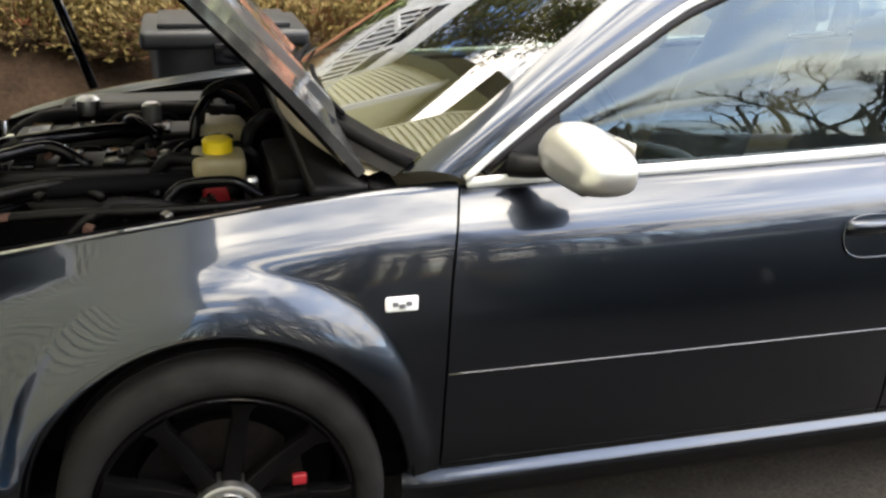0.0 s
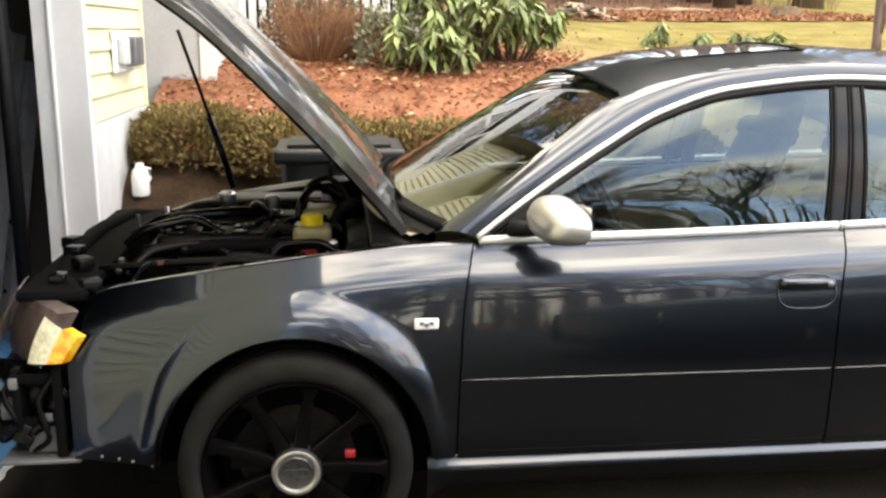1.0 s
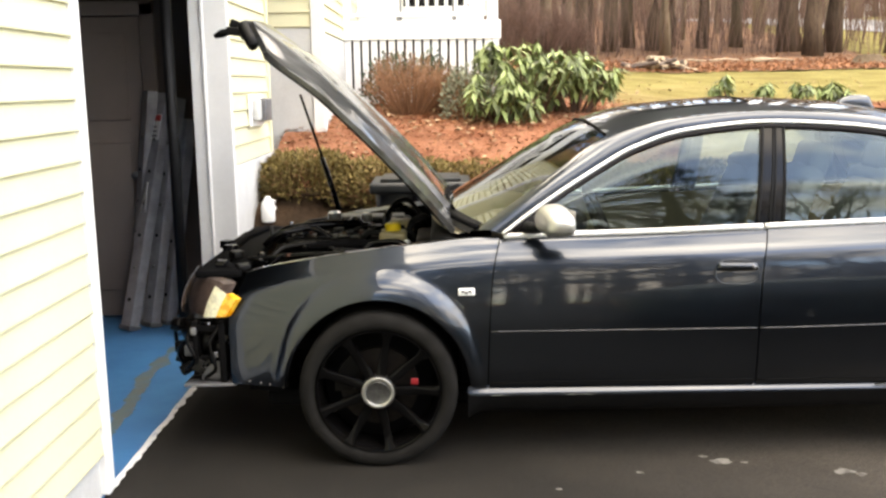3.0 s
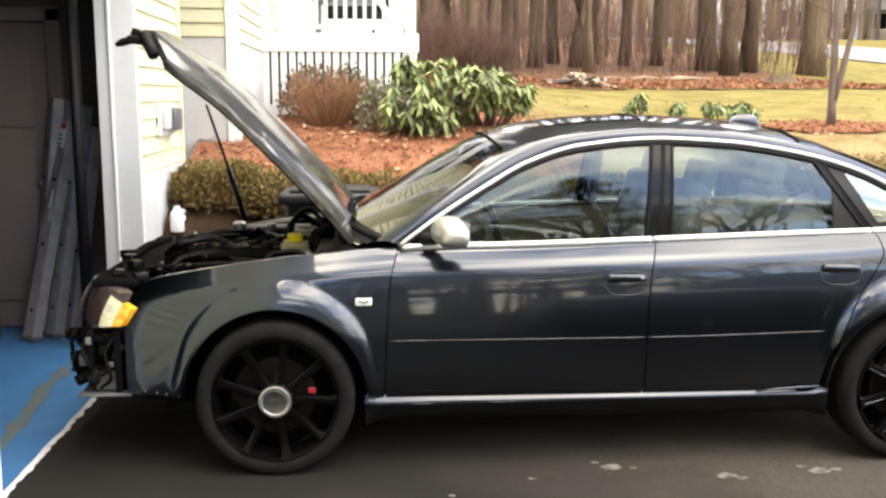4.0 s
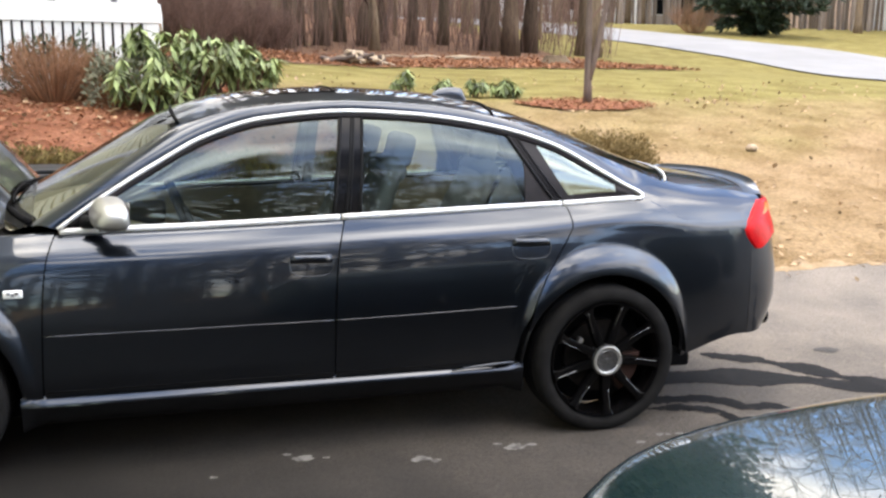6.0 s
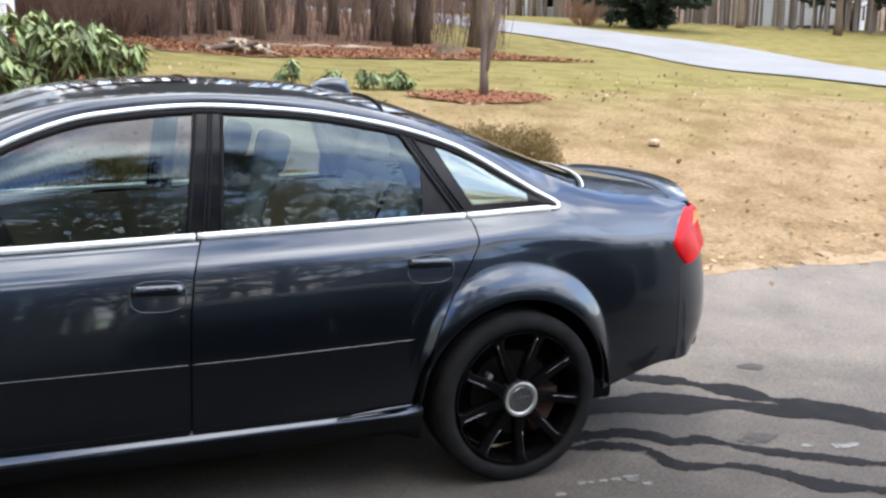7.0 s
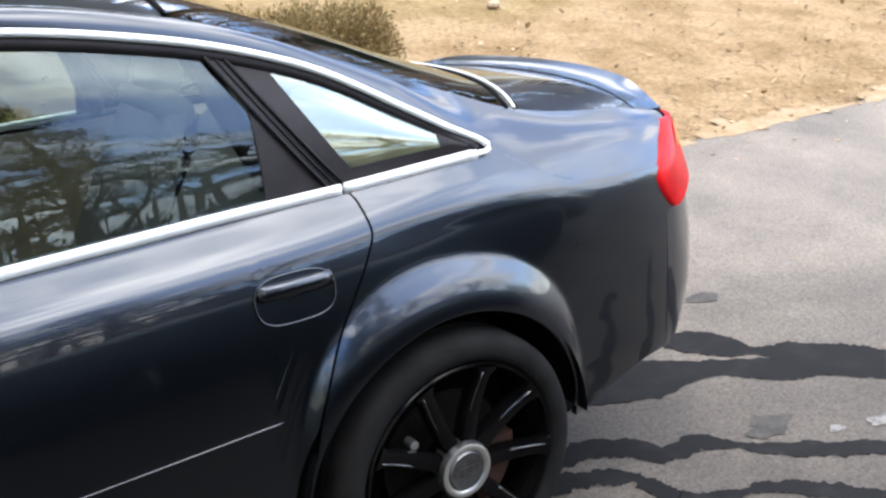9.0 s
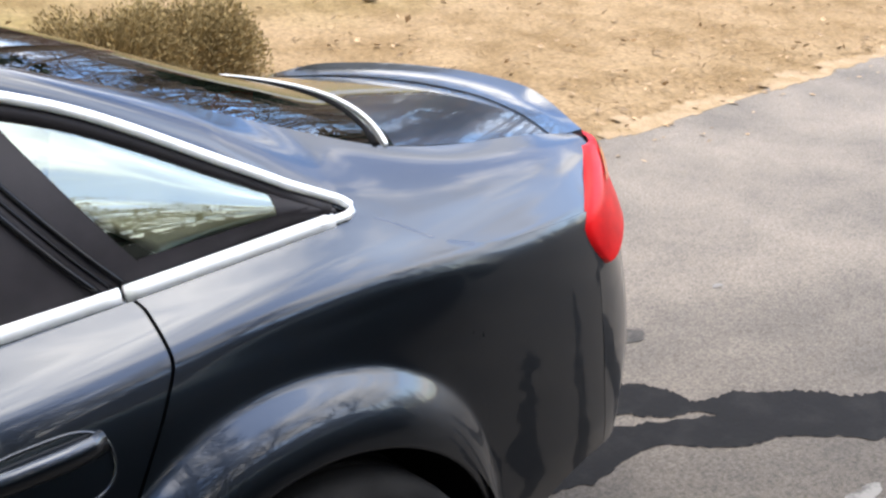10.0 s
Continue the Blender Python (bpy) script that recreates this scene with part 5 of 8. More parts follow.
# white tag and plugs along the near inner wing
bm = box(-0.012, 0.012, -0.004, 0.004, -0.020, 0.020, 0.002)
bm.transform(Matrix.Translation((-0.36, -0.60, 0.785)))
part("white_tag", bm, white_badge, engine, "small white paper tag")
for k in range(9):
    bm = box(-0.014, 0.014, -0.010, 0.010, -0.014, 0.014, 0.003)
    bm.transform(Matrix.Translation((-0.52 + 0.045 * k + rng.uniform(-0.01, 0.01), -0.585 + rng.uniform(-0.02, 0.02), 0.775 + rng.uniform(-0.015, 0.015))) @ Matrix.Rotation(rng.uniform(0, 1.5), 4, "Z"))
    part("connector", bm, (engine_black, steel_grey, black_gloss)[k % 3], engine)
# air box on the far side
bm = box(-0.40, 0.10, 0.42, 0.62, 0.66, 0.862, 0.03, 3)
air = part("air_box", bm, black_plastic, car, "black air filter box", crisp=40)
bm = box(-0.36, 0.06, 0.45, 0.59, 0.860, 0.876, 0.008)
part("air_box_lid", bm, bin_mat, air, crisp=40)
# brake fluid and coolant tanks by the bulkhead
bm = box(-0.020, 0.105, -0.355, -0.21, 0.848, 0.908, 0.018, 3)
tank = part("fluid_tank", bm, fluid_tank, car, "cream fluid tank with a yellow cap", crisp=40)
bm = lathe([(0.0, 0.022), (0.030, 0.022), (0.036, 0.016), (0.036, -0.012), (0, -0.012)], 24)
bm.transform(Matrix.Translation((0.042, -0.28, 0.920)) @ Matrix.Rotation(radians(90), 4, "X"))
part("tank_cap", bm, yellow_cap, tank, "yellow screw cap", crisp=30)
bm = box(0.00, 0.075, -0.350, -0.24, 0.79, 0.846, 0.012)
part("tank_label", bm, red_badge, tank, "red base of the tank")
bm = box(0.0, 0.13, -0.10, 0.05, 0.82, 0.925, 0.035, 3)
part("coolant_tank", bm, fluid_tank, car, "cream coolant tank", crisp=40)
bm = box(0.15, 0.30, -0.50, -0.12, 0.78, 0.90, 0.03)
part("servo_housing", bm, engine_black, car, crisp=40)

# stripped nose: slam panel, crash bar, brackets and loose plugs
bm = box(-0.80, -0.60, -0.66, 0.66, 0.765, 0.80, 0.015)
slam = part("slam_panel", bm, seal_black, car, "black radiator crossmember", crisp=40)
bm = tube([(-0.62, -0.64, 0.775), (-0.70, -0.52, 0.80), (-0.75, -0.2, 0.81), (-0.75, 0.2, 0.81), (-0.70, 0.52, 0.80), (-0.62, 0.64, 0.775)], 0.026, 10)
part("air_duct", bm, seal_black, slam)
for k, (x, y, z) in enumerate(((-0.70, -0.56, 0.81), (-0.66, -0.44, 0.83), (-0.72, -0.30, 0.835), (-0.60, -0.60, 0.80), (-0.78, -0.1, 0.825))):
    bm = box(-0.025, 0.025, -0.03, 0.03, -0.018, 0.018, 0.006)
    bm.transform(Matrix.Translation((x, y, z)) @ Matrix.Rotation(k * 0.7, 4, "Z"))
    part("plug", bm, engine_black if k % 2 else black_gloss, slam)
bm = box(-0.76, -0.66, -0.62, 0.62, 0.30, 0.76, 0.02)
part("radiator", bm, engine_black, car, "black radiator and coolers", crisp=40)
bm = tube([(-0.72, -0.70, 0.50), (-0.86, -0.52, 0.50), (-0.90, -0.2, 0.50), (-0.90, 0.2, 0.50), (-0.86, 0.52, 0.50), (-0.72, 0.70, 0.50)], 0.05, 8, flat=1.1)
part("crash_bar", bm, engine_black, car, "bare black crash bar")
bracket_boxes = ((-0.86, -0.70, -0.66, -0.58, 0.43, 0.50), (-0.80, -0.775, -0.76, -0.70, 0.36, 0.60), (-0.685, -0.655, -0.775, -0.72, 0.335, 0.60),
                 (-0.80, -0.66, -0.765, -0.745, 0.555, 0.585), (-0.79, -0.665, -0.75, -0.72, 0.42, 0.445), (-0.90, -0.78, -0.60, -0.50, 0.34, 0.46), (-0.66, -0.60, -0.70, -0.62, 0.34, 0.60))
for x0, x1, y0, y1, z0, z1 in bracket_boxes:
    part("bumper_bracket", box(x0, x1, y0, y1, z0, z1, 0.008), seal_black, car, crisp=40)
bm = box(-0.775, -0.690, -0.735, -0.722, 0.335, 0.425, 0.004)
part("air_deflector", bm, steel_grey, car, "dull grey plastic air deflector")
for k in range(6):
    bm = box(-0.012, 0.012, -0.006, 0.006, -0.016, 0.016, 0.003)
    bm.transform(Matrix.Translation((-0.79 + 0.028 * k, -0.768 + 0.004 * (k % 2), 0.56 - 0.035 * (k * 5 % 6))) @ Matrix.Rotation(0.5 * k, 4, "Y"))
    part("bracket_clip", bm, (steel_grey, engine_black, black_gloss)[k % 3], car)
for pts in (((-0.68, -0.76, 0.58), (-0.72, -0.78, 0.50), (-0.70, -0.78, 0.40), (-0.75, -0.76, 0.35)), ((-0.78, -0.74, 0.60), (-0.82, -0.76, 0.52), (-0.79, -0.76, 0.44), (-0.84, -0.72, 0.38))):
    part("loose_cable", tube(path_points(curve3(pts), 14), 0.009, 6), engine_black, car)
for k, (x, y, z) in enumerate(((-0.90, -0.56, 0.44), (-0.86, -0.64, 0.36), (-0.92, -0.50, 0.38), (-0.82, -0.72, 0.47), (-0.78, -0.74, 0.40), (-0.90, -0.60, 0.55))):
    bm = box(-0.028, 0.028, -0.02, 0.02, -0.022, 0.022, 0.005)
    bm.transform(Matrix.Translation((x, y, z)) @ Matrix.Rotation(k * 1.1, 4, "X") @ Matrix.Rotation(k * 0.5, 4, "Z"))
    part("loose_plug", bm, engine_black if k != 3 else steel_grey, car)
for pts in (((-0.70, -0.70, 0.55), (-0.84, -0.70, 0.50), (-0.90, -0.62, 0.42), (-0.88, -0.58, 0.34)), ((-0.74, -0.66, 0.58), (-0.93, -0.55, 0.56), (-0.94, -0.50, 0.44))):
    part("loose_cable", tube(path_points(curve3(pts), 14), 0.008, 6), engine_black, car)
bm = box(-0.84, -0.62, -0.78, 0.78, 0.318, 0.330, 0.003)
part("splash_tray", bm, steel_grey, car, "thin grey undertray edge")
for k, x in enumerate((-0.55, -0.50, -0.46, -0.40)):
    bm = lathe([(0.0, -0.003), (0.0045, -0.003), (0.0045, 0.003)], 8)
    bm.transform(Matrix.Translation((x, -flank(x, 0.36) - 0.001, 0.352 - 0.004 * k)))
    part("wing_screw", bm, steel_grey, car)

# cabin
bm = facing(grid(lambda u, v: Vector((lerp(0.34, 0.92, u) - 0.12 * (1 - (2 * v - 1) ** 2) * (1 - u), lerp(-0.66, 0.66, v), lerp(0.945, 0.93, u) + 0.045 * math.sin(math.pi * min(u * 1.1, 1)) - 0.20 * smoothstep(0.88, 1.0, u))), 18, 20), (0, 0, 1))
dash = part("dashboard", bm, tan_leather, car, "cream dashboard")
part("instrument_hood", box(0.74, 0.92, -0.52, -0.22, 0.93, 1.0, 0.03, 3), interior_dark, dash, crisp=40)
def ring_wheel(u, v):
    a, b = 2 * math.pi * u, 2 * math.pi * v
    r = 0.185 + 0.016 * math.cos(b)
    return Vector((0.016 * math.sin(b), r * math.cos(a), r * math.sin(a)))
bm = grid(ring_wheel, 36, 10)
bmesh.ops.remove_doubles(bm, verts=bm.verts, dist=1e-5)
box(-0.02, 0.03, -0.07, 0.07, -0.06, 0.05, 0.02, 2, bm)
for a in (0, 120, 240):
    tube([(0, 0, 0), (0, 0.18 * math.cos(radians(a - 90)), 0.18 * math.sin(radians(a - 90)))], 0.016, 8, bm)
bm.transform(Matrix.Translation((1.00, -0.37, 0.93)) @ Matrix.Rotation(radians(-22), 4, "Y"))
part("steering_wheel", bm, interior_dark, car, "black steering wheel")
for sx, sy, wide, mt in ((1.35, -0.37, 0.25, grey_leather), (1.35, 0.37, 0.25, grey_leather), (2.02, -0.36, 0.30, grey_leather), (2.02, 0.36, 0.30, grey_leather)):
    def cushion(u, v):
        a, h = 2 * math.pi * u, v
        c, s_ = math.cos(a), math.sin(a)
        w = wide * (1 - 0.25 * h ** 2)
        th = 0.075 * (1 - 0.3 * h)
        return Vector((sx + 0.30 + 0.24 * h + th * math.copysign(abs(c) ** 0.6, c), sy + w * math.copysign(abs(s_) ** 0.5, s_), 0.52 + (0.62 if sx < 2 else 0.54) * h))
    bm = grid(cushion, 28, 10)
    zt = 1.14 if sx < 2 else 1.06
    tube([(sx + 0.54, sy - wide * 0.7, zt), (sx + 0.55, sy, zt + 0.015), (sx + 0.54, sy + wide * 0.7, zt)], 0.055, 10, bm)
    seat = part("seat_back", bm, mt, car, "leather seat back")
    bm = box(-0.045, 0.045, -0.125, 0.125, -0.075, 0.075, 0.04, 4)
    bm.transform(Matrix.Translation((sx + (0.60 if sx < 2 else 0.57), sy, 1.225 if sx < 2 else 1.17)) @ Matrix.Rotation(radians(14), 4, "Y"))
    part("headrest", bm, mt, seat)
    part("seat_cushion", box(sx - 0.22, sx + 0.34, sy - wide, sy + wide, 0.42, 0.58, 0.06, 3), mt, seat)
part("parcel_shelf", box(2.72, 3.22, -0.60, 0.60, 0.985, 1.005, 0.006), tan_leather, car)
bm = facing(grid(lambda u, v: across(lerp(t_head, t_back, u), lerp(0.03, 0.97, v), 0.03, 0.0) + Vector((0, 0, -0.035)), 14, 12), (0, 0, -1))
part("headlining", bm, grey_leather, car)
for side in (-1, 1):
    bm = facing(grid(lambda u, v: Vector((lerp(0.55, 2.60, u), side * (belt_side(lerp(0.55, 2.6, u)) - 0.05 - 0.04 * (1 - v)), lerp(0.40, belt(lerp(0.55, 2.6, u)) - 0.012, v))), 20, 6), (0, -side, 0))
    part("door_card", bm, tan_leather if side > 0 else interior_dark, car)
    for (p0, p1) in (((1.66, 0.66, 0.98), (1.69, 0.575, 1.385)), ((2.47, 0.70, 1.02), (2.36, 0.585, 1.33))):
        bm = tube([(p0[0], side * (p0[1] - 0.02), p0[2]), (p1[0], side * (p1[1] - 0.02), p1[2])], 0.03, 8)
        part("inner_pillar", bm, interior_dark, car)
part("rear_mirror", box(0.93, 0.97, -0.11, 0.11, 1.30, 1.36, 0.012), interior_dark, car)
# wiper and black screen base
bm = tube([across(t_cowl + 0.004, v, 0.03, -0.16) + Vector((-0.012, 0, -0.004)) for v in steps(0, 1, 24)], 0.014, 8)
part("cowl_seal", bm, seal_black, car)
for v0, v1 in ((0.20, 0.50), (0.52, 0.80)):
    bm = tube([across(t_cowl + 0.008 + 0.012 * k / 8, lerp(v0, v1, k / 8), 0.03, -0.16) + Vector((-0.006, 0, 0.014)) for k in range(9)], 0.007, 6)
    part("wiper", bm, seal_black, car)
# ---- garage and house ----
GX = -1.03          # outer face of the garage front
D0, D1 = 1.495, 3.90  # door opening


def clapboards(parent, x0, y0, x1, y1, z0, z1, out, pitch=0.113):
    """Lapped boards on a wall from (x0, y0) to (x1, y1); out is the wall's outward direction."""
    ln = math.hypot(x1 - x0, y1 - y0)
    d = Vector((x1 - x0, y1 - y0, 0)) / ln
    o = Vector((*out, 0))
    prof = [(0.0, 0.0), (0.019, 0.001), (0.020, 0.006), (0.005, pitch + 0.012), (0.0, pitch + 0.012)]
    verts, faces = [], []
    for e in (0, ln):
        for q, z in prof:
            p = d * e + o * q
            verts.append((p.x, p.y, z))
    for k in range(5):
        faces.append((k, (k + 1) % 5, 5 + (k + 1) % 5, 5 + k))
    faces += [(4, 3, 2, 1, 0), (5, 6, 7, 8, 9)]
    me = raw_mesh("clapboard", verts, faces, siding_mat)
    bm = bmesh.new()
    bm.from_mesh(me)
    bmesh.ops.recalc_face_normals(bm, faces=bm.faces)
    bm.to_mesh(me)
    bm.free()
    for k in range(int((z1 - z0) / pitch)):
        ob = new("clapboard", me)
        ob.parent = parent
        ob.location = (x0, y0, z0 + k * pitch + 0.002 * math.sin(k * 7.1))


def wall(name, x0, x1, y0, y1, z0, z1, mat, label):
    return solo(name, box(x0, x1, y0, y1, z0, z1), mat, label, "wall", kind="structure", smooth=False)


wall_front = wall("wall_front", GX - 0.15, GX, -4.7, D0 - 0.02, 0.19, 5.6, siding_mat, "pale yellow clapboard garage front in full sun")
clapboards(wall_front, GX, -4.6, GX, D0 - 0.070, 0.185, 5.5, (1, 0))
wall_far = wall("wall_far", GX - 0.15, GX, D1 + 0.02, 5.30, 1.09, 5.6, siding_mat, "pale yellow clapboard wall beside the garage door")
clapboards(wall_far, GX, D1 + 0.045, GX, 5.262, 1.09, 5.5, (1, 0))
wall_head = wall("wall_head", GX - 0.15, GX, D0 - 0.02, D1 + 0.02, 2.45, 5.6, siding_mat, "pale yellow wall over the garage door")
clapboards(wall_head, GX, D0 - 0.02, GX, D1 + 0.02, 2.6, 5.5, (1, 0))
wall("foundation_near", GX - 0.16, GX - 0.004, -4.7, D0 - 0.02, -0.1, 0.19, concrete, "grey concrete foundation strip")
wall("foundation_far", GX - 0.16, GX + 0.03, D1 + 0.04, 5.37, -0.1, 1.085, concrete, "pale concrete foundation wall")


def board(name, x0, x1, y0, y1, z0, z1, mat=None, label="white painted trim board", bevel=0.004):
    return solo(name, box(x0, x1, y0, y1, z0, z1, bevel, 1), mat or white_paint, label, "trim", kind="structure", smooth=False)


board("trim_near", GX - 0.01, GX + 0.026, D0 - 0.075, D0, 0.02, 2.6)
board("trim_far", GX - 0.205, GX + 0.034, D1, D1 + 0.040, -0.02, 2.6)
board("trim_head", GX - 0.01, GX + 0.032, D0, D1, 2.45, 2.6)
board("jamb_near", GX - 0.24, GX - 0.012, D0 - 0.03, D0 - 0.004, 0.0, 2.45)
board("trim_corner", GX - 0.05, GX + 0.030, 5.264, 5.325, 1.09, 5.6, siding_mat, "yellow corner board")
# raised strips of the weather stop on the far jamb
board("door_stop", GX - 0.130, GX - 0.112, D1 - 0.014, D1 - 0.001, 0.0, 2.45)
# overhead door track
bm = tube([(GX - 0.33, D1 - 0.02, 0.05), (GX - 0.33, D1 - 0.02, 2.2)], 0.03, 6, flat=1.5)
solo("door_track", bm, black_plastic, "dark steel overhead door track", "door track")

# outlet box on the far wall
ob = thing("outlet_box", GX + 0.02, 4.74, 1.42, "grey outdoor outlet box on the yellow wall", "outlet box")
part("back_plate", box(0.0, 0.02, -0.27, 0.18, -0.11, 0.11, 0.006), white_paint, ob)
part("cover", box(0.02, 0.085, -0.05, 0.17, -0.08, 0.08, 0.012), steel_grey, ob, "grey weatherproof cover")
part("cover", box(0.02, 0.06, -0.22, -0.08, -0.07, 0.075, 0.012), concrete, ob)

# garage interior
solo("floor", box(-7.5, GX + 0.0, -4.0, 4.45, -0.1, 0.012), blue_floor, "blue painted garage floor with scuffs", "floor", kind="structure", smooth=False)
bm = bmesh.new()
n = 140
prev = None
for i in range(n + 1):
    y = lerp(D0 - 0.05, D1 + 0.02, i / n)
    a = bm.verts.new((GX - 0.010 + 0.012 * noise.noise((y * 5, 0, 0)), y, 0.0145))
    b = bm.verts.new((GX + 0.016 + 0.022 * noise.noise((y * 14, 4, 0)), y, 0.009))
    if prev:
        bm.faces.new((prev[0], a, b, prev[1]))
    prev = (a, b)
facing(bm, (0, 0, 1))
solo("threshold", bm, concrete, "worn pale concrete lip of the garage floor", "threshold", kind="structure")
ribbon("scuff_mark", [(-1.16, 1.5), (-1.24, 1.9), (-1.27, 2.4), (-1.33, 3.0), (-1.36, 3.6)], 0.09, 0.0150, scuff_mat, "brown scuff worn into the blue floor", "stain", 9)
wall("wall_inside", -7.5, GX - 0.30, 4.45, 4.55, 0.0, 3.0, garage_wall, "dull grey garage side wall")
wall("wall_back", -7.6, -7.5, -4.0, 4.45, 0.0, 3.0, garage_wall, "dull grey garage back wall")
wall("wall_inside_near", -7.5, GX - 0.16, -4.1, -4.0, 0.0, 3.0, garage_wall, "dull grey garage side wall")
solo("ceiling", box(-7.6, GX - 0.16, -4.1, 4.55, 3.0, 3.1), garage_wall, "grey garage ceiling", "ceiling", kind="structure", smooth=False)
# inside door with panels
door = thing("door_1", -2.15, 4.44, 0.0, "closed grey panelled door inside the garage", "door", kind="structure")
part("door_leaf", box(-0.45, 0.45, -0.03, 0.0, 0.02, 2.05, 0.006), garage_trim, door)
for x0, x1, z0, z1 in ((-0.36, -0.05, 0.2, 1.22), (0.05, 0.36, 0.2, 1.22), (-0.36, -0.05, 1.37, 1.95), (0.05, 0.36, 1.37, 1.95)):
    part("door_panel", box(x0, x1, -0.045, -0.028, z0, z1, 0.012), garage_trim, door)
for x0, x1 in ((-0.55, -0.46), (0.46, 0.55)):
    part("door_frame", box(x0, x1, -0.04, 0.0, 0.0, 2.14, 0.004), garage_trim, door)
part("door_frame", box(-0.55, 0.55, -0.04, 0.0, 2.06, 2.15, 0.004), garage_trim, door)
part("door_knob", lathe([(0, -0.06), (0.025, -0.055), (0.028, -0.035), (0.012, -0.03), (0.012, 0)], 16, m=Matrix.Translation((0.38, -0.03, 1.0))), steel_grey, door)


def rail_beam(x, y, tx, tz, w, label, sticker=False):
    """A long steel rail that leans on the wall."""
    ob = thing("steel_rail", x, y, 0.012, label, "steel rail", "rails leaning in the garage")
    ln = math.hypot(tx, tz, 4.36 - y)
    way = Vector((tx, 4.36 - y, tz)).normalized()
    m = way.to_track_quat("Z", "Y").to_matrix().to_4x4() @ Matrix.Rotation(math.pi, 4, "Z")
    for nm, x0, x1, y0, y1 in (("web", -w, w, -0.035, -0.028), ("flange", -w, -w + 0.008, -0.028, 0.035), ("flange", w - 0.008, w, -0.028, 0.035)):
        bm = box(x0, x1, y0, y1, 0, ln, 0.002, 1)
        bm.transform(m)
        part(nm, bm, rail_steel, ob, smooth=False)
    bm = box(-w * 1.15, w * 1.15, -0.045, 0.05, -0.0, 0.03, 0.004, 1)
    bm.transform(m)
    part("foot_plate", bm, steel_grey, ob, smooth=False)
    for k in range(6):
        bm = lathe([(0, -0.006), (0.012, -0.006), (0.012, 0.006)], 10, m=m @ Matrix.Translation((0, -0.038, 0.2 + k * (ln - 0.3) / 6)))
        part("bolt", bm, engine_metal if k % 2 else engine_black, ob)
    if sticker:
        bm = box(-0.042, 0.042, -0.040, -0.0365, ln * 0.80, ln * 0.80 + 0.17, 0.001)
        bm.transform(m)
        lab = part("warning_label", bm, white_badge, ob, "white warning label with a red header")
        bm = box(-0.041, 0.041, -0.0425, -0.0402, ln * 0.80 + 0.125, ln * 0.80 + 0.165, 0.001)
        bm.transform(m)
        part("label_header", bm, red_label, lab)
        for k in range(3):
            bm = box(-0.026, 0.020 - 0.006 * k, -0.0415, -0.0402, ln * 0.80 + 0.02 + 0.03 * k, ln * 0.80 + 0.032 + 0.03 * k)
            bm.transform(m)
            part("label_bar", bm, steel_grey, lab, smooth=False)
        for lean in (-1, 1):
            bm = box(-0.006, 0.006, -0.044, -0.0366, -0.20, 0.0, 0.001)
            bm.transform(m @ Matrix.Translation((0.004 * lean, 0, ln * 0.62)) @ Matrix.Rotation(lean * 0.14, 4, "Y"))
            part("strap", bm, chrome, ob, "bright metal strap")
    return ob


rail_beam(-1.775, 4.04, 0.25, 1.53, 0.052, "grey steel rail with a warning label leaning on the wall", True)
rail_beam(-1.655, 4.12, 0.20, 1.50, 0.05, "plain grey steel rail leaning on the wall")
rail_beam(-1.56, 4.18, 0.17, 1.36, 0.045, "dark steel rail leaning on the wall")
rail_beam(-1.80, 4.26, 0.17, 1.55, 0.07, "dark steel rail leaning on the wall")
ob = thing("cardboard_box", -2.25, 3.95, 0.012, "brown cardboard box in the dark garage", "box")
part("carton", box(-0.25, 0.25, -0.2, 0.2, 0, 0.75, 0.01), cardboard, ob)
part("flap", box(-0.25, 0.25, -0.2, -0.005, 0.752, 0.758), cardboard, ob)
part("flap", box(-0.25, 0.25, 0.005, 0.2, 0.752, 0.758), cardboard, ob)
wall("wall_side", -7.6, GX - 0.15, -4.7, -4.55, 0.0, 5.6, siding_mat, "pale yellow garage side wall")
wall("wall_rear", -7.75, -7.6, -4.7, 5.42, 0.0, 5.6, siding_mat, "pale yellow garage rear wall")

# house: bay, return and porch
HX, HY, PY = -0.69, 5.96, 7.80
wall_bay = wall("wall_bay", -6.0, HX, HY, HY + 0.15, 2.05, 4.6, siding_mat, "pale yellow clapboard house wall")
clapboards(wall_bay, -1.6, HY, HX - 0.06, HY, 2.06, 4.5, (0, -1))
wall_return = wall("wall_return", HX - 0.15, HX, HY + 0.15, 9.4, 2.02, 4.6, siding_mat, "pale yellow clapboard return wall")
clapboards(wall_return, HX, HY + 0.06, HX, PY + 1.5, 2.03, 4.5, (1, 0))
wall("foundation_bay", -6.0, HX + 0.012, HY - 0.012, HY + 0.14, 0.8, 2.05, concrete, "grey painted concrete foundation")
wall("foundation_return", HX - 0.14, HX + 0.012, HY + 0.14, 9.3, 0.8, 2.02, concrete, "grey painted concrete foundation")
board("corner_board", HX - 0.07, HX + 0.03, HY - 0.03, HY + 0.07, 0.9, 4.6)
wall_porch = wall("wall_porch", HX, 0.80, 9.4, 9.55, 2.2, 4.6, white_paint, "white wall behind the porch")
win = thing("window_1", 0.25, 9.39, 2.4, "white framed window behind the porch", "window", kind="structure")
part("window_frame", box(-0.45, 0.45, -0.04, 0.0, 0.0, 1.5, 0.006), white_paint, win)
part("pane", box(-0.38, 0.38, -0.05, -0.042, 0.08, 0.72), black_gloss, win)
part("pane", box(-0.38, 0.38, -0.05, -0.042, 0.78, 1.42), black_gloss, win)
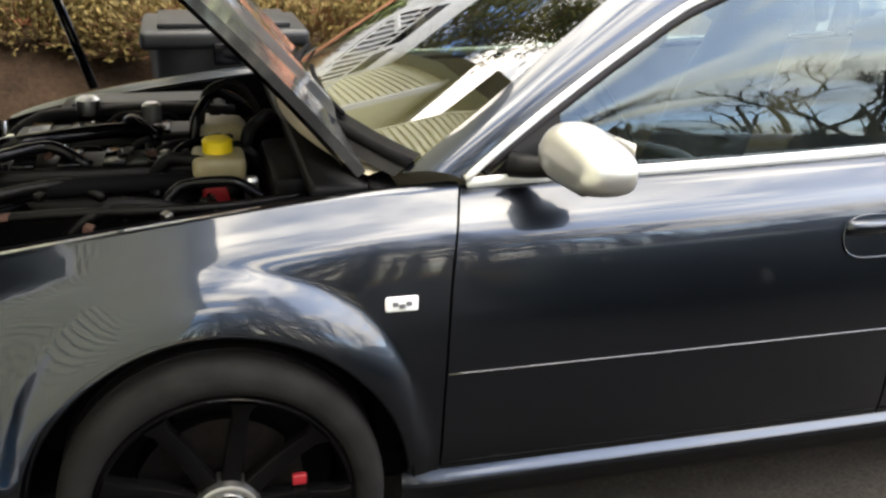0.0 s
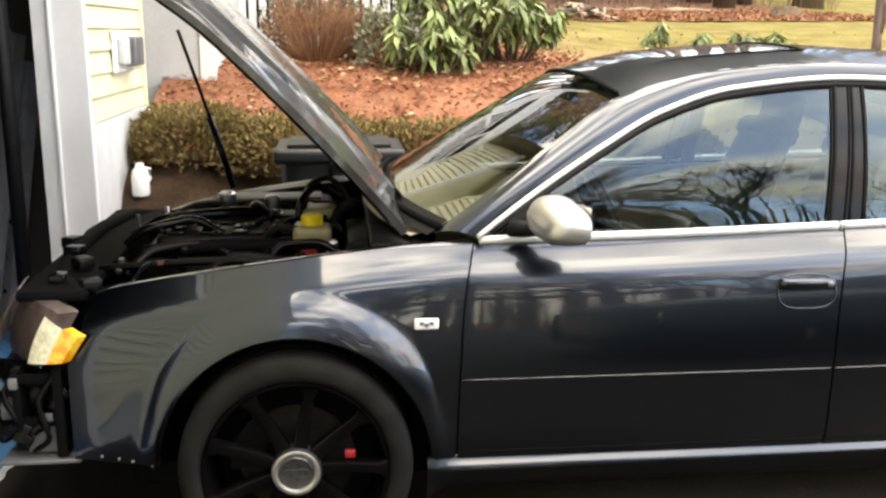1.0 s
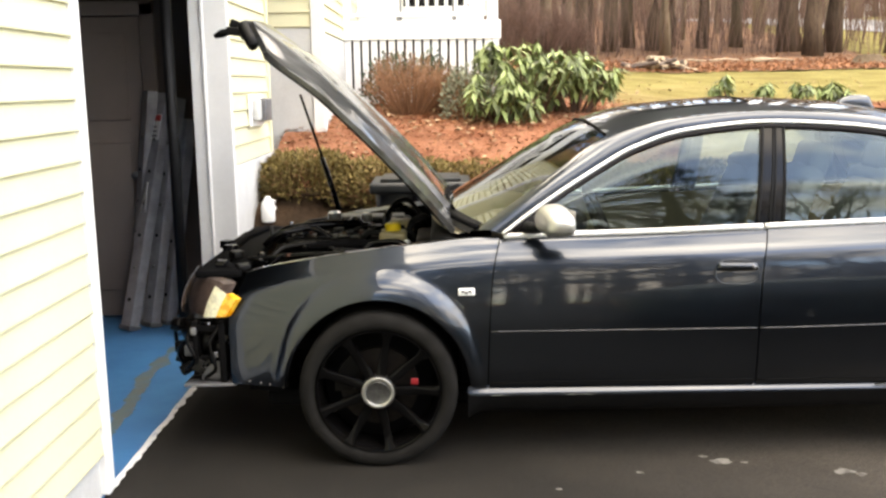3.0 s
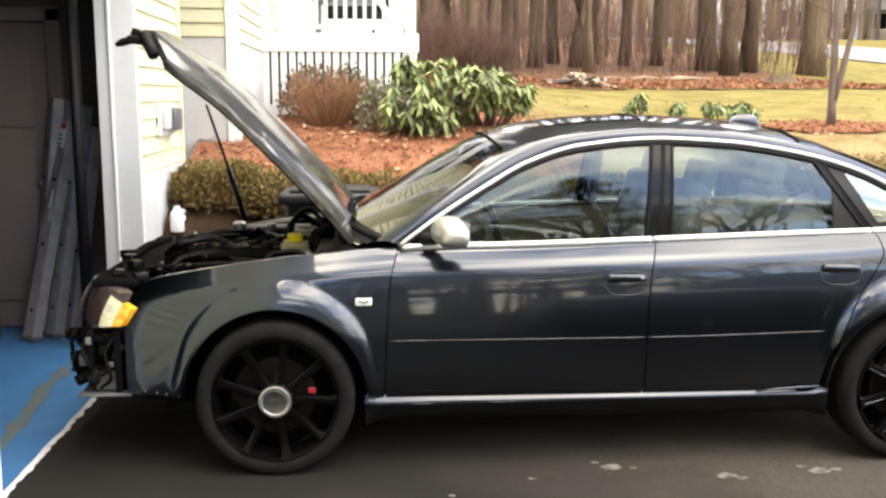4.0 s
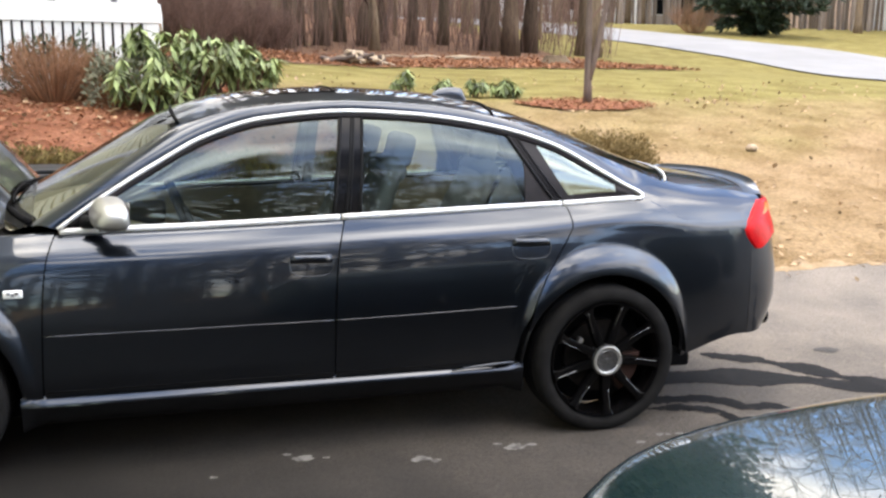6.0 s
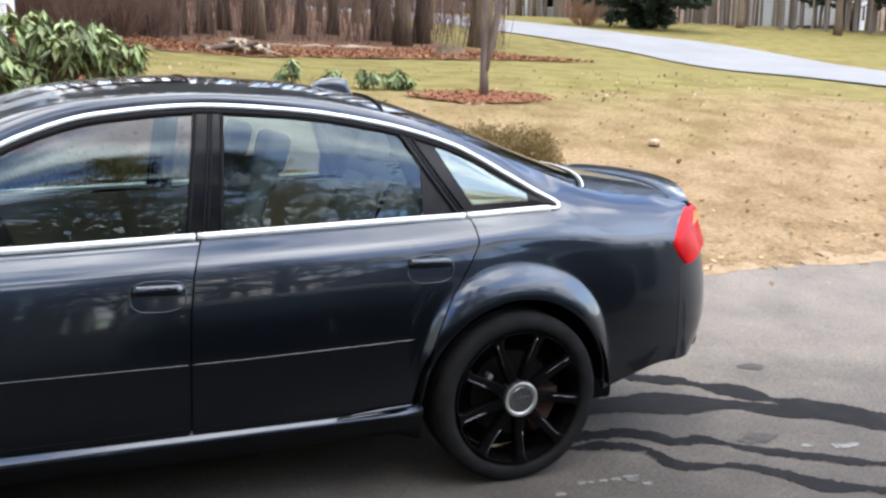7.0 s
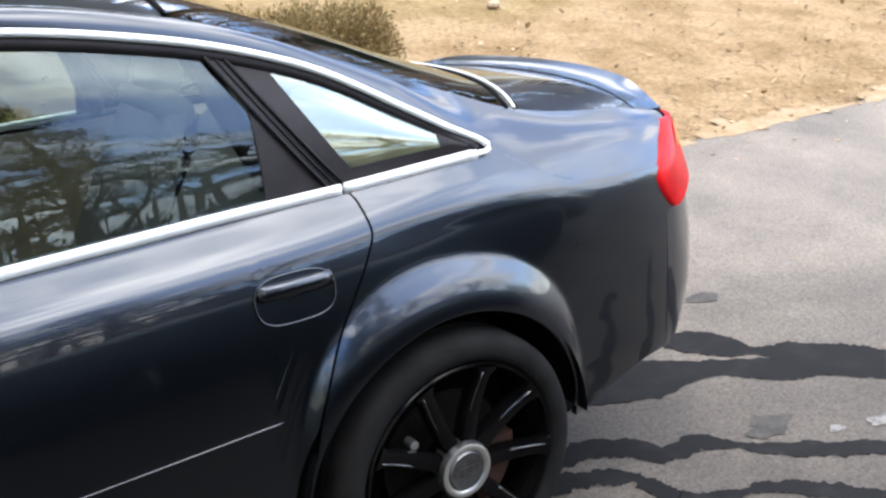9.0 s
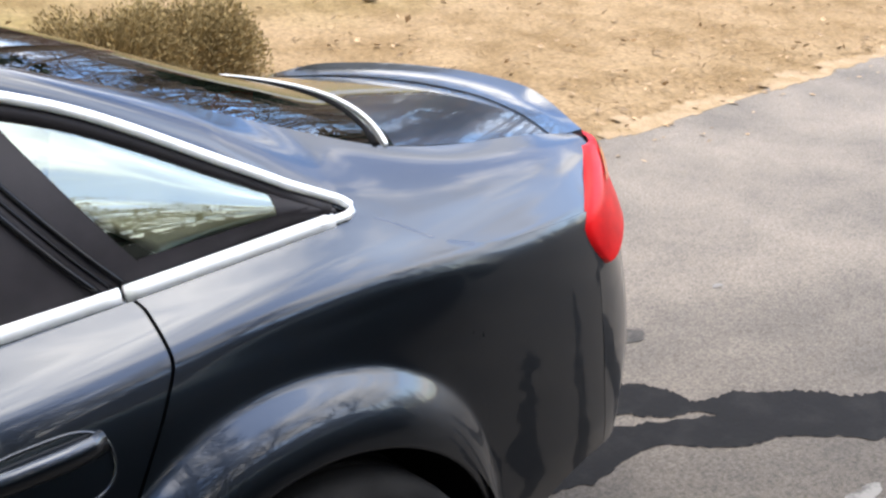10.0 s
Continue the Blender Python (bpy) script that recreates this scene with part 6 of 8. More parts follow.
win = thing("window_2", -0.42, 9.39, 2.25, "dark glazed door behind the porch", "window", kind="structure")
part("window_frame", box(-0.24, 0.24, -0.04, 0.0, 0.0, 1.7, 0.006), white_paint, win)
part("pane", box(-0.19, 0.19, -0.05, -0.042, 0.55, 1.62), black_gloss, win)
chair = thing("porch_bench", 0.15, 8.6, 2.2, "grey bench standing on the porch", "bench")
part("seat", box(-0.35, 0.35, -0.2, 0.2, 0.38, 0.43, 0.008), steel_grey, chair)
part("backrest", box(-0.35, 0.35, 0.16, 0.20, 0.45, 0.85, 0.008), steel_grey, chair)
for lx in (-0.32, 0.28):
    for ly in (-0.18, 0.14):
        part("leg", box(lx, lx + 0.04, ly, ly + 0.04, 0.0, 0.38), steel_grey, chair)
solo("porch_floor", box(HX, 0.88, PY, 9.4, 2.14, 2.20), white_paint, "white painted porch floor", "porch", kind="structure", smooth=False)
solo("porch_fascia", box(HX + 0.01, 0.90, PY - 0.03, PY, 2.03, 2.215, 0.004, 1), white_paint, "white porch fascia board", "trim", kind="structure", smooth=False)
solo("porch_fascia", box(0.88, 0.91, PY, 9.4, 2.03, 2.215, 0.004, 1), white_paint, "white porch fascia board", "trim", kind="structure", smooth=False)
skirt = thing("porch_skirt", HX, PY, 1.2, "white slatted skirt below the porch", "skirting", kind="structure")
k = 0
x = 0.05
while x < 1.50:
    ob = new("slat", bpy.data.meshes["slat"]) if "slat" in bpy.data.meshes else link_mesh("slat", box(-0.032, 0.032, -0.012, 0.012, 0.0, 0.84), white_paint, False)
    ob.parent = skirt
    ob.location = (x, 0.0, 0.0)
    x += 0.0885
part("skirt_rail", box(0, 1.57, 0.014, 0.04, 0.22, 0.30), white_paint, skirt, smooth=False)
part("skirt_post", box(1.46, 1.58, -0.02, 0.10, 0.0, 0.85, 0.004, 1), white_paint, skirt, smooth=False)
# black sheet added behind the slats in place of the shade there
solo("porch_shade_wall", box(HX + 0.02, 0.86, PY + 0.5, PY + 0.6, 1.0, 2.1), seal_black, "black sheet for the shade below the porch", "wall", kind="structure", smooth=False)
rail = thing("porch_railing", HX, PY + 0.04, 2.20, "white wooden porch railing", "railing")
part("bottom_rail", box(0.02, 1.50, -0.03, 0.03, 0.06, 0.10, 0.004, 1), white_paint, rail, smooth=False)
part("top_rail", box(0.02, 1.50, -0.04, 0.04, 0.70, 0.75, 0.008, 1), white_paint, rail, smooth=False)
x = 0.07
while x < 1.46:
    part("baluster", box(x - 0.017, x + 0.017, -0.017, 0.017, 0.10, 0.70), white_paint, rail, smooth=False)
    x += 0.098
part("newel_post", box(1.46, 1.57, -0.055, 0.055, 0.0, 2.6, 0.006, 1), white_paint, rail, smooth=False)
part("newel_post", box(0.0, 0.06, -0.05, 0.05, 0.0, 0.80, 0.006, 1), white_paint, rail, smooth=False)
bm = tube([(0.95, 0.55, 0.75), (1.38, 0.60, 0.15)], 0.035, 6)
part("stair_rail", bm, white_paint, rail)
# roofs to close the buildings
for nm, pts in (("garage_roof", [(-8.5, -5.1, 5.5), (-0.7, -5.1, 5.5), (-0.7, 5.9, 5.5), (-8.5, 5.9, 5.5)]), ("house_roof", [(-6.5, 5.75, 4.6), (-0.45, 5.75, 4.6), (-0.45, 10.5, 4.6), (-6.5, 10.5, 4.6)])):
    bm = bmesh.new()
    cx, cy = sum(p[0] for p in pts) / 4, sum(p[1] for p in pts) / 4
    base = [bm.verts.new(p) for p in pts]
    ridge = [bm.verts.new((cx, pts[0][1] + 1.0, pts[0][2] + 1.6)), bm.verts.new((cx, pts[2][1] - 1.0, pts[0][2] + 1.6))]
    bm.faces.new((base[0], base[1], ridge[0]))
    bm.faces.new((base[1], base[2], ridge[1], ridge[0]))
    bm.faces.new((base[2], base[3], ridge[1]))
    bm.faces.new((base[3], base[0], ridge[0], ridge[1]))
    bm.faces.new(base[::-1])
    facing(bm, (0, 0, 1))
    solo(nm, bm, roof_shingle, "dark grey shingle roof", "roof", kind="structure", smooth=False)
# ---- planting ----
def mesh_leaves(items, mat, name):
    """items: (place, way, up, length, width) of pointed, slightly folded leaves."""
    verts, faces = [], []
    for p, d, up, ln, w in items:
        d = d.normalized()
        a = d.cross(up)
        a = a.normalized() if a.length > 1e-4 else Vector((1, 0, 0))
        n = a.cross(d)
        b = len(verts)
        verts += [tuple(p), tuple(p + d * ln * 0.45 + a * w), tuple(p + d * ln - n * ln * 0.12), tuple(p + d * ln * 0.45 - a * w), tuple(p + d * ln * 0.5 - n * w * 0.35)]
        faces += [(b, b + 1, b + 4), (b + 1, b + 2, b + 4), (b + 2, b + 3, b + 4), (b + 3, b, b + 4)]
    return raw_mesh(name, verts, faces, mat)


def rand_dir(rng, up=0.0):
    v = Vector((rng.gauss(0, 1), rng.gauss(0, 1), rng.gauss(0, 1) + up))
    return v.normalized()


def add(name, me, parent, label=""):
    ob = new(name, me)
    ob.parent = parent
    return tagged(ob, label)


def branch_set(rng, base_r, height, n, r0=0.010, spread=1.0, twigs=4):
    bm = bmesh.new()
    tips = []
    for k in range(n):
        a = rng.uniform(0, 2 * math.pi)
        rr = base_r * math.sqrt(rng.random()) * spread
        top = Vector((rr * math.cos(a), rr * math.sin(a), height * rng.uniform(0.55, 1.0) * (1 - 0.25 * (rr / (base_r * spread + 1e-6)) ** 2)))
        root = Vector((0.25 * rr * math.cos(a), 0.25 * rr * math.sin(a), 0))
        mid = root.lerp(top, 0.5) + Vector((rng.uniform(-1, 1), rng.uniform(-1, 1), 0)) * 0.06 * height
        tube([root, mid, top], [r0, r0 * 0.7, r0 * 0.3], 4, bm, cap=False)
        tips.append(top)
        for _ in range(twigs):
            t = rng.uniform(0.35, 0.95)
            p = mid.lerp(top, t)
            q = p + rand_dir(rng, 0.8) * height * rng.uniform(0.10, 0.24)
            tube([p, q], [r0 * 0.4, r0 * 0.2], 3, bm, cap=False)
            tips.append(q)
    return bm, tips


def rhododendron(x, y, r, h, whorls, seed, label):
    rng = random.Random(seed)
    ob = thing("rhododendron", x, y, ground_z(x, y) - 0.01, label, "shrub", "evergreen shrubs")
    bm, tips = branch_set(rng, r, h, whorls, 0.012, 1.0, 2)
    part("branchwork", bm, twig_mat, ob)
    items = []
    for tip in tips:
        for k in range(rng.randint(8, 11)):
            a = 2 * math.pi * k / 9 + rng.uniform(-0.3, 0.3)
            d = Vector((math.cos(a), math.sin(a), rng.uniform(-1.9, -0.1)))
            items.append((tip + Vector((0, 0, rng.uniform(-0.03, 0.02))), d, Vector((0, 0, 1)), rng.uniform(0.11, 0.19), rng.uniform(0.018, 0.027)))
        items.append((tip, Vector((rng.uniform(-.3, .3), rng.uniform(-.3, .3), 1)), Vector((1, 0, 0)), 0.05, 0.012))
    add("leaves", mesh_leaves(items, rhodo_leaf, "leaves"), ob, "drooping glossy green leaves")
    return ob


def leafy_mound(name, x, y, sx, sy, h, n, leaf, mat, seed, label, twig=red_twig):
    """A low clipped shrub: short twigs and a skin of small leaves with gaps."""
    rng = random.Random(seed)
    ob = thing(name, x, y, ground_z(x, y) - 0.02, label, "shrub", "low shrubs")
    items, bm = [], bmesh.new()
    for k in range(n):
        a = rng.uniform(0, 2 * math.pi)
        e = math.asin(rng.random() ** 0.8)
        rad = rng.uniform(0.72, 1.0) + 0.14 * noise.noise((3 * math.cos(a) + seed, 3 * math.sin(a), 2 * e))
        c, s_ = math.cos(a), math.sin(a)
        p = Vector((sx * rad * math.copysign(abs(c) ** 0.8, c) * math.cos(e) ** 0.6, sy * rad * math.copysign(abs(s_) ** 0.8, s_) * math.cos(e) ** 0.6, h * rad * math.sin(e) ** 0.8))
        d = (Vector((p.x / sx, p.y / sy, p.z / h + 0.4)) + rand_dir(rng) * 0.9).normalized()
        items.append((p, d, rand_dir(rng), leaf * rng.uniform(0.6, 1.3), leaf * 0.28))
        if k % 6 == 0:
            tube([p * 0.55, p + d * leaf * 0.5], [0.004, 0.002], 3, bm, cap=False)
    part("twig_mass", bm, twig, ob)
    add("leaves", mesh_leaves(items, mat, "leaves"), ob)
    return ob


def twig_shrub(x, y, r, h, n, seed, label, mat=None, group="bare shrubs"):
    rng = random.Random(seed)
    ob = thing("bare_shrub", x, y, ground_z(x, y) - 0.02, label, "shrub", group)
    for name, count, thick, twigs in (("stem_mass", n // 3, 0.008, 2), ("twig_mass", n, 0.0055, 8)):
        bm, tips = branch_set(rng, r, h, count, thick, 1.0, twigs)
        part(name, bm, mat or red_twig, ob)
    return ob


def bare_tree(x, y, h, r, seed, label, lean=(0, 0), limbs=9, mat=None, fork=False, first=0.3, depth=3, group="bare trees", reach=1.0):
    rng = random.Random(seed)
    ob = thing("tree", x, y, ground_z(x, y) - 0.05, label, "tree", group)
    n = 14
    pts = []
    for i in range(n + 1):
        t = i / n
        pts.append(Vector((lean[0] * t * h + 0.03 * h * noise.noise((seed, t * 2.1, 0)) * t, lean[1] * t * h + 0.03 * h * noise.noise((seed + 9, t * 2.1, 0)) * t, t * h)))
    radii = [r * (1.35 - 1.1 * (i / n) if i else 1.6) * (1 - 0.45 * i / n) for i in range(n + 1)]
    bm = tube(pts, [max(q, 0.01) for q in radii], 10)
    if fork:
        tube([pts[1], pts[1] + Vector((0.07, -0.03, h * 0.08)), pts[1] + Vector((0.18, -0.05, h * 0.22)), pts[1] + Vector((0.36, -0.02, h * 0.48)), pts[1] + Vector((0.55, 0.05, h * 0.8))], [r * 1.0, r * 0.95, r * 0.8, r * 0.55, 0.01], 8, bm)
    part("trunk", bm, mat or bark, ob)
    bm = bmesh.new()

    def grow(p, d, ln, rad, lv):
        q = p + d * ln * 0.5 + rand_dir(rng) * ln * 0.07
        e = p + d * ln + rand_dir(rng) * ln * 0.10 + Vector((0, 0, ln * 0.08))
        tube([p, q, e], [rad, rad * 0.75, rad * 0.4], 5 if lv > 1 else 3, bm, cap=False)
        if lv > 0:
            for _ in range(rng.randint(3, 4)):
                t = rng.uniform(0.3, 1.0)
                s = p.lerp(q, t * 2) if t < 0.5 else q.lerp(e, t * 2 - 1)
                grow(s, (d + rand_dir(rng, 0.35) * 0.85).normalized(), ln * rng.uniform(0.45, 0.7), rad * 0.5, lv - 1)

    for k in range(limbs):
        t = lerp(first, 0.97, (k + rng.random() * 0.6) / limbs)
        i = min(int(t * n), n - 1)
        p = pts[i].lerp(pts[i + 1], t * n - i)
        a = k * 2.4 + rng.uniform(-0.5, 0.5)
        grow(p, Vector((math.cos(a), math.sin(a), rng.uniform(0.25, 0.9))).normalized(), reach * h * rng.uniform(0.16, 0.28) * (1.1 - 0.5 * t), r * 0.32 * (1.15 - t), depth - 1)
    part("crown", bm, twig_mat, ob)
    return ob


def spreading_tree(x, y, h, r, seed, label, group, levels=6, fan=0.42):
    """A bare broad-crowned tree: the stem forks again and again into fine twigs."""
    rng = random.Random(seed)
    ob = thing("tree", x, y, ground_z(x, y) - 0.05, label, "tree", group)
    stem, crown = bmesh.new(), bmesh.new()

    def grow(p, d, ln, rad, lv):
        mid = p + d * ln * 0.5 + rand_dir(rng) * ln * 0.06
        end = p + d * ln + rand_dir(rng) * ln * 0.08
        tube([p, mid, end], [rad, rad * 0.88, rad * 0.76], 8 if lv == levels else (5 if lv > 2 else 3), stem if lv == levels else crown, cap=False)
        if lv == 0:
            return
        for k in range(3 if lv > 1 or rng.random() < 0.6 else 2):
            start = end if k < 2 else mid.lerp(end, rng.random())
            side_ = rand_dir(rng, 0.25)
            grow(start, (d + side_ * rng.uniform(fan * 0.8, fan * 2.0)).normalized(), ln * rng.uniform(0.62, 0.86), rad * (0.68 if k < 2 else 0.48), lv - 1)
    grow(Vector((0, 0, 0)), Vector((rng.uniform(-0.06, 0.06), rng.uniform(-0.06, 0.06), 1)).normalized(), h * 0.27, r, levels)
    part("trunk", stem, shade_bark, ob)
    part("crown", crown, shade_bark, ob)
    return ob


def layered_pine(x, y, h, r, seed, label):
    """A white pine: level boughs in open tiers, with gaps of sky between."""
    rng = random.Random(seed)
    ob = thing("pine_tree", x, y, ground_z(x, y) - 0.05, label, "tree", "pines across the drive")
    part("trunk", tube([(0, 0, 0), (0.01 * h, 0, h * 0.5), (0, 0, h)], [0.22, 0.15, 0.02], 8), shade_bark, ob)
    bm, items = bmesh.new(), []
    for tier in range(13):
        z0 = lerp(0.18 * h, 0.97 * h, tier / 12)
        for k in range(6):
            a = k * 1.05 + tier * 0.6 + rng.uniform(-0.35, 0.35)
            ln = r * (1.0 - 0.6 * (tier / 12) ** 1.5) * rng.uniform(0.5, 1.15)
            d = Vector((math.cos(a), math.sin(a), rng.uniform(-0.02, 0.22)))
            root = Vector((0, 0, z0 + rng.uniform(-0.2, 0.2)))
            tube([root, root + d * ln], [0.045, 0.012], 4, bm, cap=False)
            for _ in range(130):
                u = rng.uniform(0.25, 1.05)
                p = root + d * ln * u + Vector((rng.gauss(0, 0.28), rng.gauss(0, 0.28), rng.gauss(0.02, 0.09)))
                items.append((p, Vector((rng.gauss(0, 1), rng.gauss(0, 1), rng.uniform(-0.1, 0.7))), rand_dir(rng), rng.uniform(0.18, 0.34), 0.035))
    part("boughs", bm, twig_mat, ob)
    add("needles", mesh_leaves(items, pine_leaf, "needles"), ob)
    return ob


def conifer(x, y, h, r, seed, label, skirt=0.1, n=2600, leaf=0.35, bushy=False):
    rng = random.Random(seed)
    ob = thing("evergreen_tree", x, y, ground_z(x, y) - 0.05, label, "tree", "evergreen trees")
    part("trunk", tube([(0, 0, 0), (0.02 * h, 0, h * 0.5), (0, 0, h)], [0.035 * h * 0.6, 0.02 * h * 0.6, 0.01], 8), bark, ob)
    bm, items = bmesh.new(), []
    boughs = 60
    for k in range(boughs):
        t = (k + rng.random()) / boughs
        z = lerp(skirt * h, h * 0.97, t)
        a = k * 2.399 + rng.uniform(-0.4, 0.4)
        ln = r * (smoothstep(-0.12, 0.42, t) * math.sin(math.pi * lerp(0.10, 0.93, t)) ** 0.6 if bushy else (1 - t) ** 0.7) * rng.uniform(0.65, 1.1) + 0.1
        d = Vector((math.cos(a), math.sin(a), rng.uniform(-0.15, 0.3)))
        tip = Vector((0, 0, z)) + d * ln
        tube([(0, 0, z), tip], [0.03, 0.008], 4, bm, cap=False)
        for _ in range(n // boughs):
            u = rng.random() ** 0.6
            p = Vector((0, 0, z)).lerp(tip, u) + rand_dir(rng) * leaf * 0.5
            items.append((p, (d + rand_dir(rng) * 0.8).normalized(), rand_dir(rng), leaf * rng.uniform(0.6, 1.2), leaf * 0.22))
    part("boughs", bm, twig_mat, ob)
    add("needles", mesh_leaves(items, pine_leaf, "needles"), ob)
    return ob


# bed of bark mulch between hedge and house
sheet("mulch_bed", steps(-1.0, 2.6, 50), steps(4.9, 8.6, 50), 0.02, mulch_mat, "red bark mulch bed sloping up to the house", "mulch bed",
      keep=lambda x, y: y > 5.0 + 0.12 * math.sin(x * 2.1) and x < 2.35 - 0.10 * (y - 6) ** 2 * 0.5 + 0.12 * math.sin(y * 3) and not (x < HX and y > HY), wobble=0.03)
# dark soil bank below the hedge
sheet("soil_bank", steps(-1.03, 2.75, 50), steps(4.16, 5.2, 16), 0.012, soil_mat, "dark bare soil bank below the hedge", "soil",
      keep=lambda x, y: y > drive_edge(x) + 0.05 and x < 2.5 + 0.3 * noise.noise((y * 3, 1, 0)), wobble=0.03)
# pale sandy verge where the lawn meets the asphalt
sheet("sandy_verge", steps(3.2, 12.0, 300), steps(4.0, 4.7, 36), 0.007, sand_mat, "pale sandy strip between asphalt and lawn", "verge",
      keep=lambda x, y: drive_edge(x) - 0.05 + 0.05 * noise.noise((x * 5, 3, y * 5)) < y < drive_edge(x) + 0.08 + 0.20 * noise.noise((x * 1.7, 8, 0)) + 0.12 * noise.noise((x * 7, y * 7, 2)))
# leaf litter under the wood
sheet("leaf_litter", steps(-8, 17.0, 220), steps(14.0, 56, 250), 0.004, litter_mat, "rust-brown leaf litter under the trees", "leaf litter",
      keep=lambda x, y: y > 15.4 + 0.16 * max(x - 3.5, 0) + 0.7 * noise.noise((x * 0.8, 2, 0)) + 0.35 * noise.noise((x * 2.6, y * 2.6, 1)) and x < 11.8 + 0.06 * max(y - 24, 0) + 0.6 * noise.noise((y * 0.6, 5, 0)) + 0.35 * noise.noise((x * 2.6, y * 2.6, 3)), wobble=0.02)
# ---- what grows and lies about ----
ring = sheet("mulch_ring", steps(4.9, 7.2, 80), steps(8.5, 10.3, 64), 0.012, mulch_mat, "small ring of red mulch round a young tree", "mulch",
             keep=lambda x, y: ((x - 6.05) / (0.78 + 0.1 * math.sin(5 * x))) ** 2 + ((y - 9.35) / 0.44) ** 2 < 1 + 0.7 * noise.noise((x * 4, y * 4, 0)) + 0.5 * noise.noise((x * 11, y * 11, 5)), wobble=0.02)
bare_tree(6.12, 9.45, 4.2, 0.042, 11, "young forked bare tree in a mulch ring", lean=(-0.02, 0.02), limbs=11, mat=bark_light, fork=True, first=0.24, depth=3, reach=1.7)
# shrubs by the porch and along the bed
rhododendron(1.12, 6.75, 0.64, 0.70, 36, 21, "large rhododendron with drooping green leaves")
rhododendron(0.82, 6.25, 0.38, 0.42, 24, 22, "rhododendron with drooping green leaves")
rhododendron(1.52, 6.7, 0.36, 0.58, 26, 23, "rhododendron with drooping green leaves")
leafy_mound("dark_shrub", 0.0, 7.40, 0.50, 0.36, 0.56, 1000, 0.055, holly_leaf, 24, "loose dark green shrub by the porch skirt", twig_mat)
twig_shrub(0.02, 6.85, 0.50, 0.62, 120, 31, "russet bare-twigged shrub in the mulch")
twig_shrub(0.35, 6.95, 0.34, 0.50, 60, 32, "russet bare-twigged shrub in the mulch")
leafy_mound("grey_shrub", 0.60, 6.50, 0.30, 0.26, 0.50, 950, 0.05, juniper_leaf, 33, "small grey-green shrub in red mulch")
for k, (x, y, r, h) in enumerate(((3.92, 10.25, 0.13, 0.20), (4.43, 10.3, 0.07, 0.18), (4.80, 10.1, 0.15, 0.20), (5.20, 10.1, 0.17, 0.17))):
    rhododendron(x, y, r, h + 0.08, 9 if r > 0.15 else 5, 40 + k, "low green rhododendron on the lawn")
# low hedge behind the car
for k, (x, y, sx, sy, h) in enumerate(((-0.68, 4.88, 0.38, 0.40, 0.32), (-0.02, 4.88, 0.52, 0.44, 0.32), (0.62, 4.85, 0.52, 0.44, 0.31), (1.35, 4.85, 0.50, 0.44, 0.30), (2.05, 4.88, 0.45, 0.42, 0.30))):
    leafy_mound("hedge_shrub", x, y, sx, sy, h, 6800, 0.032, hedge_leaf, 60 + k, "low olive-brown hedge shrub on the bank")
leafy_mound("brown_shrub", 4.80, 6.05, 0.50, 0.40, 0.52, 9000, 0.026, brown_leaf, 70, "clipped brown shrub on the lawn", brown_leaf)
leafy_mound("brown_shrub", 4.28, 5.90, 0.50, 0.38, 0.50, 7000, 0.026, brown_leaf, 71, "clipped brown shrub on the lawn", brown_leaf)
# white jug and black bin behind the car
ob = thing("plastic_jug", -0.90, 4.45, ground_z(-0.90, 4.45) + 0.012, "white plastic jug standing by the wall", "jug")
prof = [(0.0, 0.0), (0.042, 0.0), (0.047, 0.012), (0.047, 0.10), (0.041, 0.135), (0.024, 0.155), (0.019, 0.175), (0.0, 0.175)]
part("body", lathe(prof, 20, m=Matrix.Rotation(radians(90), 4, "X")), bottle_white, ob, crisp=50)
part("grip", tube([(0.025, 0.02, 0.148), (0.045, 0.035, 0.140), (0.047, 0.035, 0.09), (0.038, 0.025, 0.07)], 0.007, 8), bottle_white, ob)
ob = thing("storage_bin", 0.17, 4.02, ground_z(0.17, 4.0), "black plastic lidded bin standing behind the car", "bin")
def bin_wall(u, v):
    a = 2 * math.pi * u
    c, s_ = math.cos(a), math.sin(a)
    k = lerp(0.86, 1.0, v)
    return Vector((0.29 * k * math.copysign(abs(c) ** 0.35, c), 0.24 * k * math.copysign(abs(s_) ** 0.35, s_), 0.80 * v))
part("body", facing(grid(bin_wall, 40, 6), (0, 0, 0)), bin_mat, ob, crisp=40)
part("lid", box(-0.315, 0.315, -0.27, 0.27, 0.795, 0.865, 0.025, 3), bin_mat, ob, crisp=40)
part("lid_rib", box(-0.25, 0.25, -0.20, 0.20, 0.865, 0.885, 0.008), bin_mat, ob, crisp=40)
part("latch", box(-0.05, 0.05, -0.285, -0.268, 0.74, 0.82, 0.006), black_gloss, ob)

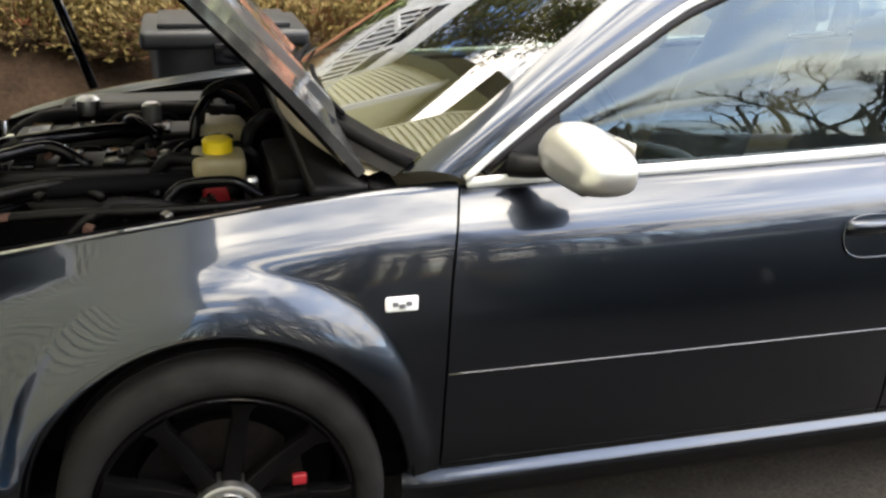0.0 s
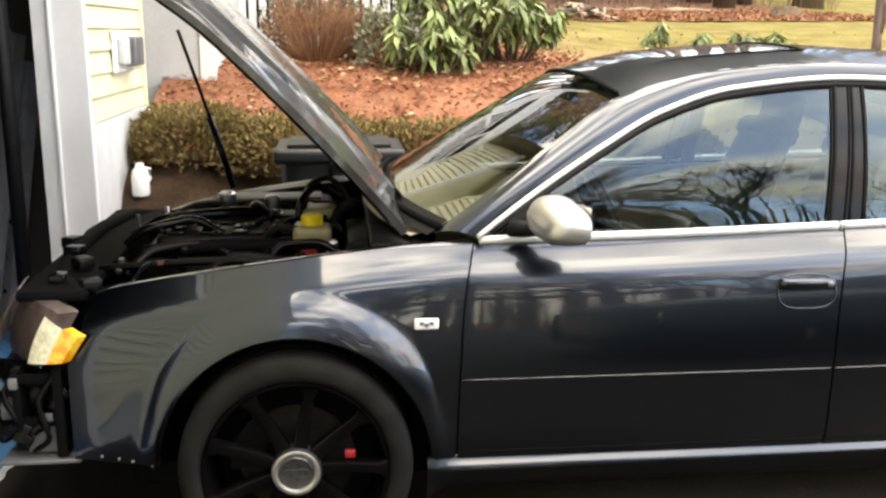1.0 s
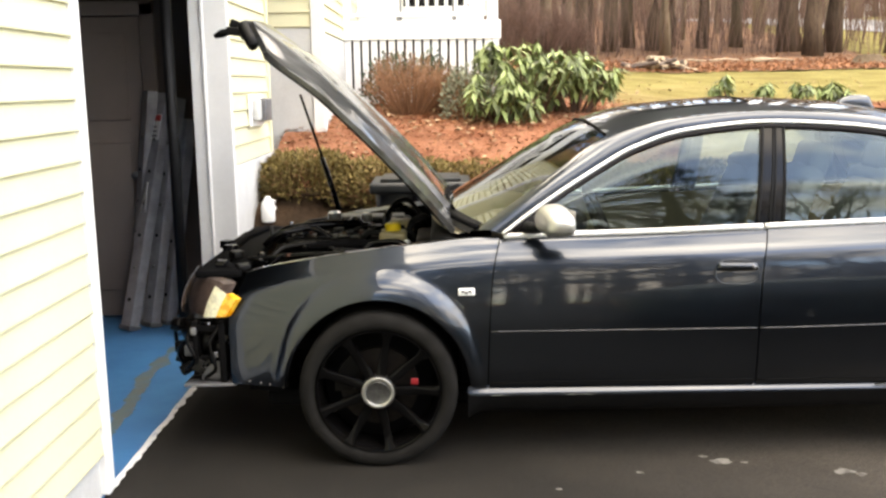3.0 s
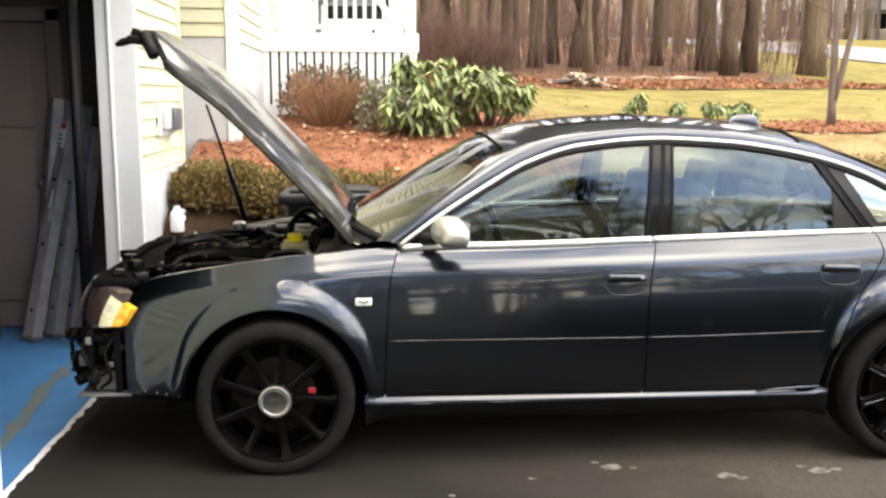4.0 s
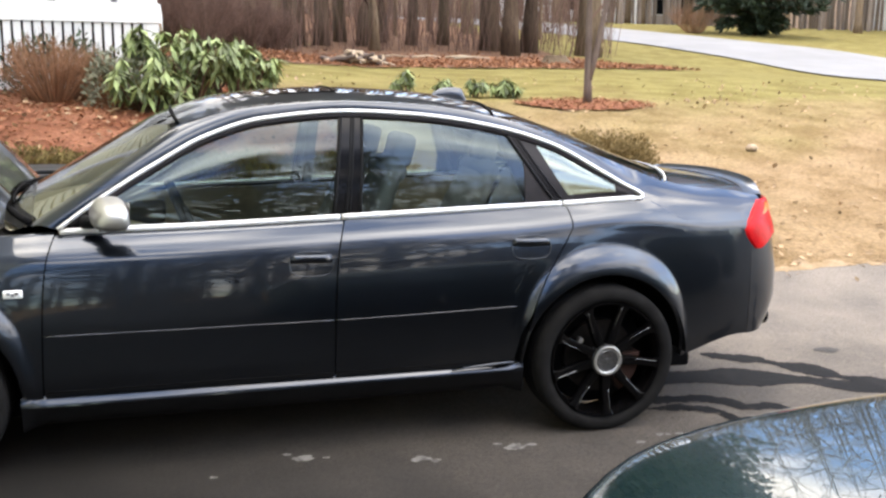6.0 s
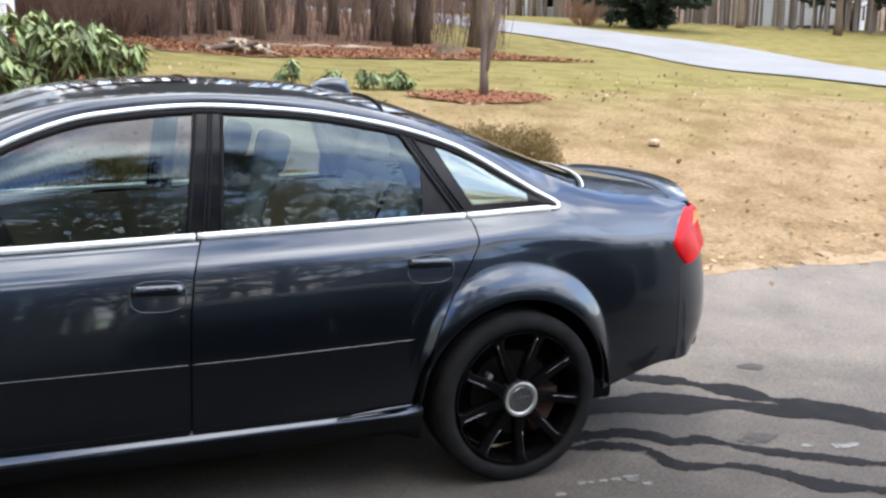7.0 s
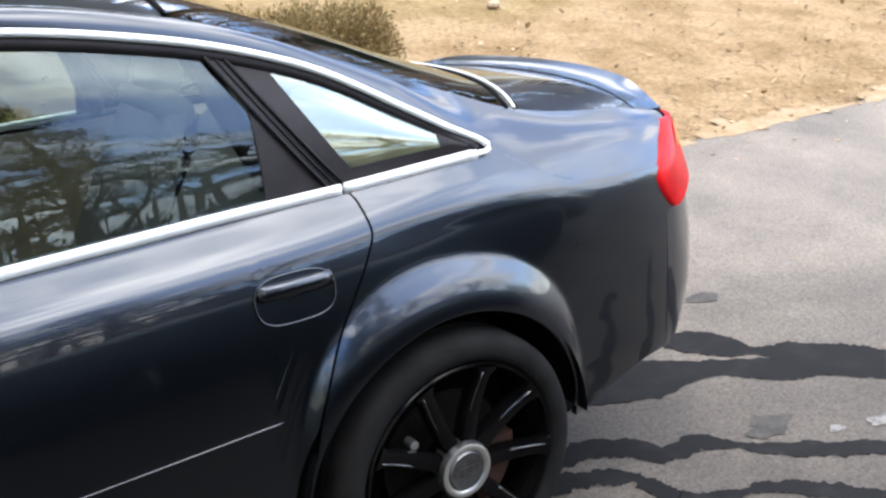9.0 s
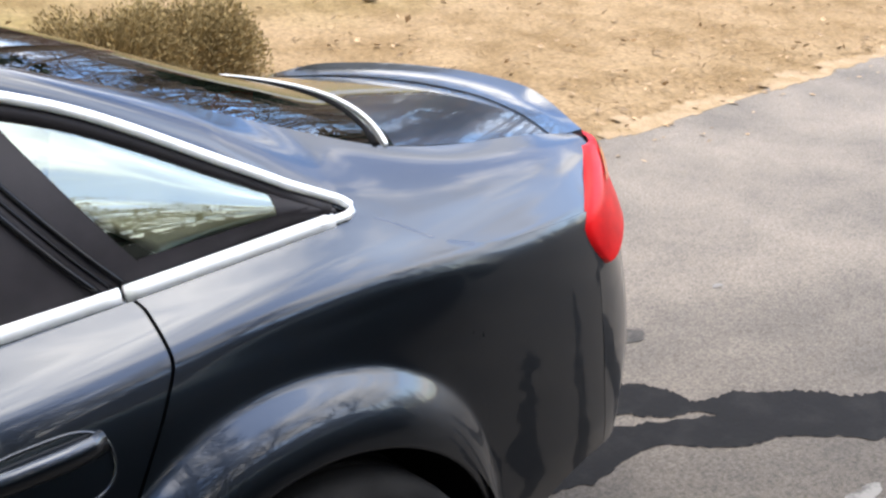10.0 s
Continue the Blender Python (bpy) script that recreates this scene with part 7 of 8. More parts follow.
# stacked logs and cut branches at the wood's edge
rng = random.Random(8)
LOG_X = 4.3
for k in range(30):
    x, y = LOG_X + rng.gauss(0, 0.24), 16.1 + rng.uniform(-0.25, 0.25)
    ln, r = rng.uniform(0.25, 0.75), rng.uniform(0.022, 0.055)
    high = max(0.0, 0.22 - 0.5 * abs(x - LOG_X)) * rng.random()
    ob = thing("log", x, y, ground_z(x, y) + 0.01 + r + high, "pale cut log in a heap on the grass", "log", "heap of cut logs")
    m = Matrix.Rotation(rng.uniform(-1.4, 1.4), 4, "Z") @ Matrix.Rotation(rng.uniform(-0.30, 0.30), 4, "Y")
    bm = lathe([(r * 1.0, -ln / 2), (r, 0), (r * 0.9, ln / 2)], 10, m=m @ Matrix.Rotation(radians(90), 4, "Z"))
    part("bark", bm, log_mat if k % 2 else bark_light, ob)
    for s_ in (-1, 1):
        bm = lathe([(0.0, s_ * ln / 2), (r * 0.97, s_ * ln / 2)], 10, m=m @ Matrix.Rotation(radians(90), 4, "Z"))
        part("cut_end", bm, log_mat, ob)
for k in range(5):
    x, y = 6.6 + rng.uniform(-1.2, 1.6), 19.3 + rng.uniform(-0.8, 0.8)
    ln = rng.uniform(0.4, 0.9)
    a = rng.uniform(-0.5, 0.5)
    ob = tagged(new("fallen_branch"), "pale fallen branch on the leaf litter", "branch", "fallen branches")
    ob.location = (x, y, ground_z(x, y) + 0.07)
    part("stem", tube([(-ln / 2 * math.cos(a), -ln / 2 * math.sin(a), 0), (0, 0, 0.05), (ln / 2 * math.cos(a), ln / 2 * math.sin(a), 0.02)], [0.028, 0.022, 0.012], 6), log_mat, ob)
ob = thing("stump", 9.5, 18.9, ground_z(9.5, 18.9), "old brown tree stump in leaf litter", "stump")
part("wood", lathe([(0.46, 0.0), (0.34, 0.06), (0.26, 0.16), (0.24, 0.20), (0.0, 0.19)], 14, m=Matrix.Rotation(radians(90), 4, "X")), bark, ob)

# the wood: near pines as trees of their own, the rest as a stand
near_trunks = ((2.76, 20.9, 0.17), (3.4, 22.0, 0.15), (4.43, 25.7, 0.21), (5.23, 26.5, 0.26), (6.0, 27.8, 0.22), (6.48, 26.5, 0.24), (7.3, 28.0, 0.2), (8.08, 27.1, 0.19), (9.2, 27.5, 0.2),
               (10.14, 25.6, 0.34), (10.03, 23.5, 0.28), (11.12, 25.0, 0.27), (12.97, 24.9, 0.40), (1.61, 20.3, 0.17), (2.2, 21.5, 0.15), (4.0, 24.0, 0.20), (6.4, 24.5, 0.16), (1.1, 19.6, 0.14))
for k, (x, y, r) in enumerate(near_trunks):
    rng = random.Random(200 + k)
    h = rng.uniform(13, 17)
    ob = thing("pine_tree", x, y, ground_z(x, y) - 0.1, "tall bare-stemmed pine at the wood's edge", "tree", "pines at the wood's edge")
    lx, ly = rng.uniform(-0.02, 0.02), rng.uniform(-0.02, 0.02)
    if k == 12:
        lx = 0.03
    pts = [Vector((lx * z + 0.08 * noise.noise((k, z * 0.3, 0)), ly * z, z)) for z in steps(0, h, 14)]
    part("trunk", tube(pts, [r * (1.12 if i == 0 else 0.88 - 0.55 * i / 14) for i in range(15)], 12), bark_dark if k % 4 else bark, ob)
    bm = bmesh.new()
    for j in range(14):
        z = rng.uniform(3.0 if j < 5 else 8.0, h)
        a = rng.uniform(0, 6.28)
        ln = rng.uniform(0.5, 1.8)
        p = Vector((lx * z, ly * z, z))
        tube([p, p + Vector((math.cos(a), math.sin(a), rng.uniform(-0.2, 0.3))) * ln * 0.6, p + Vector((math.cos(a), math.sin(a), rng.uniform(-0.1, 0.5))) * ln], [0.03, 0.02, 0.008], 4, bm, cap=False)
    part("dead_branchwork", bm, twig_mat, ob)
    items = []
    for j in range(1500):
        z = h * rng.uniform(0.52, 1.03)
        a, q = rng.uniform(0, 6.28), rng.uniform(0.2, 2.2) * (1.25 - z / h)
        items.append((Vector((lx * z + q * 2 * math.cos(a), ly * z + q * 2 * math.sin(a), z)), rand_dir(rng), rand_dir(rng), rng.uniform(0.4, 0.8), 0.16))
    add("crown", mesh_leaves(items, pine_leaf, "crown"), ob)

rng = random.Random(77)
bm = bmesh.new()
for k in range(125):
    y = rng.uniform(30, 75)
    x = rng.uniform(-8 - (y - 28) * 0.2, 13.5 + (y - 28) * 0.42)
    r = 0.06 + 0.17 * rng.random() ** 2.2
    z, h = ground_z(x, y) - 0.1, rng.uniform(9, 16)
    lean = rng.gauss(0, 0.05)
    tube([(x, y, z), (x + lean * h * 0.5, y, z + h * 0.5), (x + lean * h, y, z + h)], [r * 1.15, r * 0.85, r * 0.3], 6, bm, cap=False)
solo("woodland", bm, bark, "stand of tall bare tree trunks", "woodland", kind="stuff")
bm = bmesh.new()
for k in range(200):
    y = rng.uniform(52, 95)
    x = rng.uniform(14, 80)
    if x < 24 and y < 60:
        continue
    r = rng.uniform(0.06, 0.16)
    z, h = ground_z(x, y) - 0.1, rng.uniform(9, 15)
    tube([(x, y, z), (x + rng.uniform(-0.6, 0.6), y, z + h)], [r, r * 0.3], 5, bm, cap=False)
    for _ in range(5):
        zz, a = z + rng.uniform(1.5, h), rng.uniform(0, 6.28)
        tube([(x, y, zz), (x + 1.6 * math.cos(a), y + 1.6 * math.sin(a), zz + rng.uniform(0.4, 1.8))], [0.05, 0.012], 3, bm, cap=False)
solo("roadside_wood", bm, bark_far, "thin grey bare trees beyond the road", "woodland", kind="stuff")
bm = bmesh.new()
for k in range(4600):
    y = 21 + 40 * rng.random() ** 1.9
    x = rng.uniform(-6, 12.0 + (y - 20) * 0.4)
    if y < 24 and x > 4:
        continue
    z, h = ground_z(x, y), rng.uniform(0.5, 3.2) * (1 + 0.05 * max(y - 28, 0) if y > 24 else 0.7)
    a = rng.uniform(0, 6.28)
    tube([(x, y, z), (x + 0.12 * h * math.cos(a), y, z + h * 0.6), (x + 0.35 * h * math.cos(a), y + 0.1 * h * math.sin(a), z + h)], [0.011, 0.008, 0.003], 3, bm, cap=False)
solo("undergrowth", bm, twig_mat, "brown bare undergrowth in the wood", "undergrowth", kind="stuff")
for k, (x, y, r, h) in enumerate(((1.6, 18.0, 0.9, 1.5), (2.5, 19.2, 0.8, 1.3), (0.9, 19.0, 0.9, 1.6), (3.3, 21.3, 0.7, 1.1))):
    twig_shrub(x, y, r, h, 200, 90 + k, "dense brown bare bush", mat=twig_mat, group="brush by the wood")

# far wooded hillside that closes the view beyond the trees
verts, faces = [], []
hx_ = steps(-70, 170, 80)
for i, x in enumerate(hx_):
    for j in range(9):
        u = j / 8
        y = 92 + 30 * u - 0.25 * max(x - 20, 0)
        verts.append((x, y, 5.5 + 17 * u ** 0.7 + (1.6 * noise.noise((x * 0.15, u * 2, 1)) + 1.2 * noise.noise((x * 0.6, u, 4))) * (0.3 + u)))
for i in range(len(hx_) - 1):
    for j in range(8):
        a = i * 9 + j
        faces.append((a, a + 9, a + 10, a + 1))
tagged(new("backdrop", raw_mesh("backdrop", verts, faces, hill_mat, True)), "hazy brown wooded hillside far behind the trees", "hillside", kind="structure")
# taller wood beyond the road
bm = bmesh.new()
for k in range(420):
    a, d = radians(rng.uniform(8, 66)), rng.uniform(52, 95)
    x, y = 3.5 + d * math.cos(a), 2.6 + d * math.sin(a)
    z, h, r = ground_z(x, y) - 0.1, rng.uniform(18, 30), rng.uniform(0.05, 0.17)
    tube([(x, y, z), (x + rng.uniform(-0.6, 0.6), y, z + h)], [r, r * 0.25], 5, bm, cap=False)
    for _ in range(12):
        zz, b = z + h * rng.uniform(0.2, 0.98), rng.uniform(0, 6.28)
        q = Vector((x + 2.4 * math.cos(b), y + 2.4 * math.sin(b), zz + rng.uniform(0.5, 2.2)))
        tube([(x, y, zz), q], [0.09, 0.02], 3, bm, cap=False)
        tube([q, q + Vector((rng.uniform(-1, 1), rng.uniform(-1, 1), 1.2))], [0.03, 0.01], 3, bm, cap=False)
solo("far_trees", bm, bark_far, "tall bare wood beyond the road", "woodland", kind="stuff")
for k, (x, y) in enumerate(((46, 44), (52, 34), (38, 56), (58, 26))):
    conifer(x, y, 13, 3.6, 80 + k, "tall dark evergreen beyond the road", skirt=0.1, n=2400, leaf=0.8)

# road past the lawn
near_edge = curve3([(13.0, 2.0, 0), (15.6, 9.0, 0), (17.0, 15.0, 0), (18.6, 24.8, 0), (17.4, 28.6, 0), (15.85, 34.2, 0), (13.0, 42.0, 0), (8.0, 54.0, 0)])
verts, faces = [], []
n = 90
for i in range(n + 1):
    p, q = near_edge(i / n), near_edge(min(i / n + 0.01, 1)) - near_edge(max(i / n - 0.01, 0))
    q.normalize()
    side_ = Vector((q.y, -q.x, 0))
    for w in (0, 1.6, 3.2, 4.8, 6.5):
        r = p + side_ * w
        verts.append((r.x, r.y, ground_z(r.x, r.y) + 0.03))
for i in range(n):
    for j in range(4):
        a = i * 5 + j
        faces.append((a, a + 1, a + 6, a + 5))
tagged(new("road", raw_mesh("road", verts, faces, road_mat, True)), "pale grey asphalt road beyond the lawn", "road", kind="structure")
# across the road: dark evergreen, thin trees and two pale houses
conifer(26.8, 37.4, 3.7, 3.5, 51, "dark spreading evergreen across the road", skirt=0.06, n=9000, leaf=0.40, bushy=True)
twig_shrub(24.0, 38.0, 1.3, 1.5, 150, 96, "round russet bare bush across the road", group="brush by the wood")
for k, (x, y) in enumerate(((21, 47), (24, 50), (29, 46), (33, 44), (36, 42), (39, 38), (40, 33), (30, 55), (17, 52), (43, 30), (46, 35), (34, 52), (25.5, 55), (28, 58), (31.5, 60), (34.5, 57), (27, 52), (37, 62))):
    bare_tree(x, y, 9 + (k % 4), 0.16, 300 + k, "bare grey tree across the road", limbs=9, first=0.25, depth=3, group="trees across the road")


def far_house(x, y, w, d, h, turn, label, walls=white_paint):
    ob = thing("house", x, y, ground_z(x, y), label, "house", "far houses")
    ob.rotation_euler = (0, 0, turn)
    part("wall", box(-w / 2, w / 2, -d / 2, d / 2, 0, h), walls, ob, smooth=False)
    bm = bmesh.new()
    pts = [(-w / 2 - 0.3, -d / 2 - 0.4, h), (w / 2 + 0.3, -d / 2 - 0.4, h), (w / 2 + 0.3, d / 2 + 0.4, h), (-w / 2 - 0.3, d / 2 + 0.4, h)]
    b = [bm.verts.new(p) for p in pts]
    r = [bm.verts.new((-w / 2 - 0.3, 0, h + 2.4)), bm.verts.new((w / 2 + 0.3, 0, h + 2.4))]
    bm.faces.new((b[0], b[1], r[1], r[0]))
    bm.faces.new((b[2], b[3], r[0], r[1]))
    bm.faces.new((b[1], b[2], r[1]))
    bm.faces.new((b[3], b[0], r[0]))
    part("roof", bm, roof_shingle, ob, smooth=False)
    for sx in (-0.34, -0.12, 0.12, 0.34):
        for z in (0.9, 3.4):
            if z + 1.2 < h:
                wi = part("window", box(sx * w - 0.45, sx * w + 0.45, -d / 2 - 0.05, -d / 2 + 0.05, z, z + 1.2), black_gloss, ob, smooth=False)
                part("window_frame", box(sx * w - 0.52, sx * w + 0.52, -d / 2 - 0.03, -d / 2 + 0.03, z - 0.08, z + 1.28), white_paint, wi, smooth=False)
    return ob


far_house(33.0, 74, 9, 8, 5.6, 0.25, "white two-storey house beyond the road")
far_house(39.5, 74, 9, 6, 2.3, -0.35, "low grey-sided house beyond the road", house_grey)
far_house(62, 66, 12, 8, 5.6, 0.6, "white two-storey house beyond the road")

# sealed cracks and splashes on the driveway
ribbon("crack_sealer", [(3.2, 2.42), (3.55, 2.31), (3.85, 2.24), (4.16, 2.10), (4.30, 1.96), (4.55, 1.76), (5.0, 1.42), (5.8, 0.95), (6.8, 0.4)], 0.24, 0.0065, tar_mat, "broad dark band of tar on a driveway crack", "crack sealer", 1)
ribbon("crack_sealer", [(3.85, 2.68), (4.10, 2.48), (4.29, 2.23), (4.44, 2.02), (4.64, 1.78), (5.05, 1.47)], 0.19, 0.0070, tar_mat, "dark band of tar on a driveway crack", "crack sealer", 2)
ribbon("crack_sealer", [(3.0, 2.06), (3.3, 2.01), (3.54, 1.93), (3.59, 1.83), (3.69, 1.81), (3.84, 1.66), (4.1, 1.45), (4.6, 1.12), (5.4, 0.6)], 0.10, 0.0065, tar_mat, "thin dark line of tar on a driveway crack", "crack sealer", 3)
ribbon("crack_sealer", [(3.1, 1.92), (3.35, 1.86), (3.44, 1.77), (3.44, 1.65), (3.66, 1.54), (3.76, 1.42), (3.86, 1.29), (4.1, 1.12), (4.6, 0.7)], 0.11, 0.0070, tar_mat, "thin dark line of tar on a driveway crack", "crack sealer", 4)
splash("oil_stain", 3.96, 1.735, 0.062, oil_mat, "small dark oil stain on the driveway", 5.3)
splash("oil_stain", 4.61, 2.57, 0.055, oil_mat, "small dark oil stain on the driveway", 2.1)
for k, (x, y, r) in enumerate(((1.46, 1.70, 0.035), (1.40, 1.76, 0.015), (1.55, 1.69, 0.014), (2.34, 1.61, 0.035), (2.28, 1.66, 0.016), (2.42, 1.62, 0.016), (1.92, 1.58, 0.03), (1.98, 1.55, 0.02), (3.22, 1.57, 0.028), (3.25, 1.50, 0.018), (3.15, 1.575, 0.016), (3.10, 1.58, 0.012),
                               (3.05, 1.585, 0.012), (3.01, 1.59, 0.014), (4.10, 1.60, 0.022), (4.26, 1.54, 0.04), (2.89, 1.53, 0.016), (5.2, 2.6, 0.02), (1.1, 1.60, 0.014), (0.75, 1.45, 0.012))):
    splash("paint_splash", x, y, r, asphalt_mark, "pale worn paint splash on the driveway", k * 1.7)

# leaves and tufts on the lawn
rng = random.Random(13)
items = []
for k in range(800):
    y = drive_edge(6) + 0.02 + 9 * rng.random() ** 1.7
    x = rng.uniform(2.4, 13)
    items.append((Vector((x, y, ground_z(x, y) + 0.012)), Vector((rng.uniform(-1, 1), rng.uniform(-1, 1), rng.uniform(-0.1, 0.5))), Vector((0, 0, 1)) + rand_dir(rng) * 0.5, rng.uniform(0.03, 0.085), rng.uniform(0.012, 0.03)))
for k in range(60):
    x = rng.uniform(3.8, 11)
    y = drive_edge(x) - abs(rng.gauss(0, 0.25)) + 0.05
    items.append((Vector((x, y, ground_z(x, y) + 0.010)), Vector((rng.uniform(-1, 1), rng.uniform(-1, 1), rng.uniform(0, 0.3))), Vector((0, 0, 1)), rng.uniform(0.02, 0.07), rng.uniform(0.008, 0.02)))
for cx, cy in ((8.1, 9.7), (9.3, 11.1), (7.9, 9.5)):
    for k in range(9):
        x, y = rng.gauss(cx, 0.18), rng.gauss(cy, 0.12)
        items.append((Vector((x, y, ground_z(x, y) + 0.03)), rand_dir(rng), rand_dir(rng), 0.06, 0.02))
for k in range(520):
    x, y = rng.uniform(-0.95, 2.3), rng.uniform(5.1, 7.7)
    items.append((Vector((x, y, ground_z(x, y) + 0.045)), Vector((rng.uniform(-1, 1), rng.uniform(-1, 1), rng.uniform(0, 0.4))), Vector((0, 0, 1)) + rand_dir(rng) * 0.5, rng.uniform(0.03, 0.075), rng.uniform(0.012, 0.026)))
chips = []
for k in range(9000):
    x, y = rng.uniform(-1.0, 2.5), rng.uniform(5.0, 8.2)
    if x < -0.2 and y > 7.6 or x > 2.35 - 0.05 * (y - 6) ** 2 + rng.gauss(0, 0.12):
        continue
    chips.append((Vector((x, y, ground_z(x, y) + 0.035)), Vector((rng.uniform(-1, 1), rng.uniform(-1, 1), rng.uniform(-0.1, 0.4))), Vector((0, 0, 1)) + rand_dir(rng) * 0.6, rng.uniform(0.02, 0.055), rng.uniform(0.006, 0.013)))
for k in range(1600):
    a, q = rng.uniform(0, 6.28), rng.random() ** 0.5 * 1.12
    x, y = 6.05 + 0.85 * q * math.cos(a), 9.35 + 0.48 * q * math.sin(a)
    chips.append((Vector((x, y, ground_z(x, y) + 0.02)), Vector((rng.uniform(-1, 1), rng.uniform(-1, 1), rng.uniform(0, 0.4))), Vector((0, 0, 1)) + rand_dir(rng) * 0.6, rng.uniform(0.02, 0.055), rng.uniform(0.007, 0.013)))
for k in range(9000):
    x = rng.uniform(-2, 11.9)
    y = 15.4 + 0.16 * max(x - 3.5, 0) + abs(rng.gauss(0, 3.4)) - 0.3
    chips.append((Vector((x, y, ground_z(x, y) + 0.02)), Vector((rng.uniform(-1, 1), rng.uniform(-1, 1), rng.uniform(0, 0.6))), Vector((0, 0, 1)) + rand_dir(rng) * 0.7, rng.uniform(0.05, 0.11), rng.uniform(0.014, 0.03)))
tagged(new("bark_chips", mesh_leaves(chips, bark_chip, "bark_chips")), "loose red bark chips and rust-brown leaves", "bark chips", kind="stuff")
tagged(new("fallen_leaves", mesh_leaves(items, dead_leaf, "fallen_leaves")), "dry tan leaves scattered over the lawn", "leaves", kind="stuff")
ob = thing("stone", 7.05, 7.15, ground_z(7.05, 7.15), "pale round stone on the dry lawn", "stone")
part("rock", lathe([(0.0, -0.01), (0.055, 0.0), (0.064, 0.025), (0.045, 0.055), (0.0, 0.065)], 12, m=Matrix.Rotation(radians(90), 4, "X")), log_mat, ob)
verts, faces = [], []
for k in range(70000):
    u = rng.random()
    y = 4.10 + 5.6 * u ** 1.4
    x = rng.uniform(2.8, 5.5 + y * 1.6)
    if y < drive_edge(x) - 0.03:
        continue
    z, h = ground_z(x, y) - 0.010, rng.uniform(0.004, 0.013)
    a, w = rng.uniform(0, 3.14), rng.uniform(0.0022, 0.0045)
    lx, ly = rng.uniform(-0.06, 0.06), rng.uniform(-0.06, 0.06)
    b = len(verts)
    verts += [(x - w * math.cos(a), y - w * math.sin(a), z), (x + w * math.cos(a), y + w * math.sin(a), z), (x + lx, y + ly, z + h)]
    faces.append((b, b + 1, b + 2))
tagged(new("grass", raw_mesh("grass", verts, faces, grass_blade)), "short dry straw-coloured grass", "grass", kind="stuff")

# behind the camera, seen in the paint and the glass: bare trees and pines
for k, (x, y, h, r) in enumerate(((9.2, -14.5, 12.0, 0.17), (6.4, -19.0, 13.0, 0.18), (0.2, -16.5, 12.5, 0.17), (13.5, -16.0, 12.0, 0.16), (17.5, -19.0, 13.0, 0.18), (-3.6, -18.0, 13.0, 0.18), (11.4, -22.0, 13.5, 0.18), (2.0, -24.0, 14.0, 0.18))):
    spreading_tree(x, y, h, r, 500 + k, "bare broad-crowned tree across the drive", "trees across the drive", levels=6 if k < 4 else 5)
layered_pine(-1.35, 13.6, 13.5, 2.3, 65, "dark pine behind the house")
layered_pine(-5.2, 17.0, 12.5, 2.4, 66, "dark pine behind the house")
layered_pine(2.2, -14.0, 15.5, 2.5, 61, "dark layered pine across the drive")
layered_pine(5.2, -14.6, 16.5, 2.4, 63, "dark layered pine across the drive")
layered_pine(-0.8, -21.0, 13.0, 3.4, 62, "dark layered pine across the drive")
# unseen wood, added to darken what the car reflects near the horizon
rng = random.Random(91)
bm = bmesh.new()
for k in range(520):
    y = rng.uniform(-70, -31)
    x = rng.uniform(-50, 75)
    r, h = rng.uniform(0.12, 0.3), rng.uniform(7, 13)
    tube([(x, y, -0.1), (x + rng.uniform(-0.4, 0.4), y, h)], [r, r * 0.3], 5, bm, cap=False)
    for _ in range(9):
        z = rng.uniform(1.0, h)
        a = rng.uniform(0, 6.28)
        tube([(x, y, z), (x + 2.0 * math.cos(a), y + 2.0 * math.sin(a), z + rng.uniform(0.3, 1.6))], [0.06, 0.01], 3, bm, cap=False)
solo("far_wood", bm, bark, "unseen bare wood added to darken low reflections", "woodland", kind="stuff")
# ---- teal car parked alongside, nose to the garage ----
TX, TY = 1.52, -1.36
teal = thing("parked_car", TX, TY, 0, "dark teal saloon car parked nose to the garage", "car")
t_half = curve((0.0, 0.60), (0.08, 0.73), (0.22, 0.81), (0.45, 0.85), (0.8, 0.86), (2.0, 0.87), (3.6, 0.86), (4.2, 0.80), (4.5, 0.66))
t_top = curve((0.0, 0.82), (0.10, 0.90), (0.3, 0.95), (0.7, 0.98), (1.15, 0.99), (1.3, 0.995), (3.3, 0.98), (4.1, 0.97), (4.5, 0.86))


def teal_at(u, v):
    x = 4.5 * u
    s = lerp(-1, 1, v)
    hw, tz = t_half(x), t_top(x)
    a = abs(s)
    # flat-crowned bonnet that rolls over into upright sides
    if a < 0.62:
        y, z = hw * 0.86 * a / 0.62, tz + 0.035 * (1 - (a / 0.62) ** 2)
    elif a < 0.80:
        k = (a - 0.62) / 0.18
        y, z = hw * (0.86 + 0.14 * math.sin(k * math.pi / 2)), tz - 0.14 * (1 - math.cos(k * math.pi / 2))
    else:
        k = (a - 0.80) / 0.20
        z = lerp(tz - 0.14, 0.22, k)
        for ax in (0.85, 3.55):
            d = abs(x - ax)
            if d < 0.35:
                z = max(z, 0.30 + math.sqrt(0.35 ** 2 - d ** 2))
        y = hw + 0.015 * math.sin(k * math.pi) - 0.03 * k ** 3
    return Vector((x, math.copysign(y, s), z))


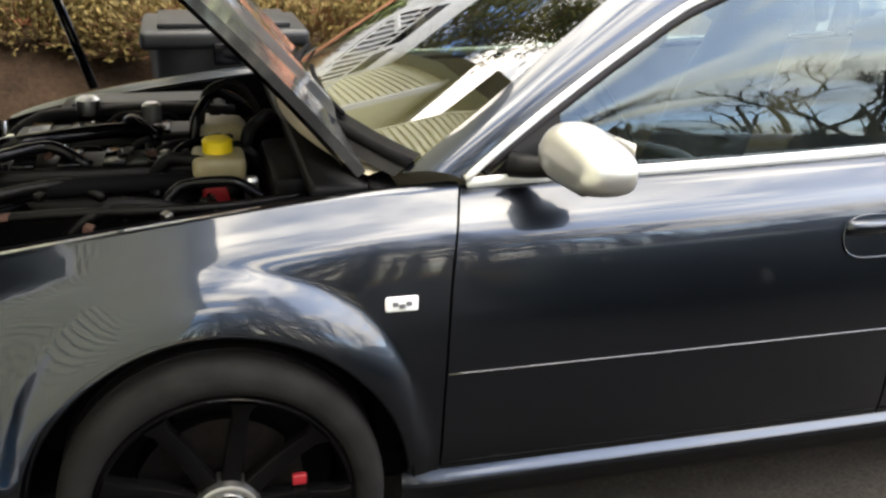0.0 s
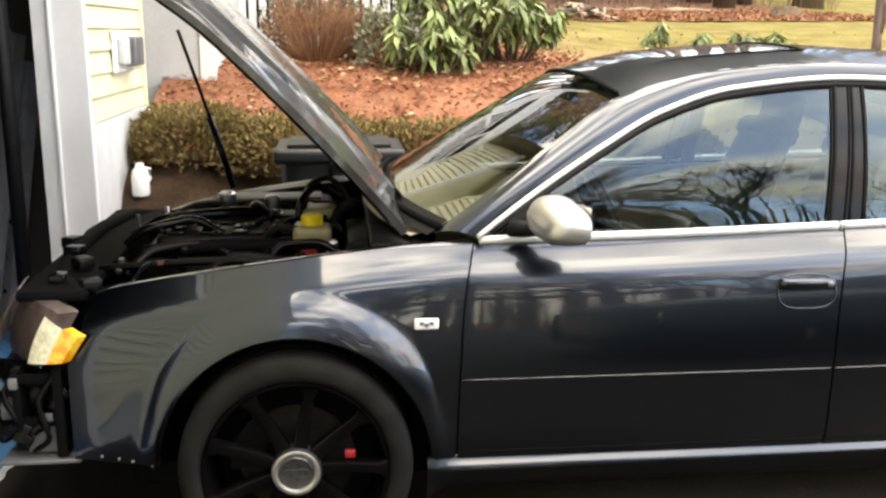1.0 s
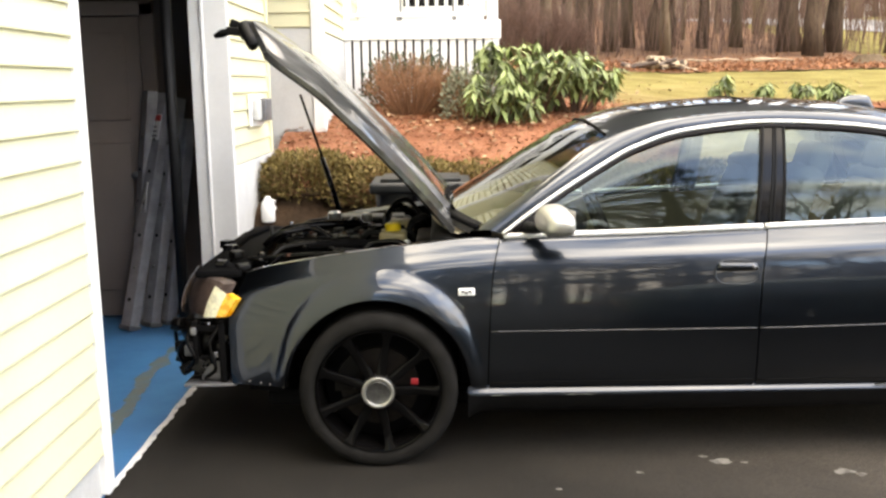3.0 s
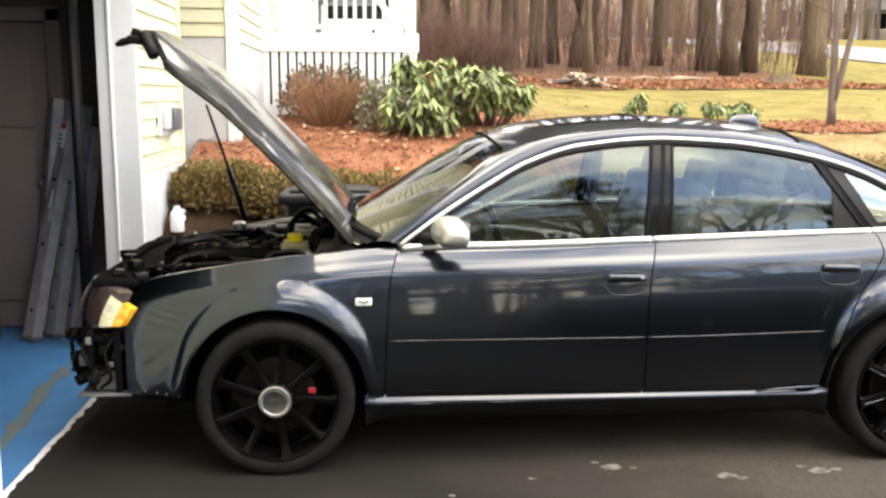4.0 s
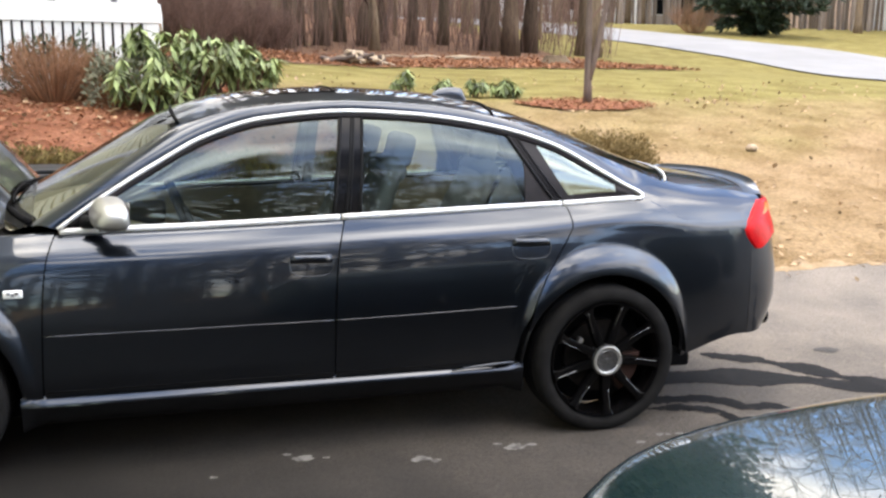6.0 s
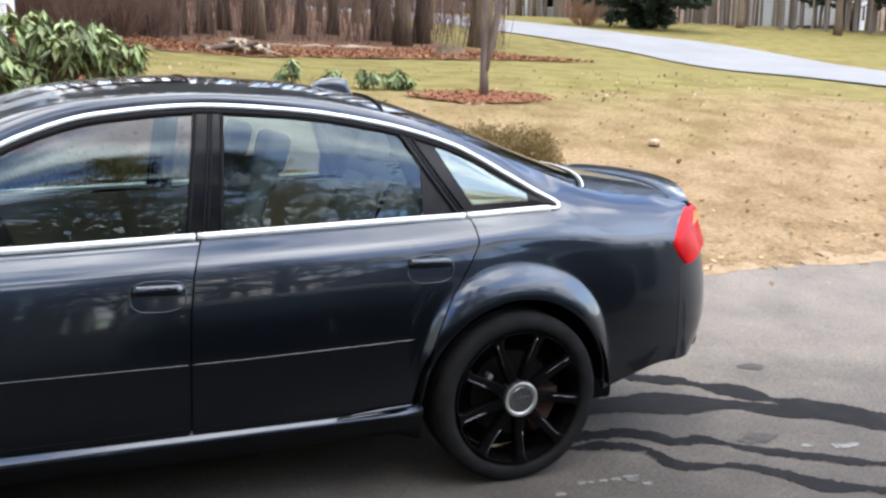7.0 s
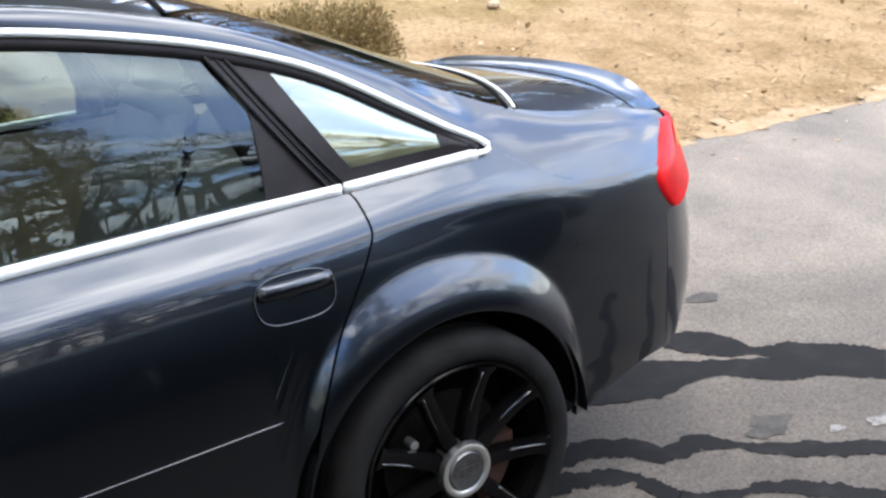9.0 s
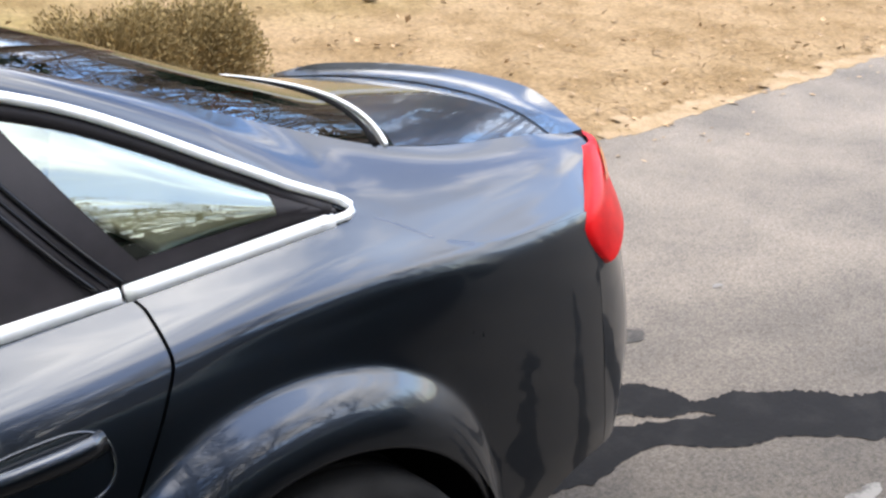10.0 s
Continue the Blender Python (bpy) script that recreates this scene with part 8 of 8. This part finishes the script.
bm = facing(grid(teal_at, 90, 60), (0, 0, 1))
part("body", bm, teal_paint, teal, crisp=60)
bm = facing(grid(lambda u, v: Vector((-0.02 + 0.10 * abs(2 * u - 1) ** 3, lerp(-0.60, 0.60, u), lerp(0.22, 0.80, v))), 24, 8), (-1, 0, 0))
part("front_bumper", bm, teal_paint, teal)
for s_ in (-1, 1):
    bm = facing(grid(lambda u, v: Vector((lerp(0.03, 0.30, u ** 1.5) - 0.01, s_ * (lerp(0.50, t_half(0.30) + 0.008, u ** 0.7)), lerp(0.60, lerp(0.74, 0.775, u), v))), 14, 6), (-1, s_, 0))
    rim(bm, (0.02, -s_ * 0.02, 0))
    part("headlamp", bm, clear_lens, teal, "clear headlamp")
for ax in (0.85, 3.55):
    for s_ in (-1, 1):
        hub = new("wheel")
        hub.parent = teal
        hub.location = (ax, s_ * 0.80, 0.30)
        flip = Matrix.Identity(4) if s_ < 0 else Matrix.Rotation(math.pi, 4, "Z")
        bm = lathe([(0.20, 0.0), (0.22, -0.02), (0.28, -0.018), (0.30, 0.01), (0.30, 0.17), (0.28, 0.19), (0.20, 0.18)], 40, close=True)
        bm.transform(flip)
        part("tyre", bm, tyre_mat, hub)
        bm = lathe([(0.0, -0.01), (0.06, -0.015), (0.16, 0.0), (0.20, -0.004), (0.205, 0.02)], 32)
        bm.transform(flip)
        part("rim", bm, rim_black, hub)
cab = [(1.15, 0.70, 0.94), (1.75, 0.60, 1.36), (2.9, 0.58, 1.38), (3.75, 0.68, 0.98)]
cab_edge = curve3(cab)
bm = facing(grid(lambda u, v: Vector((cab_edge(lerp(0.22, 0.80, u)).x, cab_edge(lerp(0.22, 0.80, u)).y * lerp(-1, 1, v), cab_edge(lerp(0.22, 0.80, u)).z + 0.04 * (1 - lerp(-1, 1, v) ** 2))), 20, 14), (0, 0, 1))
part("roof", bm, teal_paint, teal)
for a, b, nm in ((0.0, 0.22, "windscreen"), (0.80, 1.0, "rear_window")):
    bm = facing(grid(lambda u, v: Vector((cab_edge(lerp(a, b, u)).x, cab_edge(lerp(a, b, u)).y * lerp(-1, 1, v), cab_edge(lerp(a, b, u)).z + 0.04 * (1 - lerp(-1, 1, v) ** 2))), 12, 14), (0, 0, 1))
    part(nm, bm, black_gloss, teal)
for s_ in (-1, 1):
    bm = facing(grid(lambda u, v: Vector((cab_edge(u).x, s_ * lerp(0.80, cab_edge(u).y, v), lerp(0.95, cab_edge(u).z, v))), 30, 4), (0, s_, 0))
    part("side_window", bm, black_gloss, teal)
